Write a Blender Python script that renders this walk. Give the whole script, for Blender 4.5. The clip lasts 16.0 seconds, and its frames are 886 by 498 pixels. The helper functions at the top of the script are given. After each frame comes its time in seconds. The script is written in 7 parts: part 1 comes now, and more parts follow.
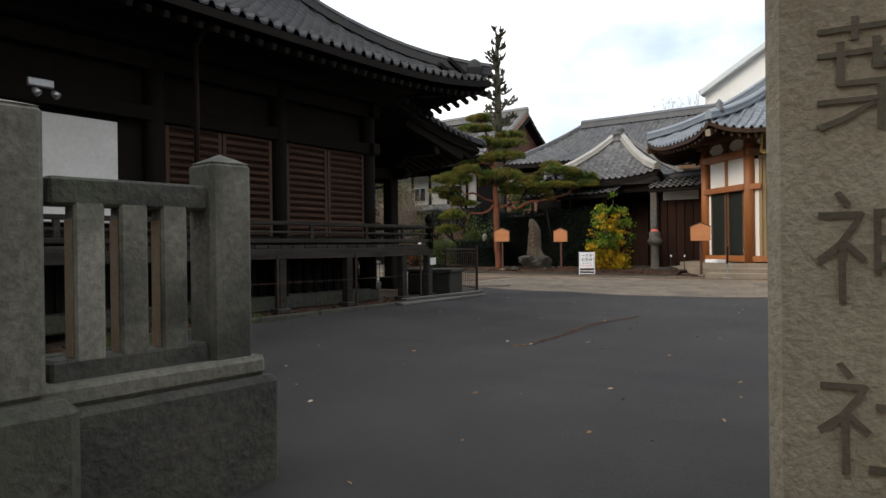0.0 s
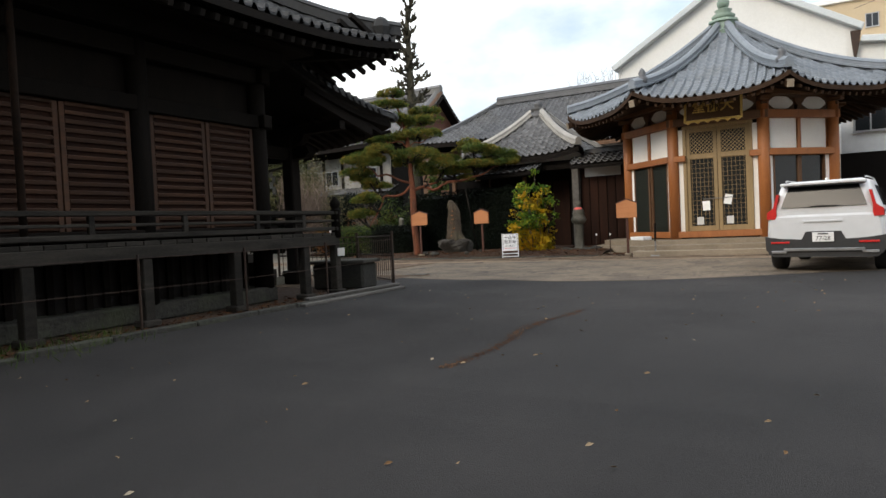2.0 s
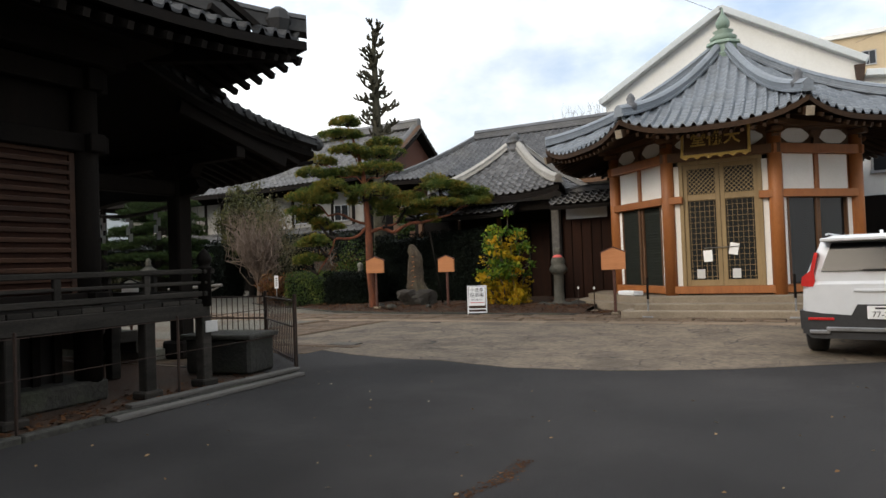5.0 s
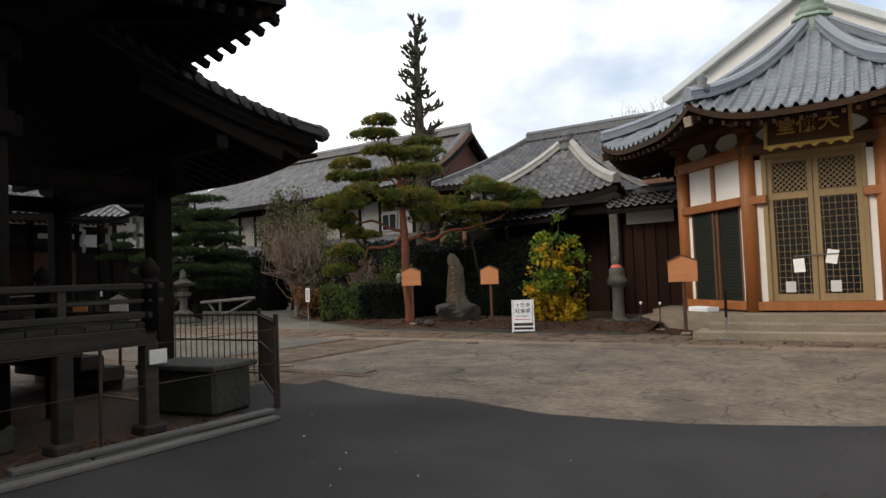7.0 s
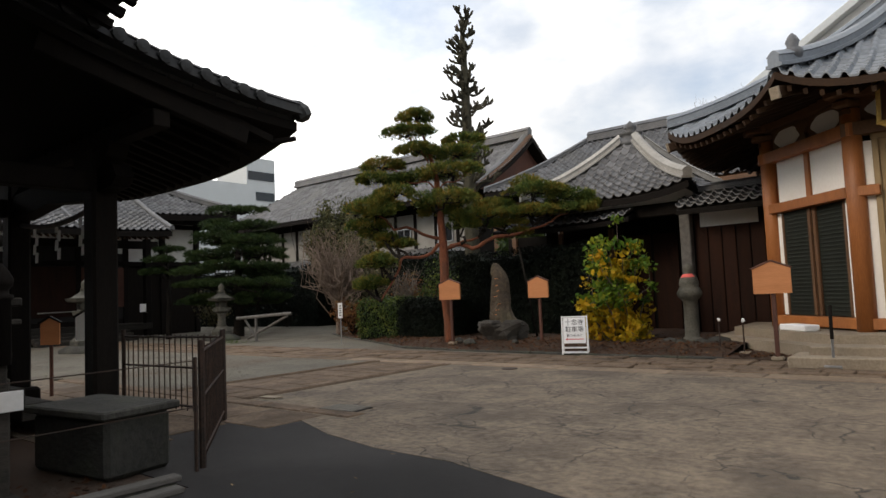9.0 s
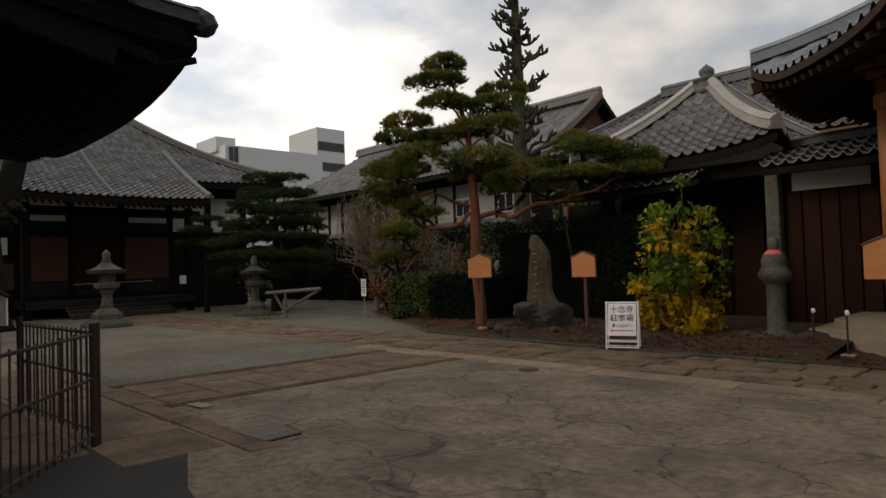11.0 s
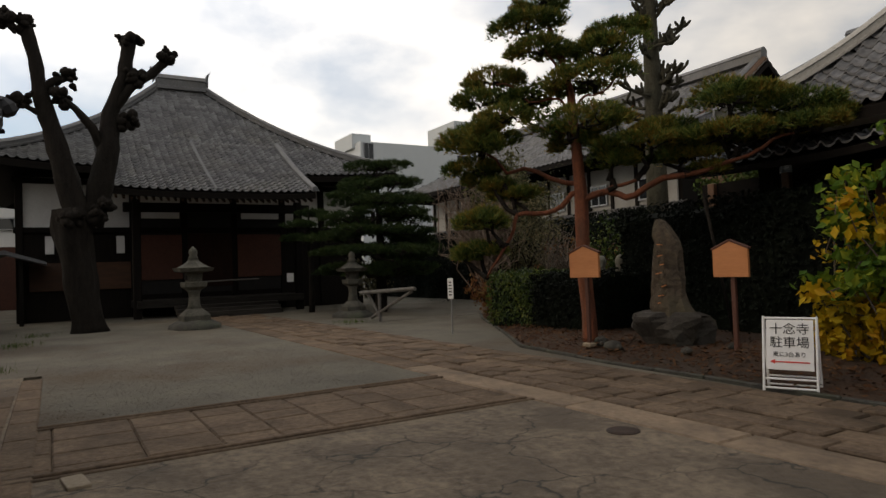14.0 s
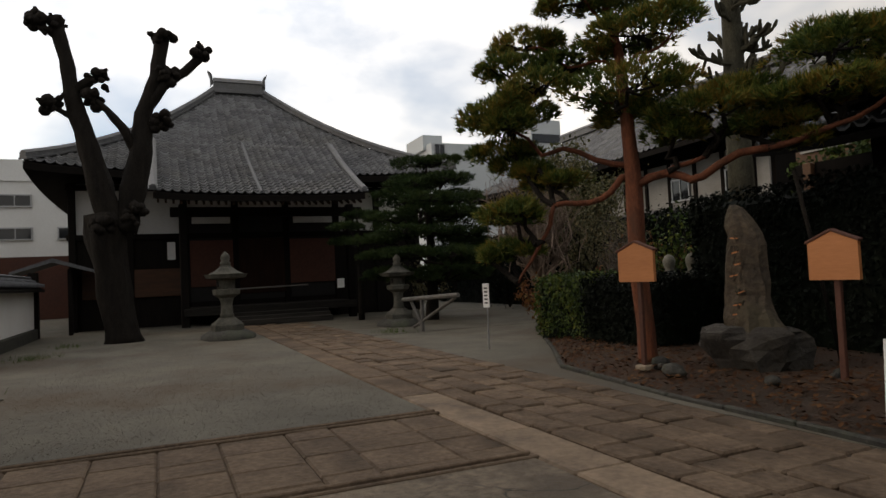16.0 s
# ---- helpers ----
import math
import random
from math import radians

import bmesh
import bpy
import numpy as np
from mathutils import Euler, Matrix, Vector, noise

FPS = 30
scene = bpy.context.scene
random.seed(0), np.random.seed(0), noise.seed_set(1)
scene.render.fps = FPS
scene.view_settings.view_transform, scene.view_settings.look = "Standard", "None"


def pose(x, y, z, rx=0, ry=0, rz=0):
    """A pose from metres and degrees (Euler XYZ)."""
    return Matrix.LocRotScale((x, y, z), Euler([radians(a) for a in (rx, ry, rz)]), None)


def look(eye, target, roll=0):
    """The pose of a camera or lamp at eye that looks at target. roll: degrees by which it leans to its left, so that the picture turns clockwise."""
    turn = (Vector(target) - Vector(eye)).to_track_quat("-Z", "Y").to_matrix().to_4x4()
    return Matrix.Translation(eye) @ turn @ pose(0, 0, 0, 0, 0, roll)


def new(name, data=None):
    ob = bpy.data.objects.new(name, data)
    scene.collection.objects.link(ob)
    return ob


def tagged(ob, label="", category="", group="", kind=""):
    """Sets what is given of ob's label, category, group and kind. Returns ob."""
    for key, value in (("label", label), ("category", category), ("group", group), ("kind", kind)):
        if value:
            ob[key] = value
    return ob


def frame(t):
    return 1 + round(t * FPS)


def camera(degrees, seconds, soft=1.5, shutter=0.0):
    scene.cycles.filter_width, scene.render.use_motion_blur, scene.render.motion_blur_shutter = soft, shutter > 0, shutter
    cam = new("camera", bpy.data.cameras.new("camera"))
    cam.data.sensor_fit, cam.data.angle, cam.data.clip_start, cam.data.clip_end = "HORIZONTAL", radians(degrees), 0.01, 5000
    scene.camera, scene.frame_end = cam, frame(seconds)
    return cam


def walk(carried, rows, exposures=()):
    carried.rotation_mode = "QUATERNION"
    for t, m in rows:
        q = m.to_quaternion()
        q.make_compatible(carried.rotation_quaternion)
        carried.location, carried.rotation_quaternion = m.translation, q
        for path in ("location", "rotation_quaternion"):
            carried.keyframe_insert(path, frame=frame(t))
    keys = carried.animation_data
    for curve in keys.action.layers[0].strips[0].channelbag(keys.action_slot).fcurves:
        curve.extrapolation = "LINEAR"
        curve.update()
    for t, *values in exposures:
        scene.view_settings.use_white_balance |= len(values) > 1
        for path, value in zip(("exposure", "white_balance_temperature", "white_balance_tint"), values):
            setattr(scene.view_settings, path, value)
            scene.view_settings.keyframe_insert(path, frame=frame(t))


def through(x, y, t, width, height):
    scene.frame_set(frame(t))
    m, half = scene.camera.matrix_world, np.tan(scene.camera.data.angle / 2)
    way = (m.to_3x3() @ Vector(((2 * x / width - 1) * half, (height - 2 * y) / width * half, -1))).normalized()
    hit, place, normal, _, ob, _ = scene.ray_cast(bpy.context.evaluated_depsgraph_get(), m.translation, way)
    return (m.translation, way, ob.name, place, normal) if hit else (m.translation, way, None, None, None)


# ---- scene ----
cam = camera(67.7, 16.0)
PATH = [
    (0, (-0.638, 2.84, 1.083), (-1.82, 4.452, 1.077), -0.7),
    (0.5, (-0.911, 3.032, 1.099), (-2.056, 4.673, 1.097), -2.9),
    (1, (-1.116, 3.391, 1.086), (-2.21, 5.065, 1.045), -3.3),
    (1.5, (-1.377, 3.835, 1.088), (-2.408, 5.549, 1.089), -1.4),
    (2, (-1.582, 4.396, 1.132), (-2.558, 6.141, 1.069), -2.7),
    (2.5, (-1.701, 4.981, 1.234), (-2.654, 6.739, 1.293), -3.2),
    (3, (-1.849, 5.46, 1.313), (-2.768, 7.236, 1.353), -3.5),
    (3.5, (-1.936, 6.084, 1.384), (-2.889, 7.843, 1.425), -1.8),
    (6, (-2.681, 8.976, 1.502), (-3.637, 10.732, 1.554), -2.6),
    (6.5, (-2.841, 9.465, 1.455), (-3.869, 11.179, 1.518), -3.2),
    (7, (-2.965, 10.139, 1.487), (-4.066, 11.807, 1.573), -2.2),
    (7.5, (-3.149, 10.756, 1.435), (-4.285, 12.398, 1.551), -2.3),
    (8, (-3.313, 11.344, 1.499), (-4.507, 12.945, 1.606), -2.5),
    (8.5, (-3.476, 11.893, 1.413), (-4.67, 13.495, 1.515), -1.0),
    (9, (-3.623, 12.518, 1.435), (-4.893, 14.057, 1.571), -2.5),
    (11.5, (-4.74, 15.835, 1.514), (-6.253, 17.141, 1.562), -2.4),
    (12, (-5.057, 16.332, 1.515), (-6.665, 17.519, 1.577), -3.3),
    (12.5, (-5.328, 16.908, 1.503), (-7.018, 17.979, 1.529), -2.6),
    (13, (-5.623, 17.414, 1.496), (-7.331, 18.455, 1.532), -2.8),
    (13.5, (-5.89, 17.925, 1.509), (-7.593, 18.974, 1.525), -2.6),
    (14, (-6.263, 18.377, 1.51), (-7.983, 19.396, 1.571), -2.1),
    (14.5, (-6.566, 18.893, 1.496), (-8.332, 19.832, 1.54), -3.0),
    (15, (-6.859, 19.367, 1.496), (-8.665, 20.225, 1.563), -2.1),
    (15.5, (-7.225, 19.846, 1.507), (-9.041, 20.68, 1.593), -2.8),
    (16, (-7.61, 20.293, 1.479), (-9.444, 21.086, 1.561), -2.7),
]
EXPOSURES = [(0.0, 0.42, 6600, 9), (3.5, 0.36, 6550, 8), (6.5, 0.2, 6700, 10), (9.2, 0.02, 6900, 11), (11.3, -0.7, 7400, 12), (13.5, -0.7, 7400, 12), (16.0, -0.72, 7200, 12)]
walk(cam, [(t, look(eye, target, roll)) for t, eye, target, roll in PATH], EXPOSURES)

# ---- world and light ----
world = bpy.data.worlds.new("world")
scene.world = world
world.use_nodes = True
wn, wl = world.node_tree.nodes, world.node_tree.links
wn.clear()
w_out = wn.new("ShaderNodeOutputWorld")
w_bg = wn.new("ShaderNodeBackground")
w_sky = wn.new("ShaderNodeTexSky")
w_sky.sky_type = "NISHITA"
w_sky.sun_disc = False
w_sky.sun_elevation = radians(28)
w_sky.sun_rotation = radians(200)
w_sky.altitude = 500
w_tc = wn.new("ShaderNodeTexCoord")
w_map = wn.new("ShaderNodeMapping")
w_map.inputs["Scale"].default_value = (1.0, 1.0, 1.9)
w_map.inputs["Location"].default_value = (0.6, 0.2, 0.1)
w_noise = wn.new("ShaderNodeTexNoise")
w_noise.inputs["Scale"].default_value = 2.2
w_noise.inputs["Detail"].default_value = 8
w_noise.inputs["Roughness"].default_value = 0.55
w_ramp = wn.new("ShaderNodeValToRGB")
w_ramp.color_ramp.elements[0].position = 0.36
w_ramp.color_ramp.elements[1].position = 0.62
w_ramp.color_ramp.elements[0].color = (0.22, 0.22, 0.22, 1)
w_ramp.color_ramp.elements[1].color = (0.97, 0.97, 0.97, 1)
w_shade = wn.new("ShaderNodeTexNoise")
w_shade.inputs["Scale"].default_value = 3.1
w_shade.inputs["Detail"].default_value = 7
w_tint = wn.new("ShaderNodeValToRGB")
w_tint.color_ramp.elements[0].position = 0.35
w_tint.color_ramp.elements[1].position = 0.6
w_tint.color_ramp.elements[0].color = (5.0, 5.5, 6.2, 1)
w_tint.color_ramp.elements[1].color = (10.4, 10.2, 9.8, 1)
w_mix = wn.new("ShaderNodeMix")
w_mix.data_type = "RGBA"
w_bg.inputs["Strength"].default_value = 0.15
wl.new(w_tc.outputs["Generated"], w_map.inputs["Vector"])
wl.new(w_map.outputs["Vector"], w_noise.inputs["Vector"])
wl.new(w_map.outputs["Vector"], w_shade.inputs["Vector"])
wl.new(w_noise.outputs["Fac"], w_ramp.inputs["Fac"])
wl.new(w_shade.outputs["Fac"], w_tint.inputs["Fac"])
wl.new(w_ramp.outputs["Color"], w_mix.inputs["Factor"])
wl.new(w_sky.outputs["Color"], w_mix.inputs["A"])
wl.new(w_tint.outputs["Color"], w_mix.inputs["B"])
w_sep = wn.new("ShaderNodeSeparateXYZ")
w_high = wn.new("ShaderNodeMapRange")
w_high.interpolation_type = "SMOOTHSTEP"
w_high.inputs["From Min"].default_value, w_high.inputs["From Max"].default_value = 0.1, 0.95
w_high.inputs["To Min"].default_value, w_high.inputs["To Max"].default_value = 0.82, 1.7
w_grade = wn.new("ShaderNodeVectorMath")
w_grade.operation = "SCALE"
wl.new(w_tc.outputs["Generated"], w_sep.inputs["Vector"])
wl.new(w_sep.outputs["Z"], w_high.inputs["Value"])
wl.new(w_mix.outputs["Result"], w_grade.inputs[0])
# the thin cloud is brightest round the low western sky
w_west = wn.new("ShaderNodeMapRange")
w_west.interpolation_type = "SMOOTHSTEP"
w_west.inputs["From Min"].default_value, w_west.inputs["From Max"].default_value = -0.45, -0.95
w_west.inputs["To Min"].default_value, w_west.inputs["To Max"].default_value = 1.0, 2.0
w_both = wn.new("ShaderNodeMath")
w_both.operation = "MULTIPLY"
wl.new(w_sep.outputs["X"], w_west.inputs["Value"])
wl.new(w_west.outputs["Result"], w_both.inputs[0])
wl.new(w_high.outputs["Result"], w_both.inputs[1])
wl.new(w_both.outputs[0], w_grade.inputs["Scale"])
wl.new(w_grade.outputs["Vector"], w_bg.inputs["Color"])
wl.new(w_bg.outputs["Background"], w_out.inputs["Surface"])

sun = new("sun", bpy.data.lights.new("sun", "SUN"))
sun.data.energy = 1.3
sun.data.angle = radians(20)
sun.data.color = (1.0, 0.86, 0.7)
sun.matrix_world = look((0, 0, 30), (8, 22, 18))


# ---- building tools ----
class Build:
    """Collects vertices and faces of one mesh."""

    def __init__(self):
        self.v, self.f = [], []

    def face(self, *pts):
        n = len(self.v)
        self.v += [tuple(p) for p in pts]
        self.f.append(tuple(range(n, n + len(pts))))
        return self

    def grid(self, rows, close=False):
        """Rows of points of equal length, joined by quads."""
        n, w = len(self.v), len(rows[0])
        for row in rows:
            self.v += [tuple(p) for p in row]
        for i in range(len(rows) - 1):
            for j in range(w if close else w - 1):
                k = (j + 1) % w
                self.f.append((n + i * w + j, n + i * w + k, n + (i + 1) * w + k, n + (i + 1) * w + j))
        return self

    def box(self, c, s, m=None, bev=0.0):
        h = [a / 2 for a in s]
        b = min(bev, min(h) * 0.45)
        n = len(self.v)
        m = m or Matrix()
        c = Vector(c)
        if b <= 0:
            for x in (-1, 1):
                for y in (-1, 1):
                    for z in (-1, 1):
                        self.v.append(tuple(c + m @ Vector((x * h[0], y * h[1], z * h[2]))))
            self.f += [tuple(n + i for i in q) for q in ((0, 1, 3, 2), (4, 6, 7, 5), (0, 4, 5, 1), (2, 3, 7, 6), (0, 2, 6, 4), (1, 5, 7, 3))]
            return self
        idx = {}
        for x in (-1, 1):
            for y in (-1, 1):
                for z in (-1, 1):
                    for a in range(3):
                        p = [(g * h[i] if i == a else g * (h[i] - b)) for i, g in enumerate((x, y, z))]
                        idx[(x, y, z, a)] = len(self.v)
                        self.v.append(tuple(c + m @ Vector(p)))
        for a in range(3):
            o = [i for i in range(3) if i != a]
            for g in (-1, 1):
                q = []
                for e1, e2 in ((-1, -1), (1, -1), (1, 1), (-1, 1)):
                    k = [0, 0, 0]
                    k[a], k[o[0]], k[o[1]] = g, e1, e2
                    q.append(idx[(*k, a)])
                flip = (g == 1) != (a == 1)
                self.f.append(tuple(q if flip else q[::-1]))
        for a in range(3):
            o = [i for i in range(3) if i != a]
            for g1 in (-1, 1):
                for g2 in (-1, 1):
                    k0, k1 = [0, 0, 0], [0, 0, 0]
                    k0[a], k1[a] = -1, 1
                    for k in (k0, k1):
                        k[o[0]], k[o[1]] = g1, g2
                    q = [idx[(*k0, o[0])], idx[(*k1, o[0])], idx[(*k1, o[1])], idx[(*k0, o[1])]]
                    flip = (g1 * g2 == 1) != (a == 1)
                    self.f.append(tuple(q if flip else q[::-1]))
        for x in (-1, 1):
            for y in (-1, 1):
                for z in (-1, 1):
                    q = [idx[(x, y, z, a)] for a in range(3)]
                    self.f.append(tuple(q if x * y * z == 1 else q[::-1]))
        return self

    def tube(self, path, radii, n=8, cap=True):
        pts = [Vector(p) for p in path]
        if not hasattr(radii, "__len__"):
            radii = [radii] * len(pts)
        rows, side = [], None
        for i, p in enumerate(pts):
            d = (pts[min(i + 1, len(pts) - 1)] - pts[max(i - 1, 0)]).normalized()
            if side is None:
                side = d.orthogonal().normalized()
            side = (side - d * side.dot(d)).normalized()
            up = d.cross(side)
            rows.append([p + radii[i] * (math.cos(a) * side + math.sin(a) * up) for a in [math.tau * k / n for k in range(n)]])
        base = len(self.v)
        self.grid(rows, close=True)
        if cap:
            self.f.append(tuple(base + k for k in reversed(range(n))))
            self.f.append(tuple(base + (len(rows) - 1) * n + k for k in range(n)))
        return self

    def rugged(self, path, radii, n=18, amp=0.18, scale=2.0, seed=0.0):
        """A tube with a lumpy, furrowed skin."""
        n0 = len(self.v)
        self.tube(path, radii, n)
        pts = [Vector(p) for p in path]
        for i, p in enumerate(pts):
            for k in range(n):
                v = Vector(self.v[n0 + i * n + k])
                d = v - p
                a = math.tau * k / n
                q = 1 + amp * noise.noise((math.cos(a) * scale + seed, math.sin(a) * scale, p.z * 1.3)) + amp * 0.6 * noise.noise((math.cos(a) * scale * 3, math.sin(a) * scale * 3 + seed, p.z * 0.6))
                self.v[n0 + i * n + k] = tuple(p + d * q)
        return self

    def lathe(self, profile, c=(0, 0, 0), n=16, turn=0.0, sq=1.0):
        """Profile of (radius, height) from bottom to top."""
        rows = [[(c[0] + r * math.cos(math.tau * k / n + turn), c[1] + sq * r * math.sin(math.tau * k / n + turn), c[2] + z) for k in range(n)] for r, z in profile]
        base = len(self.v)
        self.grid(rows, close=True)
        self.f.append(tuple(base + k for k in reversed(range(n))))
        self.f.append(tuple(base + (len(rows) - 1) * n + k for k in range(n)))
        return self

    def prism(self, poly, axis, a, b):
        """A flat outline pulled from a to b along an axis; outline points are the two other coordinates."""
        def at(p, t):
            q = list(p)
            q.insert(axis, t)
            return tuple(q)
        n, k = len(self.v), len(poly)
        self.v += [at(p, a) for p in poly] + [at(p, b) for p in poly]
        self.f.append(tuple(range(n + k - 1, n - 1, -1)))
        self.f.append(tuple(range(n + k, n + 2 * k)))
        for i in range(k):
            j = (i + 1) % k
            self.f.append((n + i, n + j, n + k + j, n + k + i))
        return self

    def mesh(self, name, mats, smooth=False, fix=True):
        me = bpy.data.meshes.new(name)
        me.from_pydata(self.v, [], self.f)
        if fix and len(self.f) < 4000:
            bm = bmesh.new()
            bm.from_mesh(me)
            bmesh.ops.recalc_face_normals(bm, faces=bm.faces)
            bm.to_mesh(me)
            bm.free()
        for m in mats if isinstance(mats, (list, tuple)) else [mats]:
            me.materials.append(m)
        if smooth:
            me.shade_smooth()
        return me


def thing(name, label, category, group="", m=None, kind=""):
    ob = new(name)
    ob.empty_display_size = 0.2
    if m is not None:
        ob.matrix_basis = m
    return tagged(ob, label, category, group, kind)


def solid(name, b, material, label, category, group="", m=None, smooth=False, kind=""):
    ob = new(name, b.mesh(name, material, smooth))
    if m is not None:
        ob.matrix_basis = m
    return tagged(ob, label, category, group, kind)


def part(name, b, material, parent, label="", smooth=False, m=None, kind=""):
    ob = new(name, b if isinstance(b, bpy.types.Mesh) else b.mesh(name, material, smooth))
    ob.parent = parent
    if m is not None:
        ob.matrix_basis = m
    return tagged(ob, label, kind=kind)


# ---- materials ----
def mat(name, a, b, rough=0.8, fine=30.0, coarse=1.5, bump=0.15, dist=0.01, metal=0.0, stain=None, amount=0.5, stretch=(1, 1, 1), vary=0.15, world_space=False, spec=0.4, cracks=0.0):
    """A surface between two colours, with fine grain, coarse blotches, stains and relief."""
    m = bpy.data.materials.new(name)
    m.use_nodes = True
    n, k = m.node_tree.nodes, m.node_tree.links
    p = n["Principled BSDF"]
    p.inputs["Metallic"].default_value = metal
    p.inputs["Specular IOR Level"].default_value = spec
    tc, mp, info = n.new("ShaderNodeTexCoord"), n.new("ShaderNodeMapping"), n.new("ShaderNodeObjectInfo")
    mp.inputs["Scale"].default_value = stretch
    geo = n.new("ShaderNodeNewGeometry")
    k.new(geo.outputs["Position"] if world_space else tc.outputs["Object"], mp.inputs["Vector"])
    off = n.new("ShaderNodeVectorMath")
    off.operation = "MULTIPLY_ADD"
    off.inputs[1].default_value = (1, 1, 1)
    sc = n.new("ShaderNodeMath")
    sc.operation = "MULTIPLY"
    sc.inputs[1].default_value = 0.0 if world_space else 37.0
    k.new(info.outputs["Random"], sc.inputs[0])
    k.new(mp.outputs["Vector"], off.inputs[0])
    k.new(sc.outputs[0], off.inputs[2])
    n1, n2, n3 = n.new("ShaderNodeTexNoise"), n.new("ShaderNodeTexNoise"), n.new("ShaderNodeTexNoise")
    for t, s, d in ((n1, fine, 6), (n2, coarse, 5), (n3, coarse * 0.45, 8)):
        t.inputs["Scale"].default_value = s
        t.inputs["Detail"].default_value = d
        t.inputs["Roughness"].default_value = 0.6
        k.new(off.outputs[0], t.inputs["Vector"])
    add = n.new("ShaderNodeMath")
    add.operation = "ADD"
    k.new(n1.outputs["Fac"], add.inputs[0])
    k.new(n2.outputs["Fac"], add.inputs[1])
    rg = n.new("ShaderNodeMapRange")
    rg.inputs["From Min"].default_value, rg.inputs["From Max"].default_value = 0.7, 1.3
    k.new(add.outputs[0], rg.inputs["Value"])
    mx = n.new("ShaderNodeMix")
    mx.data_type = "RGBA"
    mx.inputs["A"].default_value, mx.inputs["B"].default_value = (*a, 1), (*b, 1)
    k.new(rg.outputs["Result"], mx.inputs["Factor"])
    last = mx.outputs["Result"]
    if stain:
        r2 = n.new("ShaderNodeMapRange")
        r2.inputs["From Min"].default_value, r2.inputs["From Max"].default_value = 0.5, 0.66
        r2.inputs["To Max"].default_value = amount
        k.new(n3.outputs["Fac"], r2.inputs["Value"])
        m2 = n.new("ShaderNodeMix")
        m2.data_type = "RGBA"
        m2.inputs["B"].default_value = (*stain, 1)
        k.new(r2.outputs["Result"], m2.inputs["Factor"])
        k.new(last, m2.inputs["A"])
        last = m2.outputs["Result"]
    if cracks:
        warp = n.new("ShaderNodeVectorMath")
        warp.operation = "MULTIPLY_ADD"
        warp.inputs[1].default_value = (0.9, 0.9, 0.0)
        wn_ = n.new("ShaderNodeTexNoise")
        wn_.inputs["Scale"].default_value, wn_.inputs["Detail"].default_value = 1.9, 9
        k.new(off.outputs[0], wn_.inputs["Vector"])
        k.new(wn_.outputs["Color"], warp.inputs[0])
        k.new(off.outputs[0], warp.inputs[2])
        vo = n.new("ShaderNodeTexVoronoi")
        vo.feature = "DISTANCE_TO_EDGE"
        vo.inputs["Scale"].default_value = cracks
        k.new(warp.outputs[0], vo.inputs["Vector"])
        rc = n.new("ShaderNodeMapRange")
        rc.inputs["From Min"].default_value, rc.inputs["From Max"].default_value = 0.002, 0.02
        rc.inputs["To Min"].default_value, rc.inputs["To Max"].default_value = 1.0, 0.0
        k.new(vo.outputs["Distance"], rc.inputs["Value"])
        gate_ = n.new("ShaderNodeMapRange")
        gate_.inputs["From Min"].default_value, gate_.inputs["From Max"].default_value = 0.42, 0.54
        k.new(n3.outputs["Fac"], gate_.inputs["Value"])
        mu = n.new("ShaderNodeMath")
        mu.operation = "MULTIPLY"
        k.new(rc.outputs["Result"], mu.inputs[0])
        k.new(gate_.outputs["Result"], mu.inputs[1])
        m3 = n.new("ShaderNodeMix")
        m3.data_type = "RGBA"
        m3.inputs["B"].default_value = (0.03, 0.026, 0.02, 1)
        k.new(mu.outputs[0], m3.inputs["Factor"])
        k.new(last, m3.inputs["A"])
        last = m3.outputs["Result"]
    hs = n.new("ShaderNodeHueSaturation")
    v1 = n.new("ShaderNodeMapRange")
    v1.inputs["To Min"].default_value, v1.inputs["To Max"].default_value = 1 - vary, 1 + vary
    both = n.new("ShaderNodeMath")
    both.operation = "ADD"
    fr = n.new("ShaderNodeMath")
    fr.operation = "FRACT"
    k.new(info.outputs["Random"], both.inputs[0])
    k.new(geo.outputs["Random Per Island"], both.inputs[1])
    k.new(both.outputs[0], fr.inputs[0])
    k.new(fr.outputs[0], v1.inputs["Value"])
    k.new(v1.outputs["Result"], hs.inputs["Value"])
    k.new(last, hs.inputs["Color"])
    k.new(hs.outputs["Color"], p.inputs["Base Color"])
    rr = n.new("ShaderNodeMapRange")
    rr.inputs["To Min"].default_value, rr.inputs["To Max"].default_value = max(rough - 0.12, 0.02), min(rough + 0.12, 1)
    k.new(n2.outputs["Fac"], rr.inputs["Value"])
    k.new(rr.outputs["Result"], p.inputs["Roughness"])
    if bump:
        bp = n.new("ShaderNodeBump")
        bp.inputs["Strength"].default_value = bump
        bp.inputs["Distance"].default_value = dist
        k.new(add.outputs[0], bp.inputs["Height"])
        k.new(bp.outputs["Normal"], p.inputs["Normal"])
    return m


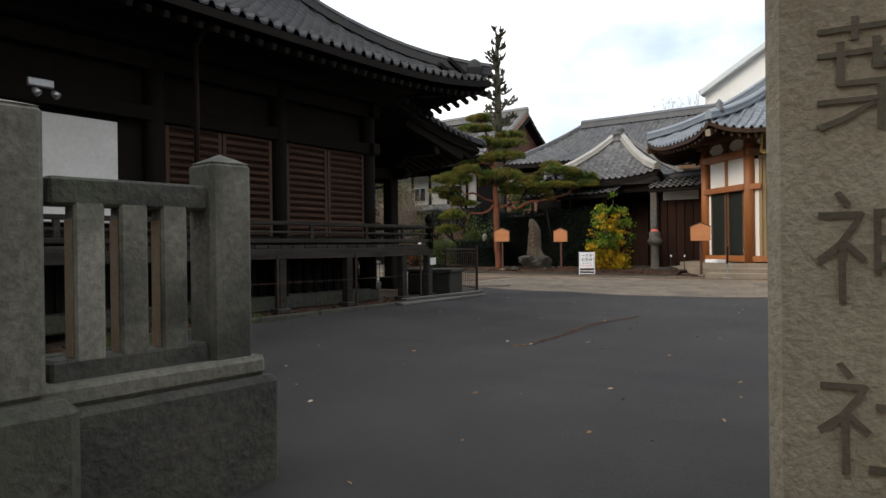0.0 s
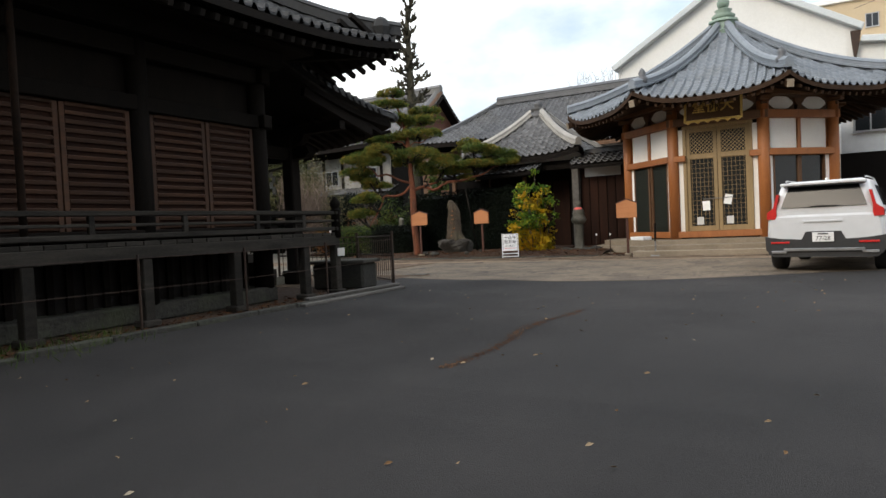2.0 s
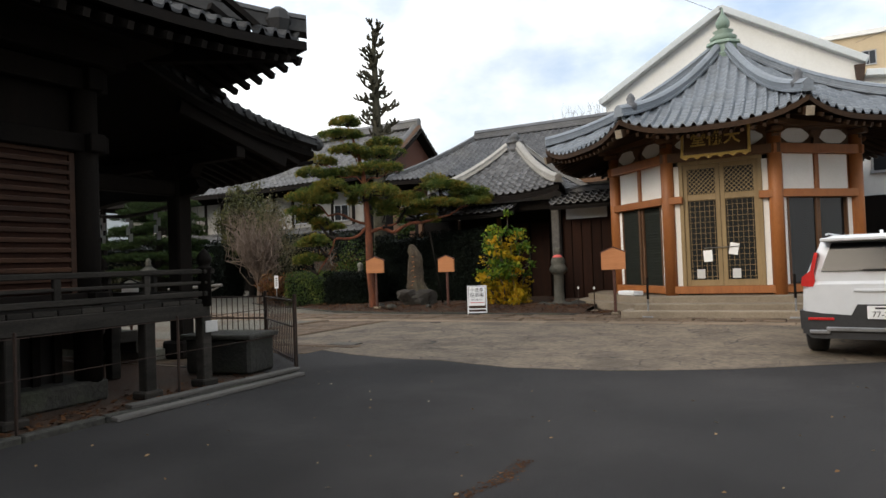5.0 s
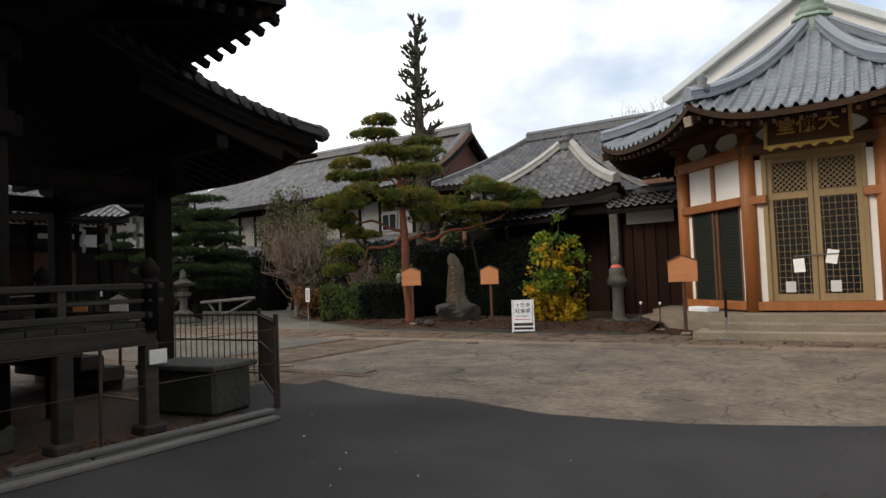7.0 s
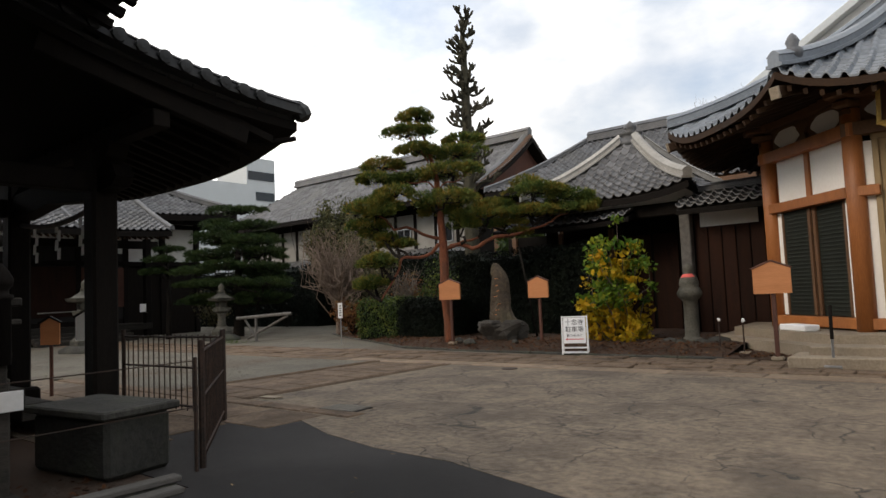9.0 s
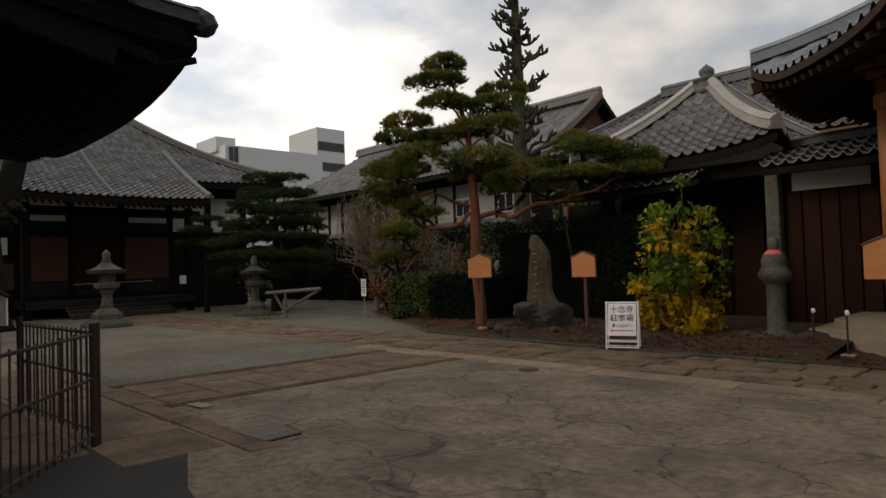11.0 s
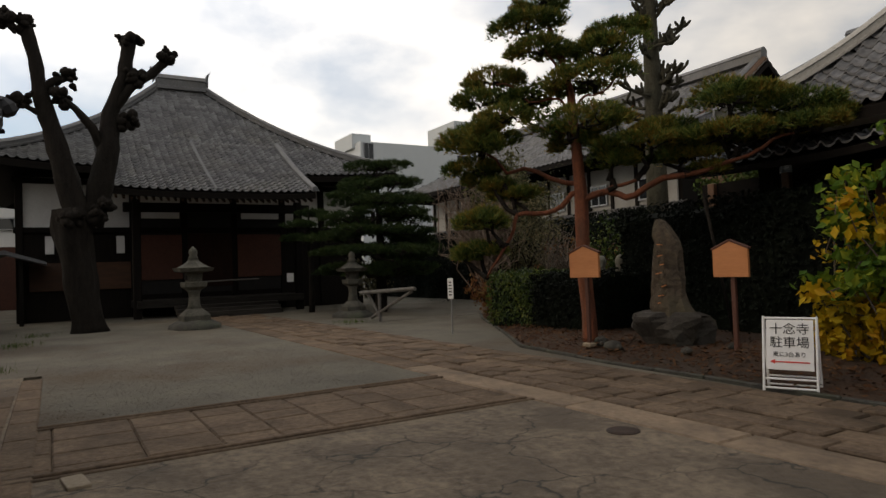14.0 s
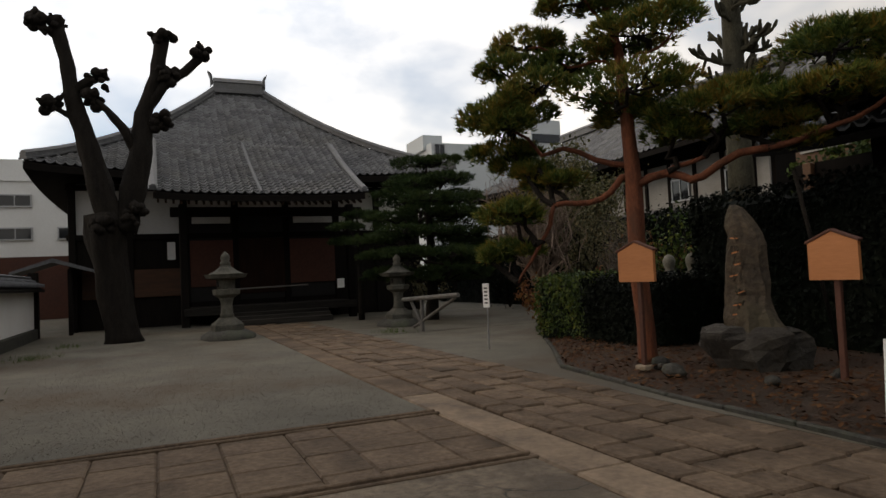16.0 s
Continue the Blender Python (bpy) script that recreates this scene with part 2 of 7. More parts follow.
def leaf_mat(name, cols, rough=0.55, through=0.25):
    """Leaves whose colour varies from one to the next."""
    m = bpy.data.materials.new(name)
    m.use_nodes = True
    n, k = m.node_tree.nodes, m.node_tree.links
    p = n["Principled BSDF"]
    geo, info = n.new("ShaderNodeNewGeometry"), n.new("ShaderNodeTexNoise")
    info.inputs["Scale"].default_value = 1.6
    k.new(geo.outputs["Position"], info.inputs["Vector"])
    mixv = n.new("ShaderNodeMath")
    mixv.operation = "MULTIPLY_ADD"
    mixv.inputs[1].default_value = 0.55
    k.new(geo.outputs["Random Per Island"], mixv.inputs[0])
    r = n.new("ShaderNodeMapRange")
    r.inputs["From Min"].default_value, r.inputs["From Max"].default_value, r.inputs["To Max"].default_value = 0.35, 0.65, 0.45
    k.new(info.outputs["Fac"], r.inputs["Value"])
    k.new(r.outputs["Result"], mixv.inputs[2])
    ramp = n.new("ShaderNodeValToRGB")
    while len(ramp.color_ramp.elements) < len(cols):
        ramp.color_ramp.elements.new(0.5)
    for i, c in enumerate(cols):
        ramp.color_ramp.elements[i].position = i / (len(cols) - 1)
        ramp.color_ramp.elements[i].color = (*c, 1)
    k.new(mixv.outputs[0], ramp.inputs["Fac"])
    k.new(ramp.outputs["Color"], p.inputs["Base Color"])
    p.inputs["Roughness"].default_value = rough
    p.inputs["Specular IOR Level"].default_value = 0.12
    tr = n.new("ShaderNodeBsdfTranslucent")
    k.new(ramp.outputs["Color"], tr.inputs["Color"])
    ms = n.new("ShaderNodeMixShader")
    ms.inputs[0].default_value = through
    k.new(p.outputs[0], ms.inputs[1])
    k.new(tr.outputs[0], ms.inputs[2])
    k.new(ms.outputs[0], n["Material Output"].inputs["Surface"])
    return m


ASPHALT = mat("asphalt", (0.014, 0.0133, 0.013), (0.044, 0.0405, 0.0385), 0.95, 140, 0.5, 0.8, 0.008, stain=(0.013, 0.0118, 0.011), amount=0.9, vary=0, world_space=True, spec=0.25)
CONCRETE = mat("worn concrete", (0.058, 0.043, 0.029), (0.215, 0.167, 0.117), 0.94, 11, 1.7, 1.0, 0.04, stain=(0.07, 0.054, 0.038), amount=0.8, vary=0, world_space=True, cracks=1.15)
PALE = mat("pale concrete", (0.16, 0.127, 0.088), (0.28, 0.228, 0.165), 0.9, 30, 1.2, 0.3, 0.01, stain=(0.15, 0.12, 0.085), vary=0.12)
GRAVEL = mat("gravel", (0.055, 0.049, 0.037), (0.145, 0.13, 0.1), 0.95, 80, 0.8, 0.6, 0.02, stain=(0.07, 0.05, 0.031), amount=0.85, vary=0, world_space=True)
SOIL = mat("soil with leaf litter", (0.025, 0.0125, 0.0065), (0.066, 0.034, 0.017), 0.95, 26, 1.4, 0.9, 0.04, stain=(0.03, 0.025, 0.018), amount=0.6, vary=0, world_space=True)
EARTH = mat("earth", (0.07, 0.062, 0.05), (0.12, 0.105, 0.085), 0.95, 8, 0.2, 0.3, 0.03, vary=0, world_space=True)
SLAB = mat("paving stone", (0.066, 0.045, 0.03), (0.178, 0.126, 0.084), 0.9, 16, 1.6, 0.9, 0.025, stain=(0.048, 0.034, 0.023), amount=0.85, vary=0.12, spec=0.2)
STONE = mat("weathered granite", (0.085, 0.083, 0.068), (0.22, 0.21, 0.17), 0.92, 30, 2.6, 0.6, 0.012, stain=(0.045, 0.047, 0.034), amount=0.8, vary=0.1)
STONE_D = mat("dark mossy stone", (0.018, 0.0175, 0.015), (0.062, 0.059, 0.049), 0.95, 18, 2.4, 0.8, 0.03, stain=(0.07, 0.08, 0.045), amount=0.5, vary=0.1)
STONE_O = mat("brown boulder stone", (0.024, 0.018, 0.012), (0.085, 0.064, 0.043), 0.9, 14, 2.4, 1.0, 0.04, stain=(0.065, 0.058, 0.036), amount=0.7, vary=0.1)
STONE_B = mat("dark purplish rock", (0.016, 0.0138, 0.012), (0.052, 0.045, 0.037), 0.93, 12, 2.2, 1.0, 0.04, stain=(0.03, 0.027, 0.02), amount=0.6, vary=0.1)
BROWNSTONE = mat("brown mottled stone", (0.17, 0.105, 0.06), (0.25, 0.19, 0.13), 0.9, 40, 3, 0.4, 0.01, stain=(0.20, 0.09, 0.04), amount=0.6)
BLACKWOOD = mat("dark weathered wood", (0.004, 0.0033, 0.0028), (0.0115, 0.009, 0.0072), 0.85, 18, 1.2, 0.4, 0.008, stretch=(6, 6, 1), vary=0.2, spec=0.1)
BROWNWOOD = mat("red-brown shutter wood", (0.026, 0.0115, 0.006), (0.066, 0.029, 0.0135), 0.8, 20, 1.5, 0.4, 0.006, stain=(0.026, 0.012, 0.007), amount=0.6, stretch=(5, 1, 5), vary=0.3)
GREYWOOD = mat("silvered old timber", (0.055, 0.051, 0.046), (0.135, 0.126, 0.113), 0.9, 22, 1.2, 0.5, 0.01, stain=(0.06, 0.055, 0.05), amount=0.6, stretch=(8, 1, 8), vary=0.2)
# Darker copy of the silvered timber; shade on veranda and porch is in the colour.
VERWOOD = mat("old shaded veranda timber", (0.011, 0.0098, 0.0085), (0.04, 0.0355, 0.03), 0.9, 22, 1.2, 0.6, 0.01, stretch=(8, 1, 8), vary=0.35, spec=0.15)
KEYAKI = mat("orange-brown timber", (0.24, 0.082, 0.022), (0.37, 0.135, 0.04), 0.5, 14, 0.8, 0.25, 0.004, stain=(0.19, 0.07, 0.02), amount=0.45, stretch=(5, 5, 0.6), vary=0.12)
KEYAKI_D = mat("deep brown timber", (0.075, 0.036, 0.016), (0.14, 0.068, 0.03), 0.6, 14, 1.0, 0.3, 0.005, stretch=(2, 2, 2), vary=0.15)
DOORWOOD = mat("olive-brown door timber", (0.20, 0.135, 0.06), (0.29, 0.20, 0.095), 0.5, 14, 1.0, 0.2, 0.004, stretch=(6, 6, 0.7), vary=0.08)
PLASTER = mat("white plaster", (0.74, 0.71, 0.66), (0.82, 0.80, 0.76), 0.9, 20, 1.0, 0.1, 0.004, stain=(0.66, 0.62, 0.55), amount=0.4, vary=0.03)
PLASTER_G = mat("grey old plaster", (0.50, 0.49, 0.47), (0.62, 0.61, 0.59), 0.9, 20, 0.8, 0.15, 0.004, stain=(0.40, 0.38, 0.35), amount=0.5, vary=0.03)
# Darker copy of the grey plaster, for the bands on the buildings behind.
OLDPLASTER = mat("mid-grey old plaster", (0.23, 0.225, 0.21), (0.34, 0.33, 0.31), 0.9, 20, 0.8, 0.15, 0.004, stain=(0.17, 0.16, 0.145), amount=0.6, vary=0.03)
TILE_B = mat("blue-grey roof tile", (0.095, 0.111, 0.13), (0.165, 0.186, 0.208), 0.45, 14, 1.2, 0.15, 0.004, stain=(0.1, 0.107, 0.108), amount=0.5, vary=0.12, world_space=True, spec=0.45)
TILE_G = mat("grey roof tile", (0.06, 0.061, 0.064), (0.15, 0.15, 0.152), 0.5, 12, 1.2, 0.2, 0.004, stain=(0.10, 0.095, 0.08), amount=0.45, vary=0.3, world_space=True, spec=0.25)
# Much darker copy of the dark roof tile, for the shrine roofs.
TILE_S = mat("near-black shrine roof tile", (0.009, 0.0095, 0.0105), (0.03, 0.031, 0.034), 0.6, 12, 1.2, 0.25, 0.004, stain=(0.024, 0.024, 0.02), amount=0.5, vary=0.3, world_space=True, spec=0.3)
FENCESTONE = mat("old blackened granite", (0.06, 0.058, 0.047), (0.17, 0.162, 0.13), 0.94, 26, 1.6, 0.8, 0.014, stain=(0.024, 0.024, 0.019), amount=0.95, vary=0.15)
LOUVRE = mat("blackish green louvre paint", (0.008, 0.010, 0.007), (0.018, 0.021, 0.015), 0.7, 14, 1.0, 0.2, 0.004, spec=0.25)
TILE_D = mat("dark roof tile", (0.036, 0.038, 0.042), (0.1, 0.103, 0.11), 0.55, 12, 1.2, 0.2, 0.004, stain=(0.08, 0.077, 0.068), amount=0.4, vary=0.3, world_space=True, spec=0.5)
MORTAR = mat("pale ridge mortar", (0.22, 0.21, 0.19), (0.36, 0.345, 0.315), 0.85, 16, 1.5, 0.2, 0.005, stain=(0.25, 0.23, 0.2))
SIGNWOOD = mat("fresh orange board", (0.34, 0.13, 0.045), (0.44, 0.18, 0.068), 0.6, 10, 1.2, 0.15, 0.003, stretch=(0.7, 5, 5), vary=0.06)
POSTWOOD = mat("red-brown post", (0.055, 0.02, 0.013), (0.095, 0.036, 0.022), 0.7, 20, 2, 0.3, 0.004)
IRON = mat("rusty dark iron", (0.018, 0.014, 0.012), (0.06, 0.035, 0.024), 0.7, 40, 5, 0.4, 0.003, metal=0.4)
STEEL = mat("galvanised steel", (0.24, 0.245, 0.25), (0.36, 0.365, 0.37), 0.4, 30, 3, 0.1, 0.002, metal=0.8)
COPPER = mat("green patina copper", (0.14, 0.20, 0.16), (0.24, 0.31, 0.25), 0.6, 18, 2.5, 0.2, 0.004, stain=(0.10, 0.12, 0.095), amount=0.5)
GOLD = mat("gilded wood", (0.50, 0.32, 0.08), (0.70, 0.48, 0.15), 0.4, 24, 3, 0.1, 0.003, metal=0.1)
# Darker copy of the deep brown timber, with the shade under the eaves painted in.
EAVEWOOD = mat("shaded eave timber", (0.016, 0.009, 0.005), (0.042, 0.022, 0.011), 0.75, 14, 1.0, 0.3, 0.005, stretch=(2, 2, 2), vary=0.2, spec=0.15)
LANTERNSTONE = mat("dark lichened granite", (0.034, 0.032, 0.025), (0.11, 0.104, 0.082), 0.93, 30, 4, 0.7, 0.014, stain=(0.02, 0.021, 0.015), amount=0.85)
WHITE = mat("white paint", (0.72, 0.72, 0.71), (0.80, 0.80, 0.79), 0.5, 12, 1.4, 0.05, 0.002, vary=0.02)
BLACK = mat("black paint", (0.012, 0.012, 0.013), (0.022, 0.022, 0.023), 0.5, 20, 2, 0.1, 0.002)
RED = mat("red paint", (0.50, 0.035, 0.03), (0.60, 0.05, 0.045), 0.5, 20, 2, 0.05, 0.002)
CLOTH_R = mat("red cotton", (0.48, 0.07, 0.06), (0.60, 0.12, 0.10), 0.9, 60, 4, 0.2, 0.003)
PAPER = mat("white paper", (0.72, 0.71, 0.68), (0.80, 0.79, 0.77), 0.8, 10, 2, 0.05, 0.002)
# Flat black in place of the darkness inside openings and under floors.
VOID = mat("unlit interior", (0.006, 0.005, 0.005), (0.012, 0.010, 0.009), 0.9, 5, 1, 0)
BARK = mat("grey-brown bark", (0.055, 0.043, 0.033), (0.13, 0.105, 0.083), 0.95, 22, 3, 0.9, 0.03, stretch=(3, 3, 0.7), stain=(0.04, 0.035, 0.03))
BARK_R = mat("red pine bark", (0.085, 0.026, 0.012), (0.19, 0.062, 0.028), 0.9, 16, 3, 0.9, 0.025, stretch=(2.5, 2.5, 0.8), stain=(0.06, 0.032, 0.02), amount=0.6)
BARK_D = mat("dark bark", (0.008, 0.0066, 0.0055), (0.026, 0.022, 0.018), 0.95, 20, 2.5, 0.9, 0.03, stretch=(3, 3, 0.8), spec=0.1)
BARK_P = mat("pale brown twigs", (0.10, 0.07, 0.052), (0.2, 0.15, 0.115), 0.95, 22, 3, 0.5, 0.02, stretch=(3, 3, 0.7))
BARK_C = mat("olive-grey conifer bark", (0.025, 0.024, 0.017), (0.07, 0.065, 0.046), 0.95, 18, 3, 0.7, 0.03, stretch=(2, 2, 1), spec=0.1)
NEEDLE = leaf_mat("pine needles", [(0.02, 0.04, 0.012), (0.05, 0.085, 0.02), (0.10, 0.13, 0.027), (0.22, 0.17, 0.034), (0.28, 0.15, 0.03)], 0.6, 0.15)
NEEDLE_D = leaf_mat("dark pine needles", [(0.010, 0.020, 0.009), (0.022, 0.042, 0.014), (0.04, 0.062, 0.018), (0.06, 0.075, 0.02)], 0.6, 0.15)
HEDGE = leaf_mat("hedge leaves", [(0.008, 0.016, 0.006), (0.02, 0.038, 0.009), (0.05, 0.075, 0.014), (0.12, 0.13, 0.024)], 0.5, 0.2)
# Near-black: the deep shade on hedges and back shrubs is put into this colour.
HEDGE_SHADE = leaf_mat("deep-shade hedge leaves", [(0.0012, 0.0024, 0.0012), (0.0026, 0.005, 0.0024), (0.0055, 0.009, 0.004)], 0.8, 0.05)
YELLOW = leaf_mat("yellow leaves", [(0.20, 0.19, 0.018), (0.38, 0.28, 0.018), (0.44, 0.28, 0.014), (0.38, 0.18, 0.012)], 0.55, 0.35)
YELLOWGREEN = leaf_mat("leaves turning yellow", [(0.03, 0.075, 0.012), (0.06, 0.12, 0.015), (0.14, 0.20, 0.02), (0.40, 0.34, 0.025)], 0.55, 0.35)
PILLARSTONE = mat("pale brown granite", (0.2, 0.17, 0.12), (0.4, 0.35, 0.265), 0.9, 60, 1.6, 0.6, 0.01, stain=(0.22, 0.15, 0.085), amount=0.7)
DARKRED = mat("dark red-brown boards", (0.011, 0.0048, 0.003), (0.028, 0.0115, 0.0068), 0.8, 16, 1.2, 0.3, 0.005, stretch=(5, 5, 0.7), vary=0.25, spec=0.12)
RUSSET = leaf_mat("russet leaves", [(0.05, 0.022, 0.012), (0.10, 0.04, 0.018), (0.16, 0.075, 0.025), (0.09, 0.08, 0.025)], 0.6, 0.25)
OLIVE = leaf_mat("olive shrub leaves", [(0.03, 0.033, 0.018), (0.07, 0.07, 0.035), (0.12, 0.105, 0.055), (0.17, 0.13, 0.065)], 0.6, 0.2)
OLIVEGREEN = leaf_mat("olive evergreen leaves", [(0.022, 0.026, 0.012), (0.045, 0.05, 0.02), (0.08, 0.08, 0.032), (0.14, 0.12, 0.05)], 0.6, 0.2)
DRYLEAF = leaf_mat("fallen leaves", [(0.10, 0.05, 0.022), (0.20, 0.11, 0.05), (0.32, 0.22, 0.12), (0.42, 0.36, 0.27)], 0.8, 0.1)
LITTER = leaf_mat("rotting leaves", [(0.022, 0.01, 0.0045), (0.05, 0.021, 0.009), (0.085, 0.038, 0.015), (0.17, 0.09, 0.042)], 0.9, 0.05)
GRASS = leaf_mat("grass", [(0.03, 0.055, 0.012), (0.06, 0.10, 0.02), (0.10, 0.11, 0.03)], 0.6, 0.25)


def glass_mat(name, tint, rough=0.05):
    m = bpy.data.materials.new(name)
    m.use_nodes = True
    p = m.node_tree.nodes["Principled BSDF"]
    p.inputs["Base Color"].default_value = (*tint, 1)
    p.inputs["Roughness"].default_value = rough
    p.inputs["Specular IOR Level"].default_value = 0.5
    return m


DARKGLASS = glass_mat("dark window glass", (0.012, 0.014, 0.016))
CARGLASS = glass_mat("tinted car glass", (0.008, 0.009, 0.01), 0.12)
CARGLASS.node_tree.nodes["Principled BSDF"].inputs["Specular IOR Level"].default_value = 0.18
CARPAINT = mat("silver-white car paint", (0.58, 0.59, 0.6), (0.63, 0.64, 0.65), 0.22, 6, 0.5, 0, 0.001, vary=0, spec=0.6)
TAIL = mat("red lamp lens", (0.42, 0.02, 0.02), (0.55, 0.035, 0.03), 0.15, 20, 5, 0, vary=0)
RUBBER = mat("tyre rubber", (0.014, 0.014, 0.014), (0.024, 0.024, 0.024), 0.85, 40, 4, 0.2, 0.003)
PLASTIC = mat("dark bumper plastic", (0.018, 0.018, 0.019), (0.03, 0.03, 0.031), 0.6, 40, 4, 0.1, 0.002)
MODERN = mat("white render wall", (0.60, 0.60, 0.58), (0.68, 0.68, 0.66), 0.85, 10, 0.3, 0.05, 0.004, stain=(0.5, 0.49, 0.46), amount=0.3, vary=0.02)
BEIGE = mat("beige render wall", (0.38, 0.30, 0.19), (0.46, 0.37, 0.25), 0.85, 10, 0.3, 0.05, 0.004, vary=0.02)
GREYWALL = mat("pale grey cladding", (0.42, 0.45, 0.46), (0.5, 0.53, 0.54), 0.7, 10, 0.3, 0.05, 0.004, vary=0.02)
BRICKRED = mat("red-brown facade", (0.045, 0.016, 0.01), (0.08, 0.029, 0.017), 0.85, 10, 0.5, 0.1, 0.004)


# ---- tiled roofs ----
ROLL = [(0.0, 0.085), (0.12, 0.088), (0.24, 0.035), (0.5, 0.0), (0.8, 0.014), (1.0, 0.085)]
ROUND = [(0.0, 0.085), (0.11, 0.078), (0.2, 0.03), (0.26, 0.004), (0.5, 0.0), (0.74, 0.004), (0.8, 0.03), (0.89, 0.078), (1.0, 0.085)]


class Slope:
    """One face of a roof. origin: eave's start; along, inward: directions; length: of the eave; run: level depth; li, ri: how far
    the sides close in towards the top."""

    def __init__(self, origin, along, inward, length, run, z0, z1, li=0.0, ri=0.0, sag=0.3, lift=0.0, lift_l=True, lift_r=True):
        self.o, self.a, self.i = Vector(origin), Vector(along).normalized(), Vector(inward).normalized()
        self.length, self.run, self.z0, self.z1, self.li, self.ri, self.sag, self.lift = length, run, z0, z1, li, ri, sag, lift
        self.ll, self.lr = lift_l, lift_r

    def at(self, s, r, up=0.0):
        q = min(max(r / self.run, 0), 1)
        z = self.z0 + (self.z1 - self.z0) * (q * (1 - self.sag) + self.sag * q * q)
        e = 2 * (s - self.li * q) / max(self.length - (self.li + self.ri) * q, 0.01) - 1
        if (e < 0 and self.ll) or (e > 0 and self.lr):
            z += self.lift * min(abs(e), 1) ** 3.2 * (1 - q) ** 2
        p = self.o + self.a * s + self.i * r
        return Vector((p.x, p.y, z + up))

    def span(self, r):
        q = r / self.run
        return self.li * q, self.length - self.ri * q

    def tiles(self, pitch, row, profile, pick=None):
        """Tiles of the face; pick: a test of a tile's middle that sends it to the first list."""
        near, rest = [], Build()
        step = 0.022 if profile is ROUND else 0.07
        slope_len = math.hypot(self.run, self.z1 - self.z0)
        rows = max(int(slope_len / row), 1)
        for j in range(rows):
            r0, r1 = self.run * j / rows, self.run * min(j + 1.12, rows) / rows
            lo, hi = self.span((r0 + r1) / 2)
            n0, n1 = math.floor(lo / pitch), math.ceil(hi / pitch)
            for c in range(n0, n1):
                s0, s1 = max(c * pitch, lo), min((c + 1) * pitch, hi)
                if s1 - s0 < 0.25 * pitch:
                    continue
                jit = random.uniform(-0.003, 0.003)
                low = [self.at(s0 + (s1 - s0) * u, r0, step + h + jit) for u, h in profile]
                top = [self.at(s0 + (s1 - s0) * u, r1, 0.008 + h * 0.9) for u, h in profile]
                lip = [p - Vector((0, 0, 0.04)) for p in low]
                b = rest
                if pick and pick(low[len(low) // 2]):
                    b = Build()
                    near.append(b)
                b.grid([lip, low, top])
        return near, rest

    def deck(self, thick, nu=16, nv=8, drop=0.0):
        b = Build()
        top, bot = [], []
        for j in range(nv + 1):
            r = self.run * j / nv
            lo, hi = self.span(r)
            top.append([self.at(lo + (hi - lo) * i / nu, r, -drop) for i in range(nu + 1)])
            bot.append([self.at(lo + (hi - lo) * i / nu, r, -drop - thick) for i in range(nu + 1)])
        b.grid(top)
        b.grid([row[::-1] for row in bot])
        b.grid([bot[0], top[0]])
        b.grid([top[-1], bot[-1]])
        b.grid([[r[0] for r in top], [r[0] for r in bot]])
        b.grid([[r[-1] for r in bot], [r[-1] for r in top]])
        return b

    def edge(self, side, n=10, up=0.1):
        """Points along a side from the eave to the top."""
        return [self.at(self.span(self.run * j / n)[side], self.run * j / n, up) for j in range(n + 1)]


def roof(name, parent, slopes, tile, pitch, row, profile, under, thick=0.14, near_tiles=None, label=""):
    """Deck, tiles, and hip rolls of a set of slopes as parts of a building."""
    base = part(name, Build(), tile, parent, label)
    for s in slopes:
        part("roof_deck", s.deck(thick, drop=0.03), under, base)
    rest = Build()
    count = 0
    for s in slopes:
        near, r = s.tiles(pitch, row, profile, near_tiles)
        for b in near:
            if count < 300:
                count += 1
                part("roof_tile", b, tile, base)
            else:
                n = len(rest.v)
                rest.v += b.v
                rest.f += [tuple(n + i for i in q) for q in b.f]
        n = len(rest.v)
        rest.v += r.v
        rest.f += [tuple(n + i for i in q) for q in r.f]
    ob = new("roof_tiles", rest.mesh("roof_tiles", tile, True, False))
    ob.parent = base
    tagged(ob, kind="stuff")
    return base


def ridge(parent, pts, w, h, material, name="roof_ridge", roll=True):
    """A stacked ridge along points: a body and a rounded top."""
    b = Build()
    rows = []
    for i, p in enumerate(pts):
        d = (Vector(pts[min(i + 1, len(pts) - 1)]) - Vector(pts[max(i - 1, 0)]))
        d.z = 0
        side = Vector((d.y, -d.x, 0)).normalized()
        prof = [(-w, 0), (-w, h * 0.2), (-w * 0.72, h * 0.24), (-w * 0.72, h * 0.6), (-w * 0.85, h * 0.66), (-w * 0.4, h * 0.9), (0, h), (w * 0.4, h * 0.9), (w * 0.85, h * 0.66), (w * 0.72, h * 0.6), (w * 0.72, h * 0.24), (w, h * 0.2), (w, 0)]
        rows.append([Vector(p) + side * a + Vector((0, 0, c)) for a, c in prof])
    b.grid(rows, close=True)
    b.face(*rows[0])
    b.face(*rows[-1][::-1])
    return part(name, b, material, parent)


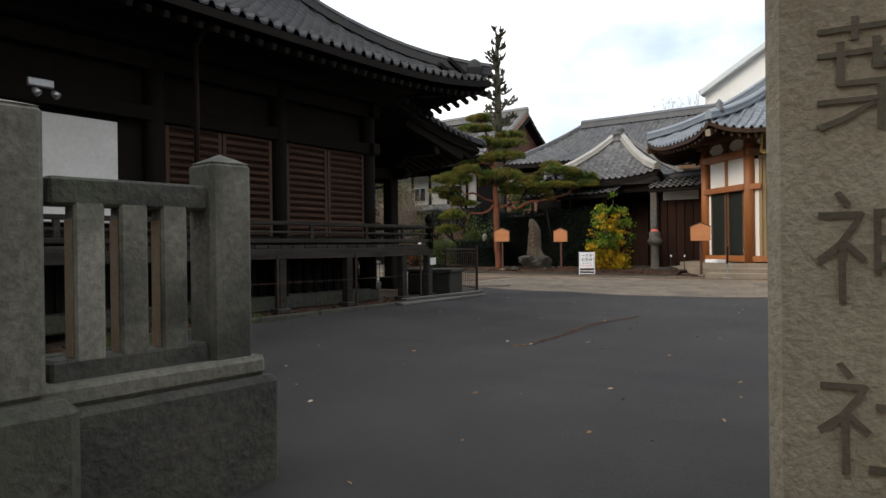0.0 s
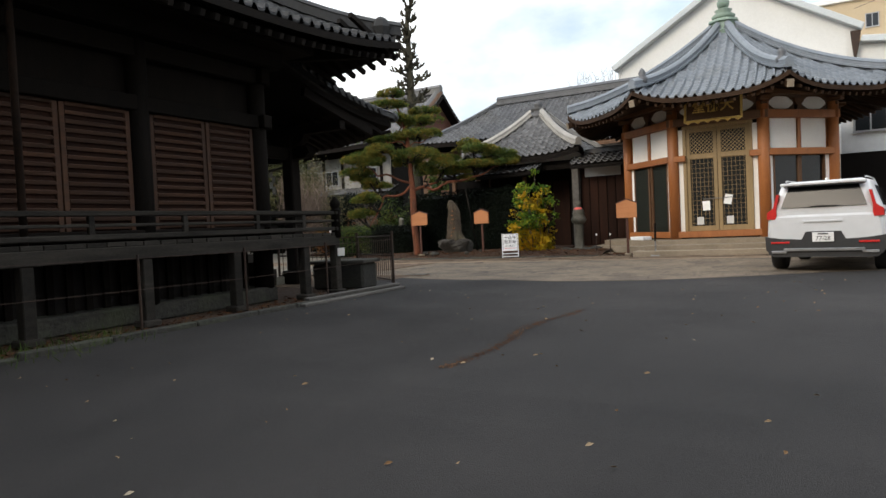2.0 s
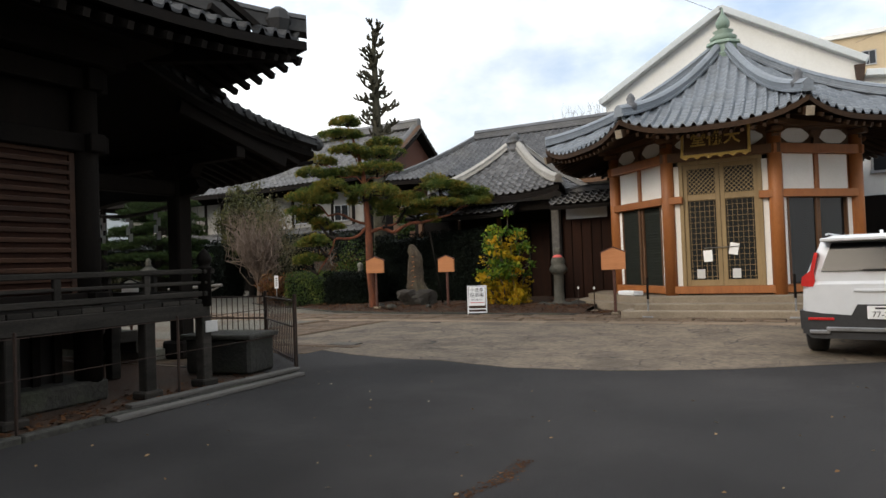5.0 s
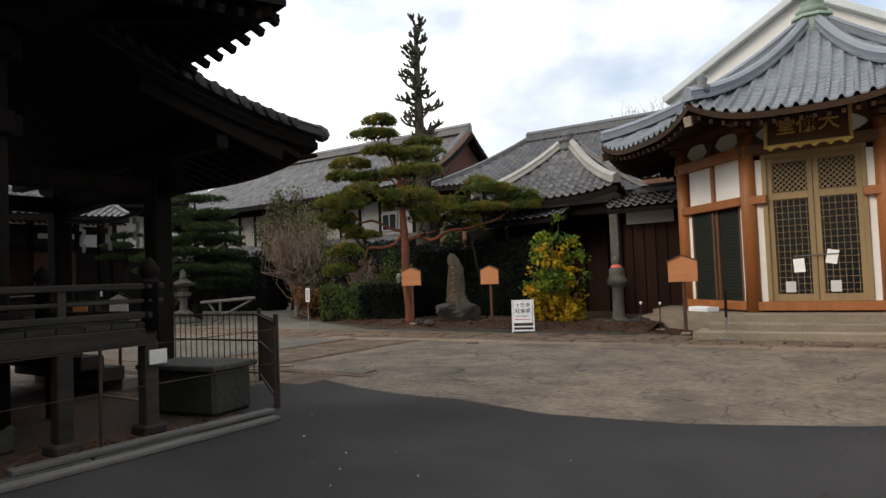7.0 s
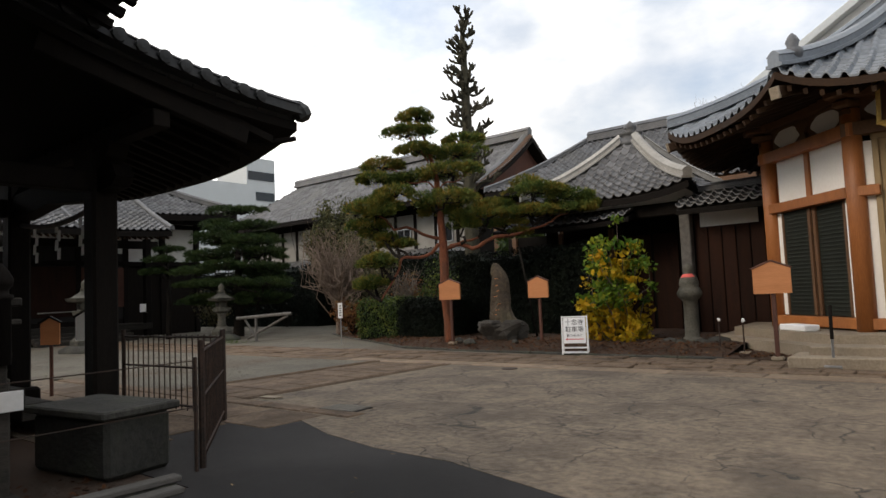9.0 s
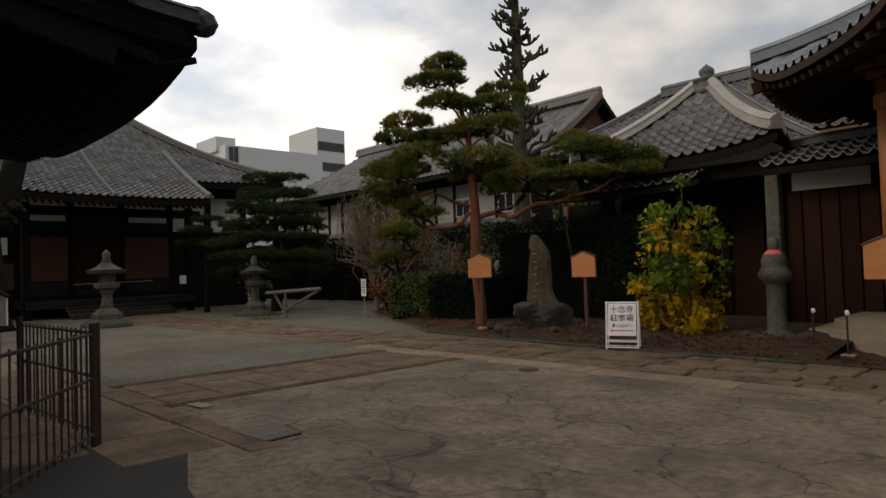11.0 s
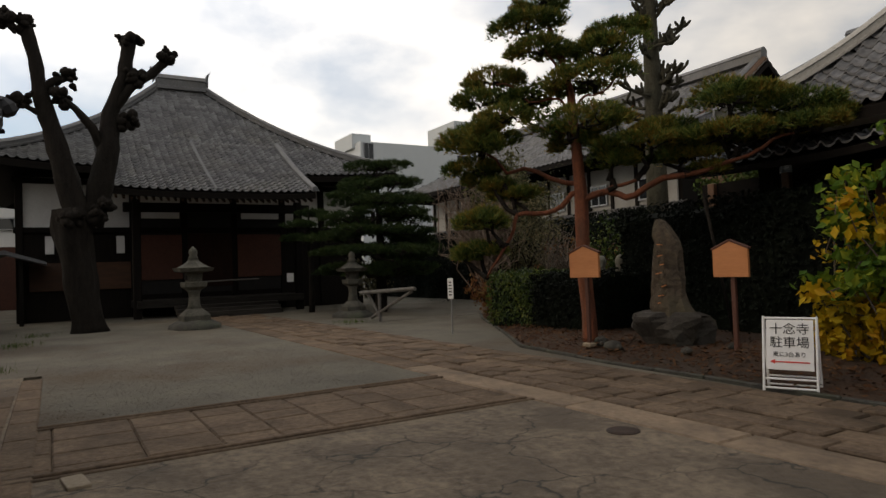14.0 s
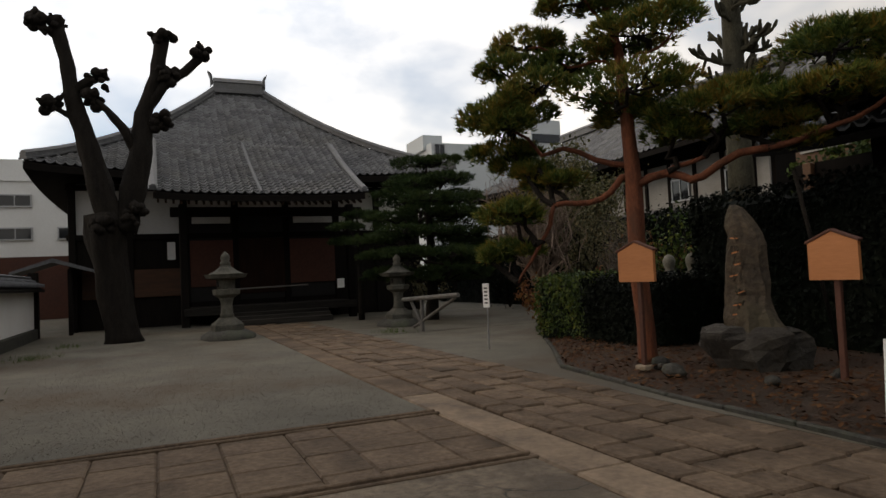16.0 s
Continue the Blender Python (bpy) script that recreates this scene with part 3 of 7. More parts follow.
def scatter_leaves(b, rng, centre, radii, count, size, flat=0.0, shell=0.55, long=1.6):
    """Small bent leaves in an ellipsoid."""
    c = Vector(centre)
    for _ in range(count):
        d = Vector((rng.gauss(0, 1), rng.gauss(0, 1), rng.gauss(0, 1))).normalized()
        r = shell + (1 - shell) * rng.random()
        p = c + Vector((d.x * radii[0], d.y * radii[1], d.z * radii[2])) * r
        n = (d + Vector((rng.gauss(0, 0.6), rng.gauss(0, 0.6), rng.gauss(0, 0.6)))).normalized()
        u = n.orthogonal().normalized()
        u.rotate(Matrix.Rotation(rng.random() * math.tau, 3, n))
        w = n.cross(u)
        s = size * rng.uniform(0.6, 1.3)
        b.face(p - u * s * long / 2, p + w * s / 2 + n * s * 0.12, p + u * s * long / 2, p - w * s / 2 + n * s * 0.12)


def needle_pad(b, rng, centre, radii, count, size, up=0.5):
    """A cloud-pruned pad: many upward-fanning tufts of thin needles."""
    c = Vector(centre)
    for _ in range(count):
        a, q = rng.random() * math.tau, math.sqrt(rng.random())
        edge = 1.0 + 0.16 * math.sin(3 * a + c.x * 5) + 0.1 * math.sin(7 * a + c.y * 9)
        x, y = q * math.cos(a) * edge, q * math.sin(a) * edge
        top = math.sqrt(max(1 - min(q, 1) ** 2, 0))
        z = top * (rng.random() ** 0.6) if rng.random() < 0.8 else -0.35 * rng.random()
        p = c + Vector((x * radii[0], y * radii[1], z * radii[2]))
        axis = Vector((x * 0.8, y * 0.8, up + 0.5 * z)).normalized()
        for k in range(7):
            d = (axis + Vector((rng.gauss(0, 0.5), rng.gauss(0, 0.5), rng.gauss(0, 0.4)))).normalized()
            side = d.orthogonal().normalized()
            side.rotate(Matrix.Rotation(rng.random() * math.tau, 3, d))
            s = size * rng.uniform(0.7, 1.2)
            b.face(p - side * s * 0.085, p + side * s * 0.085, p + d * s)


def lettering(txt, size, depth, material, parent, m, name="lettering", label="", bold=0.0):
    cu = bpy.data.curves.new(name, "FONT")
    cu.body = txt
    cu.size = size
    cu.extrude = depth
    cu.align_x, cu.align_y = "CENTER", "CENTER"
    cu.resolution_u = 2
    cu.offset = bold
    ob = bpy.data.objects.new("tmp", cu)
    me = bpy.data.meshes.new_from_object(ob)
    bpy.data.objects.remove(ob)
    me.name = name
    me.materials.clear()
    me.materials.append(material)
    o = new(name, me)
    o.parent = parent
    o.matrix_basis = m
    if label:
        o["label"] = label
    return o

# ---- ground ----
def grade(y):
    """The drive falls towards the street."""
    t = min(max((8.6 - y) / 5.2, 0.0), 1.0)
    return -0.46 * t * t * (3 - 2 * t) if t < 1 else -0.46


def graded(name, x0, x1, y0, y1, drop, material, label, category):
    """Ground that follows the fall of the drive."""
    b = Build()
    n = 40
    b.grid([[(x, y0 + (y1 - y0) * i / n, grade(y0 + (y1 - y0) * i / n) + drop) for x in (x0, x1)] for i in range(n + 1)])
    return solid(name, b, material, label, category, kind="structure")


def sheet(name, poly, z, material, label, category="ground", thick=0.25, cells=0, bumpy=0.0):
    b = Build()
    b.prism([(p[0], p[1]) for p in poly], 2, z - thick, z)
    return solid(name, b, material, label, category, kind="structure")


g = Build()
g.face((-900, -900, -0.6), (900, -900, -0.6), (900, 900, -0.6), (-900, 900, -0.6))
solid("ground", g, EARTH, "bare brown earth reaching to the horizon", "ground", kind="structure")

graded("street_approach", -8.62, 14, -14, 9.0, 0.0, ASPHALT, "dark worn asphalt drive falling towards the street", "road")
sheet("road", [(-8.62, 9.0), (14, 9.0), (14, 19.6), (3.0, 19.3), (-0.9, 18.6), (-3.2, 17.2), (-4.6, 16.7), (-6.0, 16.6), (-7.3, 16.95), (-8.3, 17.0), (-9.2, 17.2), (-10.3, 17.65), (-11.2, 17.6), (-11.2, 15.3), (-8.62, 15.3)], 0.0, ASPHALT, "dark grey worn asphalt driveway with scattered leaves", "road")
sheet("concrete_yard", [(-11.2, 17.6), (-10.3, 17.65), (-9.2, 17.2), (-8.3, 17.0), (-7.3, 16.95), (-6.0, 16.6), (-4.6, 16.7), (-3.2, 17.2), (-0.9, 18.6), (3.0, 19.3), (14, 19.6), (14, 23.0), (-12.3, 23.0), (-12.3, 17.95), (-11.2, 17.95)], 0.004, CONCRETE, "cracked and patched worn concrete yard", "yard")
sheet("gravel_yard", [(-14.55, 18.2), (-14.55, 23.0), (-45, 23.0), (-45, 12), (-19, 12), (-19, 18.2)], 0.0, GRAVEL, "grey gravel yard with trodden earth", "yard")
sheet("shrine_forecourt", [(-11.2, 15.3), (-11.2, 17.95), (-19, 17.95), (-19, 12), (-17, 12), (-17, 15.3)], 0.0, CONCRETE, "worn concrete forecourt before the shrine steps", "pavement")
graded("shrine_slope", -30, -8.62, -14, 9.0, -0.01, SOIL, "brown soil beside the falling drive", "soil")
sheet("shrine_ground", [(-8.62, 9.0), (-8.62, 15.3), (-17, 15.3), (-17, 12), (-30, 12), (-30, 9.0)], -0.01, SOIL, "brown soil with dead leaves under the shrine", "soil")
sheet("bed_apron", [(-11.0, 25.4), (-24.5, 25.4), (-24.5, 31), (-22, 29.5), (-18.3, 27.6), (-16.2, 26.2), (-13.5, 25.8), (-11, 25.6)], -0.012, GRAVEL, "grey gravel beside the soil bed", "yard")
sheet("hall_ground", [(-45, 23.0), (-24.5, 25.5), (-24.5, 31), (-30, 60), (-60, 60), (-60, 12), (-45, 12)], -0.006, GRAVEL, "grey gravel before the main hall", "yard")

def bed_edge(x):
    """Where the soil bed begins."""
    return float(np.interp(x, (-24.6, -22.8, -18.5, -16.3, -13.6, -11.0, -7.6), (30.6, 29.45, 27.2, 25.95, 25.6, 25.45, 25.47)))


# planting bed: gently mounded soil
b = Build()
rows = []
for i in range(41):
    x = -24.5 + i * (-7.6 + 24.5) / 40
    y0 = bed_edge(x)
    row = []
    for j in range(17):
        q = j / 16
        y = y0 + (46 - y0) * q
        hump = 0.16 * (1 - math.exp(-(y - y0) * 2.2))
        row.append((x, y, 0.01 + hump + 0.05 * noise.noise((x * 0.9, y * 0.9, 0.3)) * min(1, (y - y0) * 2)))
    rows.append(row)
b.grid(rows)
solid("planting_bed", b, SOIL, "mounded brown soil bed littered with dead leaves", "soil", smooth=True, kind="structure")
sheet("soil_strip", [(-7.6, 25.4), (-7.6, 46), (20, 46), (20, 25.4)], 0.02, SOIL, "brown soil strip round the hall", "soil")

# paving slabs of the path along the bed, the cross strip and the forecourt edge
rng = random.Random(4)
slabs = {}


def slab_mesh(w, l, t=0.1):
    key = (round(w, 1), round(l, 1))
    if key not in slabs:
        b = Build()
        b.box((0, 0, -t / 2), (key[0], key[1], t), bev=0.018)
        slabs[key] = b.mesh("paving_slab", SLAB)
    return slabs[key], key


sheet("path_bed", [(-33, 23.0), (14, 23.0), (14, 25.4), (-24.5, 25.4), (-33, 25.4)], -0.03, SOIL, "earth joints beneath the stone path", "path", thick=0.1)
path = thing("stone_path", "long path of worn brown paving stones beside the soil bed", "path", kind="structure")
y = 23.55
while y < 25.3:
    l = min(rng.uniform(0.3, 0.42), 25.42 - y)
    x = -33.0 + rng.uniform(0, 0.8)
    while x < 13 and l > 0.12:
        w0 = rng.uniform(0.32, 0.78)
        me, k = slab_mesh(w0, l)
        o = part("paving_slab", me, SLAB, path, m=pose(x + w0 / 2, y + l / 2, 0.004 + rng.uniform(-0.016, 0.016), rng.uniform(-1.2, 1.2), rng.uniform(-0.9, 0.9), rng.uniform(-1.3, 1.3)))
        o.scale = ((w0 - 0.026) / k[0], (l - 0.026) / k[1], 1)
        x += w0
    y += l
bedkerb = thing("bed_kerb", "narrow mossy edging stones round the soil bed", "kerb", kind="structure")
line = [(-7.6, 25.47), (-11.0, 25.45), (-13.6, 25.6), (-16.3, 25.95), (-18.5, 27.2), (-22.8, 29.45), (-24.6, 30.6)]
for (xa, ya), (xb, yb) in zip(line, line[1:]):
    n = max(int(math.hypot(xb - xa, yb - ya) / 0.75), 1)
    for i in range(n):
        t0, t1 = i / n, (i + 1) / n
        l = math.hypot(xb - xa, yb - ya) / n
        b = Build()
        b.box((0, 0, -0.045), (l - 0.015, 0.07, 0.16), bev=0.015)
        part("edging_stone", b, STONE_D, bedkerb, m=pose(xa + (xb - xa) * (t0 + t1) / 2, ya + (yb - ya) * (t0 + t1) / 2, 0.0 + rng.uniform(-0.01, 0.01), 0, 0, math.degrees(math.atan2(yb - ya, xb - xa)) + rng.uniform(-1, 1)))
EDGESTONE = mat("worn tan concrete edging", (0.12, 0.085, 0.055), (0.25, 0.18, 0.12), 0.94, 14, 1.6, 0.8, 0.02, stain=(0.08, 0.058, 0.04), amount=0.85, vary=0.15)
edging = thing("path_edging", "pale long edging stones along the path", "kerb", kind="structure")
x = -33.0
while x < 13:
    w0 = rng.uniform(1.3, 2.4)
    me, k = slab_mesh(w0, 0.5)
    o = part("edging_stone", me, PALE, edging, m=pose(x + w0 / 2, 23.27, 0.008 + rng.uniform(-0.006, 0.006), 0, 0, rng.uniform(-0.3, 0.3)))
    if x > -17.2:
        o.data = me.copy()
        o.data.materials[0] = EDGESTONE
    o.scale = ((w0 - 0.006) / k[0], rng.uniform(0.93, 1.0), 1)
    x += w0
cross = thing("cross_path", "strip of paving stones between two drain channels", "path", kind="structure")
sheet("cross_bed", [(-14.55, 17.95), (-12.3, 17.95), (-12.3, 23.0), (-14.55, 23.0)], -0.03, SOIL, "earth joints beneath the cross path", "path", thick=0.1)
y = 17.95
while y < 22.9:
    l = rng.uniform(0.36, 0.75)
    l = min(l, 23.0 - y)
    xx = -14.3
    while xx < -12.45:
        w0 = min(rng.uniform(0.4, 0.65), -12.42 - xx)
        if w0 > 0.12 and l > 0.1:
            me, k = slab_mesh(max(w0, 0.1), max(l, 0.1))
            o = part("paving_slab", me, SLAB, cross, m=pose(xx + w0 / 2, y + l / 2, 0.002 + rng.uniform(-0.005, 0.005), rng.uniform(-0.4, 0.4), 0, rng.uniform(-0.5, 0.5)))
            o.scale = ((w0 - 0.004) / k[0], (l - 0.004) / k[1], 1)
        xx += w0
    y += l
for cx in (-14.36, -12.32):
    b = Build()
    b.box((cx - 0.07, 20.5, -0.03), (0.05, 5.1, 0.1), bev=0.01)
    b.box((cx + 0.07, 20.5, -0.03), (0.05, 5.1, 0.1), bev=0.01)
    b.box((cx, 20.5, -0.11), (0.1, 5.1, 0.04))
    solid("drain_channel", b, SLAB, "narrow dark stone drain channel beside the cross path", "drain", "drain channels", kind="structure")
fore = thing("forecourt_kerb", "pale kerb stones along the shrine forecourt", "kerb", kind="structure")
x = -18.5
while x < -10.4:
    w0 = rng.uniform(0.8, 1.2)
    me, k = slab_mesh(w0, 0.3)
    o = part("kerb_stone", me, PALE, fore, m=pose(x + w0 / 2, 18.08, 0.02, 0, 0, rng.uniform(-0.5, 0.5)))
    o.scale = ((w0 - 0.02) / k[0], 0.95, 1)
    x += w0
court = thing("forecourt_paving", "broad pale paving stones of the shrine forecourt", "pavement", kind="structure")
y = 15.4
while y < 17.9:
    l = min(rng.uniform(0.7, 1.0), 17.93 - y)
    x = -17.0
    while x < -11.1:
        w0 = rng.uniform(0.9, 1.5)
        if l > 0.2:
            me, k = slab_mesh(w0, l)
            o = part("paving_slab", me, SLAB, court, m=pose(x + w0 / 2, y + l / 2, 0.008 + rng.uniform(-0.004, 0.004), 0, 0, rng.uniform(-0.3, 0.3)))
            o.scale = ((w0 - 0.025) / k[0], (l - 0.025) / k[1], 1)
        x += w0
    y += l

# drain grates and covers
b = Build()
b.box((0, 0, 0.006), (0.62, 0.4, 0.02), bev=0.004)
GRATE = mat("dull galvanised iron", (0.08, 0.07, 0.055), (0.15, 0.135, 0.11), 0.75, 30, 4, 0.3, 0.003)
# The black plate paints the dark below the bars.
gr = solid("drain_grate", b, VOID, "galvanised drain grate set in the concrete", "grate", m=pose(-10.2, 18.35, 0.0, 0, 0, 4))
for i in range(12):
    b = Build()
    b.box((-0.27 + i * 0.049, 0, 0.02), (0.028, 0.38, 0.016))
    part("grate_bar", b, GRATE, gr)
b = Build()
b.lathe([(0.15, -0.02), (0.15, 0.012), (0.12, 0.02), (0.0, 0.022)], n=20)
solid("manhole_cover", b, IRON, "small round rusty manhole cover", "cover", m=pose(-10.6, 22.75, 0))
b = Build()
b.box((0, 0, 0.01), (0.34, 0.16, 0.03), bev=0.006)
solid("cover_plate", b, PALE, "small pale concrete cover plate", "cover", m=pose(-12.0, 18.5, 0.004, 0, 0, 8))

# kerb along the shrine
kerb = thing("shrine_kerb", "low grey kerb stones along the shrine", "kerb", kind="structure")
y = 3.0
while y < 15.2:
    l = rng.uniform(0.8, 1.3)
    b = Build()
    b.box((0, 0, 0), (0.13, l - 0.015, 0.16), bev=0.015)
    part("kerb_stone", b, STONE_D, kerb, m=pose(-8.72 + rng.uniform(-0.01, 0.01), y + l / 2, -0.02 + grade(y + l / 2), 0, 0, rng.uniform(-0.4, 0.4)))
    y += l
for x0, y0, x1, y1 in ((-8.58, 12.3, -8.55, 15.2), (-8.72, 12.6, -8.72, 15.25)):
    b = Build()
    b.box((0, 0, 0), (0.12, math.hypot(x1 - x0, y1 - y0), 0.045), bev=0.008)
    solid("loose_plank", b, GREYWOOD, "silvered loose timber plank lying along the kerb", "plank", "loose planks", m=pose((x0 + x1) / 2, (y0 + y1) / 2, 0.085 if x0 < -8.6 else 0.026, 0, 2, math.degrees(math.atan2(y1 - y0, x1 - x0)) - 90 + (0.6 if x0 > -8.6 else -1.2)))

# loose pebbles on gravel and worn concrete
b = Build()
for _ in range(9000):
    if rng.random() < 0.6:
        x, y = -14.6 - abs(rng.gauss(0, 4.5)), rng.uniform(18.2, 22.95)
    else:
        x, y = rng.uniform(-12.2, -2), rng.uniform(17.6, 22.9)
        if noise.noise((x * 0.8, y * 0.8, 2)) < 0.05:
            continue
    if x < -28:
        continue
    s = rng.uniform(0.004, 0.013)
    a = rng.random() * 6.3
    pts = [Vector((x + s * math.cos(a + q) * rng.uniform(0.7, 1.3), y + s * math.sin(a + q) * rng.uniform(0.7, 1.3), 0.0)) for q in (0, 1.6, 3.1, 4.7)]
    top = Vector((x, y, 0.005 + s * 0.45))
    for q in range(4):
        b.face(pts[q], pts[(q + 1) % 4], top)
solid("pebbles", b, GRAVEL, "loose grey pebbles strewn over the yard", "gravel", kind="stuff")

# fallen leaves on asphalt and soil
b = Build()
for _ in range(230):
    x, y = rng.uniform(-8.4, 3), rng.uniform(3.5, 17)
    s = rng.uniform(0.012, 0.028)
    a = rng.random() * 6.3
    u, w = Vector((math.cos(a), math.sin(a), 0.15)) * s, Vector((-math.sin(a), math.cos(a), 0.1)) * s * 0.5
    p = Vector((x, y, 0.012 + grade(y)))
    b.face(p - u, p + w + Vector((0, 0, 0.008)), p + u, p - w)
solid("asphalt_leaves", b, DRYLEAF, "scattered pale dry leaves on the asphalt", "leaf", kind="stuff")
b = Build()
for _ in range(9000):
    x = rng.uniform(-24, -3)
    y0 = bed_edge(x) + 0.05
    y = y0 + abs(rng.gauss(0, 1.4))
    z = 0.03 + 0.16 * (1 - math.exp(-(y - y0) * 2.2)) + 0.05 * noise.noise((x * 0.9, y * 0.9, 0.3)) * min(1, (y - y0) * 2) if x < -7.6 else 0.035
    s = rng.uniform(0.02, 0.05)
    a = rng.random() * 6.3
    u, w = Vector((math.cos(a), math.sin(a), rng.uniform(-0.3, 0.5))) * s, Vector((-math.sin(a), math.cos(a), 0.3)) * s * 0.5
    p = Vector((x, y, z))
    b.face(p - u, p + w, p + u, p - w)
for _ in range(1500):
    x, y = -8.8 - abs(rng.gauss(0, 0.5)), rng.uniform(5, 15)
    s = rng.uniform(0.02, 0.05)
    a = rng.random() * 6.3
    u, w = Vector((math.cos(a), math.sin(a), rng.uniform(-0.3, 0.5))) * s, Vector((-math.sin(a), math.cos(a), 0.3)) * s * 0.5
    p = Vector((x, y, 0.015 + grade(y)))
    b.face(p - u, p + w, p + u, p - w)
for _ in range(900):
    y = rng.uniform(9.0, 12.6)
    x = -4.25 + 0.09 * math.sin(y * 2.1) + 0.1 * noise.noise((y * 1.3, 4, 0)) + rng.gauss(0, 0.035 + 0.05 * max(0, noise.noise((y * 2.2, 1, 0))))
    s = rng.uniform(0.006, 0.02)
    a = rng.random() * 6.3
    u, w = Vector((math.cos(a), math.sin(a), 0.1)) * s, Vector((-math.sin(a), math.cos(a), 0.1)) * s * 0.6
    p = Vector((x, y, 0.006))
    b.face(p - u, p + w, p + u, p - w)
solid("leaf_litter", b, LITTER, "brown dead leaves strewn over the soil", "leaf", kind="stuff")
b = Build()
for cx, cy, n in ((-8.8, 7.2, 420), (-8.85, 8.4, 160), (-8.9, 9.3, 120), (-25.5, 17.6, 200), (-20, 17.3, 130), (-28.5, 18.0, 120), (-25, 26.2, 160)):
    for _ in range(n):
        x, y = cx + rng.gauss(0, 0.35), cy + rng.gauss(0, 0.25)
        h = rng.uniform(0.05, 0.16)
        a = rng.random() * 6.3
        g0 = grade(y)
        b.face((x, y, g0 - 0.01), (x + 0.012 * math.cos(a), y + 0.012 * math.sin(a), g0 - 0.01), (x + rng.gauss(0, 0.05), y + rng.gauss(0, 0.05), g0 + h))
solid("grass_tufts", b, GRASS, "small tufts of green grass at the edges", "grass", kind="stuff")

# ---- shrine ----
shrine = thing("shrine_hall", "dark old wooden shrine hall with tiled curved roof and raised veranda", "shrine")
X0, X1, Y0, Y1 = -17.0, -10.0, 6.0, 13.0
DZ = 1.15
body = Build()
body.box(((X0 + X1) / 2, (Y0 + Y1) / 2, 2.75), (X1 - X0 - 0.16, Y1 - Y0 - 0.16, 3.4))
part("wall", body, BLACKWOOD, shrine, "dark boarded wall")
base = Build()
base.box(((X0 + X1) / 2, (Y0 + Y1) / 2, 0.12), (X1 - X0 + 0.3, Y1 - Y0 + 0.3, 0.26), bev=0.03)
part("plinth", base, STONE_D, shrine)
# Black block that paints the darkness under the floor.
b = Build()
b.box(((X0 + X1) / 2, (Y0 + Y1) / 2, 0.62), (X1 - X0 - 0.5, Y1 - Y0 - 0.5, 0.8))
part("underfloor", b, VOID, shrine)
for i in range(27):
    b = Build()
    b.box((X1 - 0.16, Y0 + 0.2 + i * 0.26, 0.62), (0.05, 0.09, 0.8))
    part("underfloor_slat", b, BLACKWOOD, shrine)
for x, y in ((X1, Y1), (X1, 10.65), (X1, 8.3), (X1, Y0), (-12.3, Y1), (-14.7, Y1), (X0, Y1), (X0, Y0)):
    b = Build()
    b.lathe([(0.15, 0.1), (0.15, 4.3)], (x, y, 0), 14)
    part("pillar", b, BLACKWOOD, shrine, smooth=True)
for z, h in ((3.12, 0.22), (3.9, 0.26), (1.24, 0.14)):
    b = Build()
    b.box((X1 + 0.02, (Y0 + Y1) / 2, z), (0.2, Y1 - Y0 + 0.5, h), bev=0.012)
    b.box(((X0 + X1) / 2, Y1 + 0.02, z), (X1 - X0 + 0.5, 0.2, h), bev=0.012)
    part("tie_beam", b, BLACKWOOD, shrine)
# sliding shutters with thin horizontal battens
for y0, y1 in ((10.8, 11.83), (11.83, 12.86), (8.45, 9.47), (9.47, 10.5)):
    b = Build()
    b.box((X1 - 0.03, (y0 + y1) / 2, 2.1), (0.04, y1 - y0 - 0.02, 1.8))
    sh = part("shutter", b, DARKRED, shrine, "red-brown wooden shutter with battens")
    for yy in (y0 + 0.045, y1 - 0.045):
        b = Build()
        b.box((X1 + 0.005, yy, 2.1), (0.05, 0.07, 1.8), bev=0.006)
        part("stile", b, BROWNWOOD, sh)
    for i in range(15):
        b = Build()
        b.box((X1 + 0.014, (y0 + y1) / 2, 1.36 + i * 0.116), (0.04, y1 - y0 - 0.16, 0.05), Matrix.Rotation(0.3, 3, "Y"), bev=0.006)
        part("batten", b, BROWNWOOD, sh)
for x0, x1 in ((-12.2, -10.15), (-14.6, -12.4), (-16.85, -14.8)):
    b = Build()
    b.box(((x0 + x1) / 2, Y1 - 0.02, 2.1), (x1 - x0, 0.05, 1.8), bev=0.006)
    part("front_door", b, BLACKWOOD, shrine)
b = Build()
b.box((X1 + 0.01, 7.0, 2.2), (0.05, 1.45, 1.45), bev=0.01)
part("side_panel", b, PLASTER_G, shrine, "white plaster side panel")
# veranda
part("veranda", Build().box((-9.62, 9.6, DZ - 0.03), (0.02, 0.02, 0.02)), VERWOOD, shrine)
ver = shrine.children[-1]
y = 4.6
while y < 14.25:
    b = Build()
    b.box((-9.72, y + 0.13, DZ - 0.03), (0.84, 0.25, 0.06), bev=0.008)
    part("floorboard", b, VERWOOD, ver)
    y += 0.262
x = -17.6
while x < -10.2:
    b = Build()
    b.box((x + 0.13, 13.7, DZ - 0.03), (0.25, 1.15, 0.06), bev=0.008)
    part("floorboard", b, VERWOOD, ver)
    x += 0.262
b = Build()
b.box((-9.36, 9.4, DZ - 0.15), (0.14, 9.7, 0.18), bev=0.012)
b.box((-13.5, 14.16, DZ - 0.15), (8.4, 0.14, 0.18), bev=0.012)
part("edge_beam", b, VERWOOD, ver)
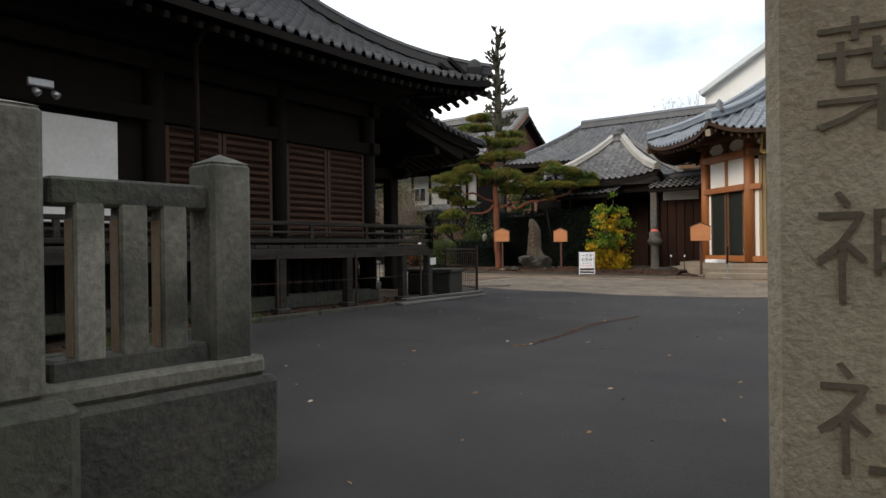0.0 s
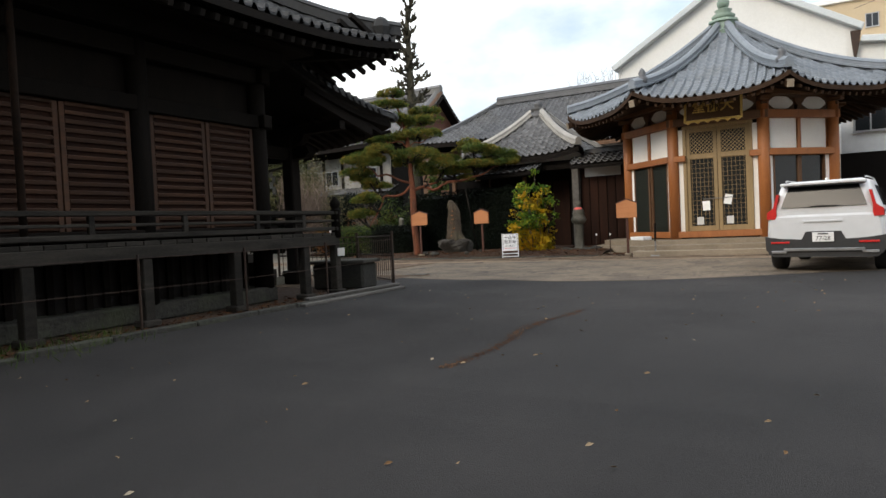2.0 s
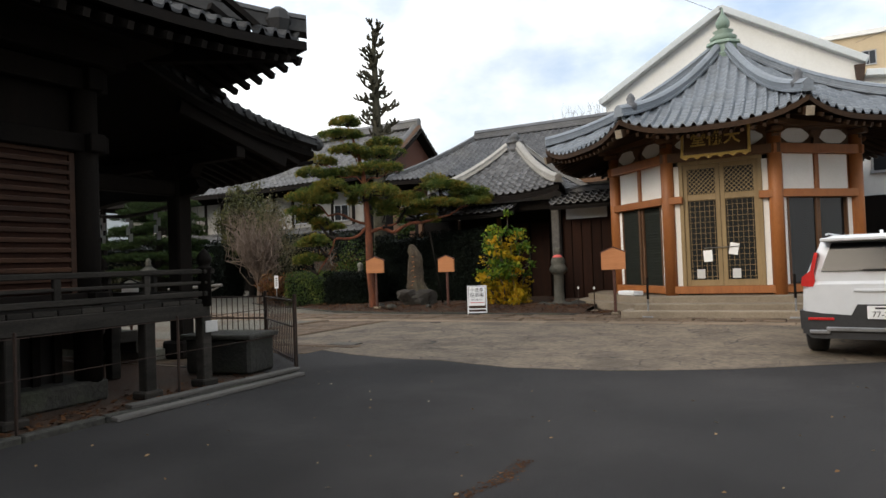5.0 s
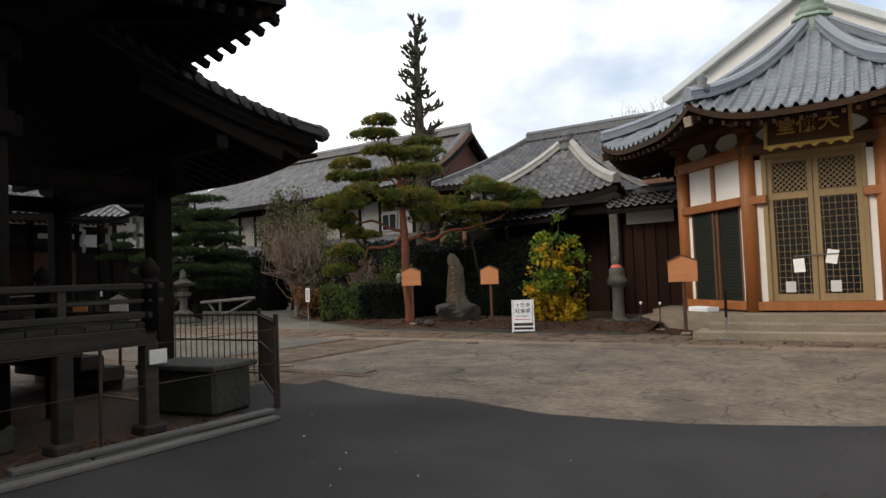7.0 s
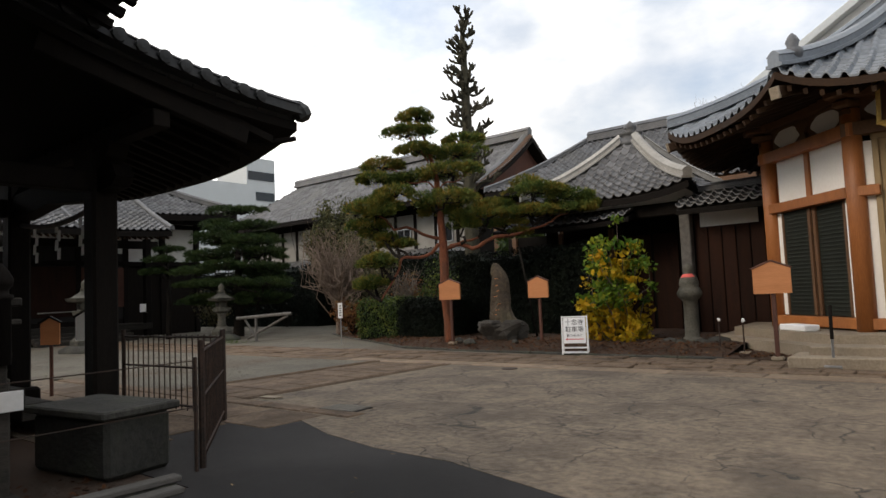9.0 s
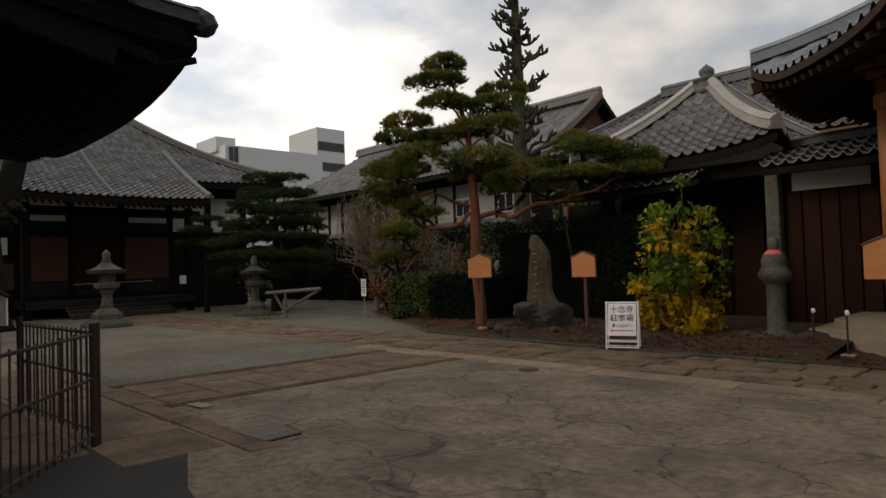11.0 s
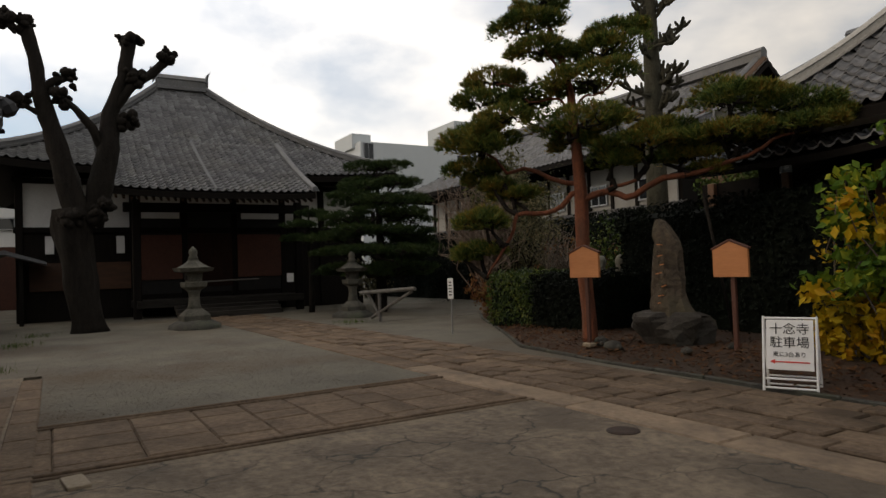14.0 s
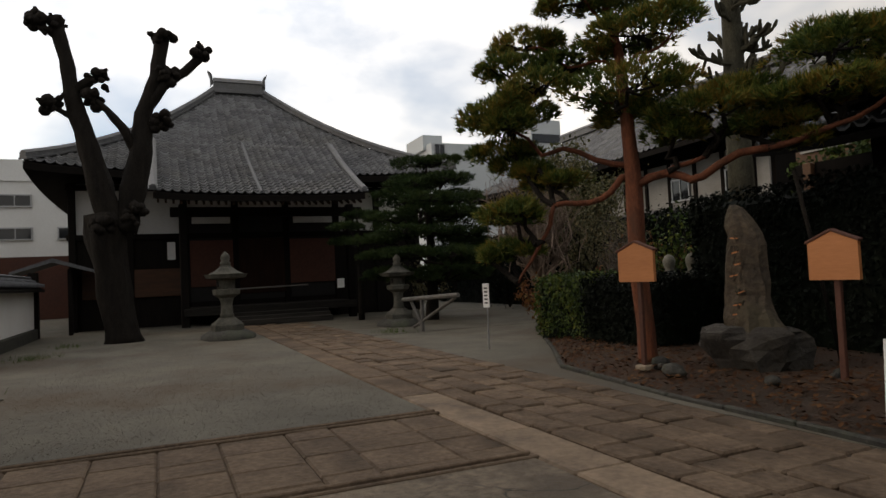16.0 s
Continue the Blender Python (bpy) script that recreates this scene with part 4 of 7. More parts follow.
for y in (5.5, 7.1, 8.6, 10.15, 11.73, 13.33, 14.2):
    b = Build()
    g0 = grade(y)
    b.box((-9.38, y, (DZ - 0.2 + g0) / 2), (0.15, 0.15, DZ - 0.2 - g0), bev=0.012)
    b.box((-9.38, y, 0.04 + g0), (0.26, 0.26, 0.1), bev=0.02)
    part("leg", b, VERWOOD, ver)
for x in (-11.2, -13.5, -15.8, -17.5):
    b = Build()
    b.box((x, 14.15, 0.5), (0.15, 0.15, 1.0), bev=0.012)
    part("leg", b, VERWOOD, ver)
# railing of three bars
rail = part("railing", Build().box((-9.33, 9.4, 1.22), (0.075, 9.7, 0.07), bev=0.01), VERWOOD, shrine, "silvered wooden veranda railing")
for z, w in ((1.365, 0.05), (1.515, 0.08)):
    b = Build()
    b.box((-9.33, 9.4, z), (w, 9.9, w * 0.85), bev=0.012)
    part("rail_bar", b, VERWOOD, rail)
    b = Build()
    b.box((-10.4, 14.17, z), (2.3, w, w * 0.85), bev=0.012)
    part("rail_bar", b, VERWOOD, rail)
b = Build()
b.box((-10.4, 14.17, 1.22), (2.3, 0.075, 0.07), bev=0.01)
part("rail_bar", b, VERWOOD, rail)
for y in (5.2, 6.6, 8.0, 9.4, 10.8, 12.2, 13.3):
    b = Build()
    b.box((-9.33, y, 1.35), (0.06, 0.08, 0.3), bev=0.008)
    part("rail_post", b, VERWOOD, rail)
for x in (-10.3, -11.3):
    b = Build()
    b.box((x, 14.17, 1.35), (0.08, 0.06, 0.3), bev=0.008)
    part("rail_post", b, VERWOOD, rail)
for x, y in ((-9.33, 14.2), (-11.5, 14.17)):
    b = Build()
    b.lathe([(0.085, 1.05), (0.085, 1.53), (0.1, 1.54), (0.1, 1.57), (0.07, 1.58), (0.07, 1.61), (0.095, 1.64), (0.1, 1.69), (0.07, 1.75), (0.02, 1.81), (0.0, 1.82)], (x, y, 0), 14)
    part("newel_post", b, BLACKWOOD, rail, "dark post with onion-shaped cap", smooth=True)
# main roof
EX0, EX1, EY0, EY1 = -18.55, -8.45, 3.5, 15.4
run = 5.05
ZE, ZR = 4.4, 8.3
sl = [
    Slope((EX1, EY0, 0), (0, 1, 0), (-1, 0, 0), EY1 - EY0, run, ZE, ZR, 3.9, 3.9, 0.6, 0.4),
    Slope((EX0, EY1, 0), (0, -1, 0), (1, 0, 0), EY1 - EY0, run, ZE, ZR, 3.9, 3.9, 0.6, 0.4),
    Slope((EX1, EY1, 0), (-1, 0, 0), (0, -1, 0), EX1 - EX0, 3.9, ZE, ZR, 5.04, 5.04, 0.6, 0.4),
    Slope((EX0, EY0, 0), (1, 0, 0), (0, 1, 0), EX1 - EX0, 3.9, ZE, ZR, 5.04, 5.04, 0.6, 0.4),
]
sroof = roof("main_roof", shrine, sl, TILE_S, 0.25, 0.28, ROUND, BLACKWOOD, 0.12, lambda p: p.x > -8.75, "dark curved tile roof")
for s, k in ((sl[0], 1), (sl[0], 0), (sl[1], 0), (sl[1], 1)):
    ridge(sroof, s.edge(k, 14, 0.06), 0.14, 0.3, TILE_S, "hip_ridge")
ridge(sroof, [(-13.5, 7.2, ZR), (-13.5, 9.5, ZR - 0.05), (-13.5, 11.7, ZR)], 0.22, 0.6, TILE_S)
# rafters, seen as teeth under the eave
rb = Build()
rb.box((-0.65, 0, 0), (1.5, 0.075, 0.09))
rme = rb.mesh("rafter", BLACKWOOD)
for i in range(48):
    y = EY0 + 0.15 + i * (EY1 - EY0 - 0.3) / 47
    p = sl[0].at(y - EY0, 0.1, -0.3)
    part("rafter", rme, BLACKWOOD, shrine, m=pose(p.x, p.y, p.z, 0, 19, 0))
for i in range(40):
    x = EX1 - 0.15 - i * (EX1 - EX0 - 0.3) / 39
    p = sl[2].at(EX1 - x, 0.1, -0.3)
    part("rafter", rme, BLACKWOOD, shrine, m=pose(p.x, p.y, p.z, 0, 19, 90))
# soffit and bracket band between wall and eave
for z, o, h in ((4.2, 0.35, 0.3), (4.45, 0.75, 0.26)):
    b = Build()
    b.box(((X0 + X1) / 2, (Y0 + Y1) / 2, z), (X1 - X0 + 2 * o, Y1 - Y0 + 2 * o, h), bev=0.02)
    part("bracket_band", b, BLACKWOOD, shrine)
# corner rafter beam with a blunt end
b = Build()
b.box((-9.25, 14.55, 4.5), (0.16, 2.0, 0.2), Matrix.Rotation(radians(-45), 3, "Z") @ Matrix.Rotation(radians(4), 3, "X"), bev=0.01)
part("corner_beam", b, BLACKWOOD, shrine)
b = Build()
b.lathe([(0.05, -0.2), (0.16, -0.12), (0.2, 0.05), (0.14, 0.2), (0.05, 0.26), (0.0, 0.27)], n=8)
for x, y in ((-8.72, 15.12), (-8.72, 3.8)):
    part("ridge_end_tile", b, TILE_S, shrine, m=pose(x, y, 4.98))
# canopy over the front steps
KX0, KX1, KY0, KY1 = -16.65, -10.38, 13.6, 17.85
ks = Slope((KX1, KY1, 0), (-1, 0, 0), (0, -1, 0), KX1 - KX0, KY1 - KY0, 3.4, 4.72, 0, 0, 0.35, 0.36)
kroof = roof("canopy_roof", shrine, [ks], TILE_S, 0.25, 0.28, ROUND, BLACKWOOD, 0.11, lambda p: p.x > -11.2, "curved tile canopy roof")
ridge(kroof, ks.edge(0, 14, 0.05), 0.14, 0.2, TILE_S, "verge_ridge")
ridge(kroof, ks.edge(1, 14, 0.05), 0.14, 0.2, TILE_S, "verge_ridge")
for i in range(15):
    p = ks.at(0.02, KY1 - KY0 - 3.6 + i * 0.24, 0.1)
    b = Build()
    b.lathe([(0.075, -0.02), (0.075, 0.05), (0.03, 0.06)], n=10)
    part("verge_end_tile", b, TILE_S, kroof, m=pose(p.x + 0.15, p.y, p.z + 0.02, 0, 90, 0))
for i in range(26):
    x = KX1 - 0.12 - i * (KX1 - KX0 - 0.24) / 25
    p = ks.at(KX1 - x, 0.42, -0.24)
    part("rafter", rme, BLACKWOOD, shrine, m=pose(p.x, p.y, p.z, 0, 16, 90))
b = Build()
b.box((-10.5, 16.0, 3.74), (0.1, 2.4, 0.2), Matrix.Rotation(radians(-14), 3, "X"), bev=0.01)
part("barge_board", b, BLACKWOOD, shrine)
for x in (-12.05, -14.95):
    b = Build()
    b.box((x, 16.1, 1.85), (0.3, 0.3, 3.1), bev=0.03)
    b.box((x, 16.1, 0.16), (0.5, 0.5, 0.32), bev=0.04)
    part("canopy_pillar", b, BLACKWOOD, shrine)
    b = Build()
    b.prism([(x - 0.55, 3.42), (x - 0.45, 3.25), (x - 0.2, 3.15), (x + 0.2, 3.15), (x + 0.45, 3.25), (x + 0.55, 3.42), (x + 0.3, 3.5), (x - 0.3, 3.5)], 1, 15.98, 16.22)
    part("bracket", b, BLACKWOOD, shrine)
    b = Build()
    b.box((x, 15.0, 3.0), (0.2, 2.2, 0.26), bev=0.02)
    part("tie_beam", b, BLACKWOOD, shrine)
b = Build()
b.prism([(-15.6, 2.98), (-15.45, 2.88), (-15.1, 2.86), (-14.6, 2.8), (-13.5, 2.9), (-12.4, 2.8), (-11.9, 2.86), (-11.55, 2.88), (-11.4, 2.98), (-11.5, 3.14), (-11.9, 3.16), (-13.5, 3.22), (-15.1, 3.16), (-15.5, 3.14)], 1, 16.0, 16.22)
part("rainbow_beam", b, BLACKWOOD, shrine, "curved front beam with carved noses")
b = Build()
b.box((-13.5, 16.1, 3.5), (6.0, 0.2, 0.2), bev=0.015)
part("purlin", b, BLACKWOOD, shrine)
for x, d in ((-10.45, 1), (-16.55, -1)):
    part("corner_stick", Build().tube([(x - 0.3 * d, 17.2, 3.42), (x - 0.08 * d, 17.62, 3.47), (x + 0.02 * d, 17.86, 3.53)], [0.05, 0.045, 0.035], 6), BLACKWOOD, shrine)
    part("verge_end_tile", Build().lathe([(0.05, -0.1), (0.12, -0.05), (0.13, 0.05), (0.06, 0.16), (0.0, 0.2)], n=8), TILE_S, shrine, m=pose(x + 0.12 * d, 17.9, 3.84, 30, 0, -20 * d))
# steps
for i in range(5):
    b = Build()
    b.box((-13.5, 15.75 - i * 0.3, 0.1 + i * 0.19), (2.6, 0.34, 0.19), bev=0.012)
    part("step", b, VERWOOD if i else STONE, shrine)
# sacred rope with paper streamers
rope = Build()
pts = [(-12.2 - 2.6 * i / 12, 16.12, 2.74 - 0.12 * math.sin(math.pi * i / 12)) for i in range(13)]
rope.tube(pts, 0.035, 8)
ro = solid("sacred_rope", rope, GREYWOOD, "thin straw rope hung between the shrine pillars", "rope", smooth=True)
for x in (-12.72, -13.5, -14.3):
    b = Build()
    z = 2.66
    for k in range(4):
        o = 0.05 if k % 2 else -0.03
        b.face((x + o, 16.12, z), (x + o + 0.1, 16.125, z), (x + o + 0.1, 16.12, z - 0.15), (x + o, 16.115, z - 0.15))
        b.face((x + o, 16.118, z), (x + o + 0.1, 16.123, z), (x + o + 0.1, 16.118, z - 0.15), (x + o, 16.113, z - 0.15))
        z -= 0.125
    part("paper_streamer", b, PAPER, ro, "zigzag white paper streamer")
# rain pipe and lamp on the side wall
b = Build()
b.tube([(-9.55, 8.72, 1.1), (-9.55, 8.72, 4.2), (-8.6, 8.5, 4.5)], 0.045, 8)
solid("rain_pipe", b, IRON, "thin dark rain pipe down the shrine side", "pipe", smooth=True)
lamp = thing("spot_lamp", "small white security lamps below the eave", "lamp", m=pose(-9.3, 6.35, 3.05))
for dx in (0, 0.22):
    b = Build()
    b.lathe([(0.02, 0), (0.04, 0.03), (0.05, 0.09), (0.0, 0.1)], n=12)
    part("lamp_head", b, STEEL, lamp, m=pose(0, dx, 0, 130, 0, 120), smooth=True)
b = Build()
b.box((-0.06, 0.11, 0.1), (0.05, 0.3, 0.1), bev=0.01)
part("bracket", b, STEEL, lamp)

# iron fence round the shrine corner
def bar_fence(p0, p1, n, label):
    f = thing("iron_fence", label, "fence", "fence panels")
    a, c = Vector((*p0, 0)), Vector((*p1, 0))
    d = (c - a)
    for z in (0.12, 0.62, 1.02):
        part("rail", Build().tube([a + Vector((0, 0, z)), c + Vector((0, 0, z))], 0.016, 6), IRON, f)
    for i in range(n + 1):
        p = a + d * i / n
        if i in (0, n):
            part("post", Build().tube([p + Vector((0, 0, -0.02)), p + Vector((0, 0, 1.12))], 0.03, 8), IRON, f)
        else:
            part("bar", Build().tube([p + Vector((0, 0, 0.06)), p + Vector((0, 0, 1.05))], 0.009, 5), IRON, f)
    return f


bar_fence((-9.1, 15.7), (-11.0, 17.09), 18, "short panel of rusty dark iron fence")
bar_fence((-11.06, 17.14), (-13.4, 16.98), 18, "long panel of rusty dark iron fence")
wf = thing("wire_fence", "thin rusty posts with two wires along the veranda", "fence")
for y in (15.6, 13.5, 11.6, 9.8, 8.0):
    part("post", Build().tube([(-9.03, y, -0.02), (-9.03, y, 0.98)], 0.018, 6), IRON, wf)
for z in (0.95, 0.55):
    part("wire", Build().tube([(-9.03, 15.6, z), (-9.03, 11.6, z - 0.03), (-9.03, 8.0, z)], 0.006, 4), IRON, wf)
b = Build()
b.box((0, 0, 0), (0.02, 0.2, 0.15), bev=0.004)
solid("notice_plate", b, PLASTER_G, "small white notice plate on the veranda leg", "sign", m=pose(-9.28, 14.25, 0.78))
b = Build()
b.box((0, 0, 0.26), (1.15, 0.62, 0.52), bev=0.04)
# The shade under the canopy is put into this near-black basin colour.
BASINSTONE = mat("shaded basin stone", (0.008, 0.008, 0.007), (0.03, 0.029, 0.024), 0.8, 18, 2.4, 0.8, 0.02, stain=(0.03, 0.036, 0.02), amount=0.5)
tank = solid("stone_basin", b, BASINSTONE, "mossy stone water basin behind the fence", "basin", m=pose(-9.95, 15.2, 0.0, 0, 0, 8))
part("lid", Build().box((0, 0, 0.55), (1.26, 0.74, 0.07), bev=0.015), STONE_D, tank, "grey stone slab lid")

# ---- octagonal hall ----
OC = Vector((-4.1, 29.85, 0))
EDGE = 2.63
INR = EDGE * 1.2071
octo = thing("octagonal_hall", "octagonal timber hall with white plaster and blue-grey tiled roof", "hall", m=pose(OC.x, OC.y, 0))


def ngon(r, n=8, t=math.pi / 8):
    return [(r * math.cos(math.tau * k / n + t), r * math.sin(math.tau * k / n + t)) for k in range(n)]


CR = EDGE / (2 * math.sin(math.pi / 8))
part("stone_platform", Build().prism(ngon(CR + 1.35), 2, -0.05, 0.24), PALE, octo, "pale stone platform")
part("platform_top", Build().prism(ngon(CR + 0.95), 2, 0.24, 0.42), PALE, octo)
# Black core that paints the unlit inside of the hall.
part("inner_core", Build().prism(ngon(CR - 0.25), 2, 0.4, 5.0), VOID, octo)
for k in range(8):
    a = math.tau * k / 8 + math.pi / 8
    b = Build()
    b.lathe([(0.17, 0.4), (0.17, 4.5), (0.13, 4.52)], (CR * math.cos(a), CR * math.sin(a), 0), 18)
    part("pillar", b, KEYAKI, octo, smooth=True)
    # bracket set on the pillar
    for j, (w, z) in enumerate(((0.34, 4.45), (0.5, 4.6), (0.7, 4.76))):
        b = Build()
        b.box((0, 0, 0), (w, w * 0.62, 0.13), bev=0.03)
        part("bracket", b, KEYAKI_D, octo, m=pose((CR + 0.05 * j) * math.cos(a), (CR + 0.05 * j) * math.sin(a), z, 0, 0, math.degrees(a)))


def face_pose(k):
    """A face's own frame: x along the face, -y outward, at the wall's plane. Face 0 is the front."""
    return pose(0, 0, 0, 0, 0, 45 * k) @ pose(0, -INR, 0)


def wall_bar(c, s, material, parent, k, name, bev=0.008, label=""):
    b = Build()
    b.box(c, s, bev=bev)
    return part(name, b, material, parent, label, m=face_pose(k))


H = EDGE / 2
for k in range(8):
    wall_bar((0, 0.02, 0.56), (EDGE, 0.3, 0.2), KEYAKI, octo, k, "sill_beam")
    wall_bar((0, -0.02, 2.98), (EDGE - 0.2, 0.26, 0.2), KEYAKI, octo, k, "mid_beam") if k else None
    wall_bar((0, -0.02, 4.12), (EDGE + 0.3, 0.28, 0.24), KEYAKI if k else KEYAKI_D, octo, k, "head_beam")
    wall_bar((0, 0.06, 4.5), (EDGE, 0.06, 0.55), KEYAKI_D, octo, k, "frieze", 0)
    # white plaster lobes between the bracket arms
    for sx in (-0.62, 0.62):
        b = Build()
        lobes = [(sx + 0.42 * math.copysign(abs(math.cos(t)) ** 0.6, math.cos(t)) * (1 + 0.1 * math.cos(4 * t)), 4.47 + 0.19 * math.sin(t)) for t in [math.tau * i / 20 for i in range(20)]]
        b.prism(lobes, 1, 0.02, 0.05)
        part("plaster_lobe", b, PLASTER, octo, m=face_pose(k))
    b = Build()
    b.prism([(-0.12, 4.24), (0.12, 4.24), (0.07, 4.4), (0.17, 4.52), (0.17, 4.6), (-0.17, 4.6), (-0.17, 4.52), (-0.07, 4.4)], 1, -0.06, 0.05)
    part("strut", b, KEYAKI_D, octo, m=face_pose(k))
    wall_bar((0, -0.04, 4.8), (EDGE + 0.5, 0.2, 0.18), KEYAKI_D, octo, k, "eave_purlin")
    if k == 0:
        continue
    # window face: two white panels above, dark sliding doors below
    wall_bar((0, 0.1, 3.54), (EDGE, 0.04, 0.95), KEYAKI, octo, k, "back_board", 0)
    for sx in (-0.56, 0.56):
        wall_bar((sx, 0.05, 3.54), (0.98, 0.06, 0.92), PLASTER, octo, k, "plaster_panel", 0.004)
    wall_bar((0, 0.03, 3.54), (0.13, 0.12, 0.94), KEYAKI, octo, k, "panel_post")
    for sx in (-1, 1):
        wall_bar((sx * (H - 0.25), 0.05, 1.77), (0.16, 0.08, 2.2), PLASTER, octo, k, "plaster_strip", 0.004)
        d = wall_bar((sx * 0.46, 0.07 + 0.03 * sx, 1.77), (0.95, 0.05, 2.2), LOUVRE if k != 1 else DARKGLASS, octo, k, "sliding_door", 0.006, "dark louvred sliding door" if k != 1 else "dark glazed sliding door")
        for i in range(26 if k != 1 else 0):
            b = Build()
            b.box((sx * 0.46, 0.035 + 0.03 * sx, 0.78 + i * 0.079), (0.8, 0.02, 0.03), bev=0.004)
            part("louvre", b, LOUVRE, d)
        wall_bar((sx * 0.05, 0.02 + 0.02 * sx, 1.77), (0.085, 0.06, 2.2), KEYAKI_D, octo, k, "door_stile", 0.006)
        wall_bar((sx * (H - 0.36), 0.04, 1.77), (0.06, 0.1, 2.2), KEYAKI_D, octo, k, "door_jamb", 0.006)
# front doors
for sx in (-1, 1):
    wall_bar((sx * (H - 0.26), 0.05, 1.78), (0.19, 0.08, 2.24), PLASTER, octo, 0, "plaster_strip", 0.004)
    wall_bar((sx * (H - 0.26), 0.05, 3.46), (0.19, 0.08, 0.86), PLASTER, octo, 0, "plaster_strip", 0.004)
    wall_bar((sx * (H - 0.16), -0.04, 2.97), (0.46, 0.24, 0.19), KEYAKI, octo, 0, "beam_nose", 0.015)
    wall_bar((sx * 0.96, 0.03, 2.28), (0.1, 0.14, 3.25), DOORWOOD, octo, 0, "door_jamb")
    leaf = wall_bar((sx * 0.46, 0.08, 2.28), (0.9, 0.012, 3.2), DARKGLASS, octo, 0, "door_leaf", 0, "glazed door leaf with timber lattice")
    for c, s in (((sx * 0.06, 0.05, 2.28), (0.11, 0.06, 3.24)), ((sx * 0.86, 0.05, 2.28), (0.11, 0.06, 3.24)), ((sx * 0.46, 0.05, 3.84), (0.7, 0.06, 0.12)), ((sx * 0.46, 0.05, 3.02), (0.7, 0.06, 0.16)), ((sx * 0.46, 0.05, 0.74), (0.7, 0.06, 0.16))):
        b = Build()
        b.box(c, s, bev=0.006)
        part("door_rail", b, DOORWOOD, leaf)
    for i in range(6):
        b = Build()
        b.box((sx * 0.46 - 0.3 + i * 0.12, 0.055, 1.88), (0.009, 0.02, 2.12))
        part("lattice_bar", b, DOORWOOD, leaf)
    for i in range(15):
        b = Build()
        b.box((sx * 0.46, 0.06, 0.9 + i * 0.145), (0.7, 0.018, 0.008))
        part("lattice_bar", b, DOORWOOD, leaf)
    for i in range(-6, 7):
        for q in (-1, 1):
            # clip each diagonal to the transom opening
            xa, za, xb, zb = -0.34, -0.33, 0.34, 0.33
            t0, t1 = xa, xb
            off = i * 0.115
            lo, hi = max(xa, (za - off) if q > 0 else (off - zb)), min(xb, (zb - off) if q > 0 else (off - za))
            if hi - lo < 0.08:
                continue
            mid = (lo + hi) / 2
            zz = q * mid + off
            b = Build()
            b.box((sx * 0.46 + mid, 0.055 + 0.004 * q, 3.44 + zz), ((hi - lo) * 1.414, 0.012, 0.018), Matrix.Rotation(radians(-45 * q), 3, "Y"))
            part("lattice_bar", b, DOORWOOD, leaf)
wall_bar((0, 0.03, 3.95), (2.05, 0.14, 0.1), DOORWOOD, octo, 0, "door_lintel")
for x, z, r in ((-0.36, 1.45, -3), (0.28, 1.62, 12)):
    b = Build()
    b.box((0, 0, 0), (0.22, 0.012, 0.3))
    solid("paper_notice", b, PAPER, "white paper notice hung on the hall door", "notice", "door notices", m=pose(OC.x + x, OC.y - INR - 0.01, z, 0, r, 0))
for x, z in ((-0.55, 0.98), (0.32, 0.98)):
    b = Build()
    b.box((0, 0, 0), (0.2, 0.012, 0.24))
    solid("paper_notice", b, PLASTER_G, "small grey notice low on the door glass", "notice", "door notices", m=pose(OC.x + x, OC.y - INR + 0.03, z))
b = Build()
b.tube([(OC.x - 0.45, OC.y - INR - 0.03, 1.66), (OC.x + 0.4, OC.y - INR - 0.03, 1.68)], 0.012, 6)
solid("door_bar", b, STEEL, "thin steel bar across the hall doors", "bar")
# name board over the door, three raised gilt characters
plaque = thing("name_board", "dark wooden name board with gilded carved frame", "sign", m=pose(OC.x, 26.0, 4.4, -16, 0, 0))
part("board", Build().box((0, 0, 0), (1.5, 0.05, 0.74), bev=0.01), KEYAKI_D, plaque)
for c, s in (((0, -0.02, 0.4), (1.66, 0.07, 0.06)), ((0, -0.02, -0.4), (1.66, 0.07, 0.06)), ((-0.79, -0.02, 0), (0.07, 0.07, 0.84)), ((0.79, -0.02, 0), (0.07, 0.07, 0.84))):
    part("frame", Build().box(c, s, bev=0.015), GOLD, plaque)
for i in range(6):
    b = Build()
    t = i / 5
    b.prism([(-0.7 + 1.4 * t - 0.12, -0.4), (-0.7 + 1.4 * t, -0.5), (-0.7 + 1.4 * t + 0.12, -0.4)], 1, -0.03, 0.01)
    part("scallop", b, GOLD, plaque)
lettering("堂佛大", 0.4, 0.012, GOLD, plaque, pose(0, -0.04, 0.0, 90, 0, 0), "lettering", "gilded characters", 0.005)
# roof
ER = 5.52
EE = 2 * ER * math.sin(math.pi / 8)
EIN = ER * math.cos(math.pi / 8)
osl = []
for k in range(8):
    a = math.tau * k / 8 - math.pi / 2
    out = Vector((math.cos(a), math.sin(a), 0))
    al = Vector((-math.sin(a), math.cos(a), 0))
    osl.append(Slope(out * EIN - al * EE / 2, al, -out, EE, EIN - 0.42, 4.6, 7.5, EE / 2 - 0.17, EE / 2 - 0.17, 0.4, 0.4))
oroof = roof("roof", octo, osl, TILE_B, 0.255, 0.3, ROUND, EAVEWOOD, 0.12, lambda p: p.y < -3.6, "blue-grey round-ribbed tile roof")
hip = Build()
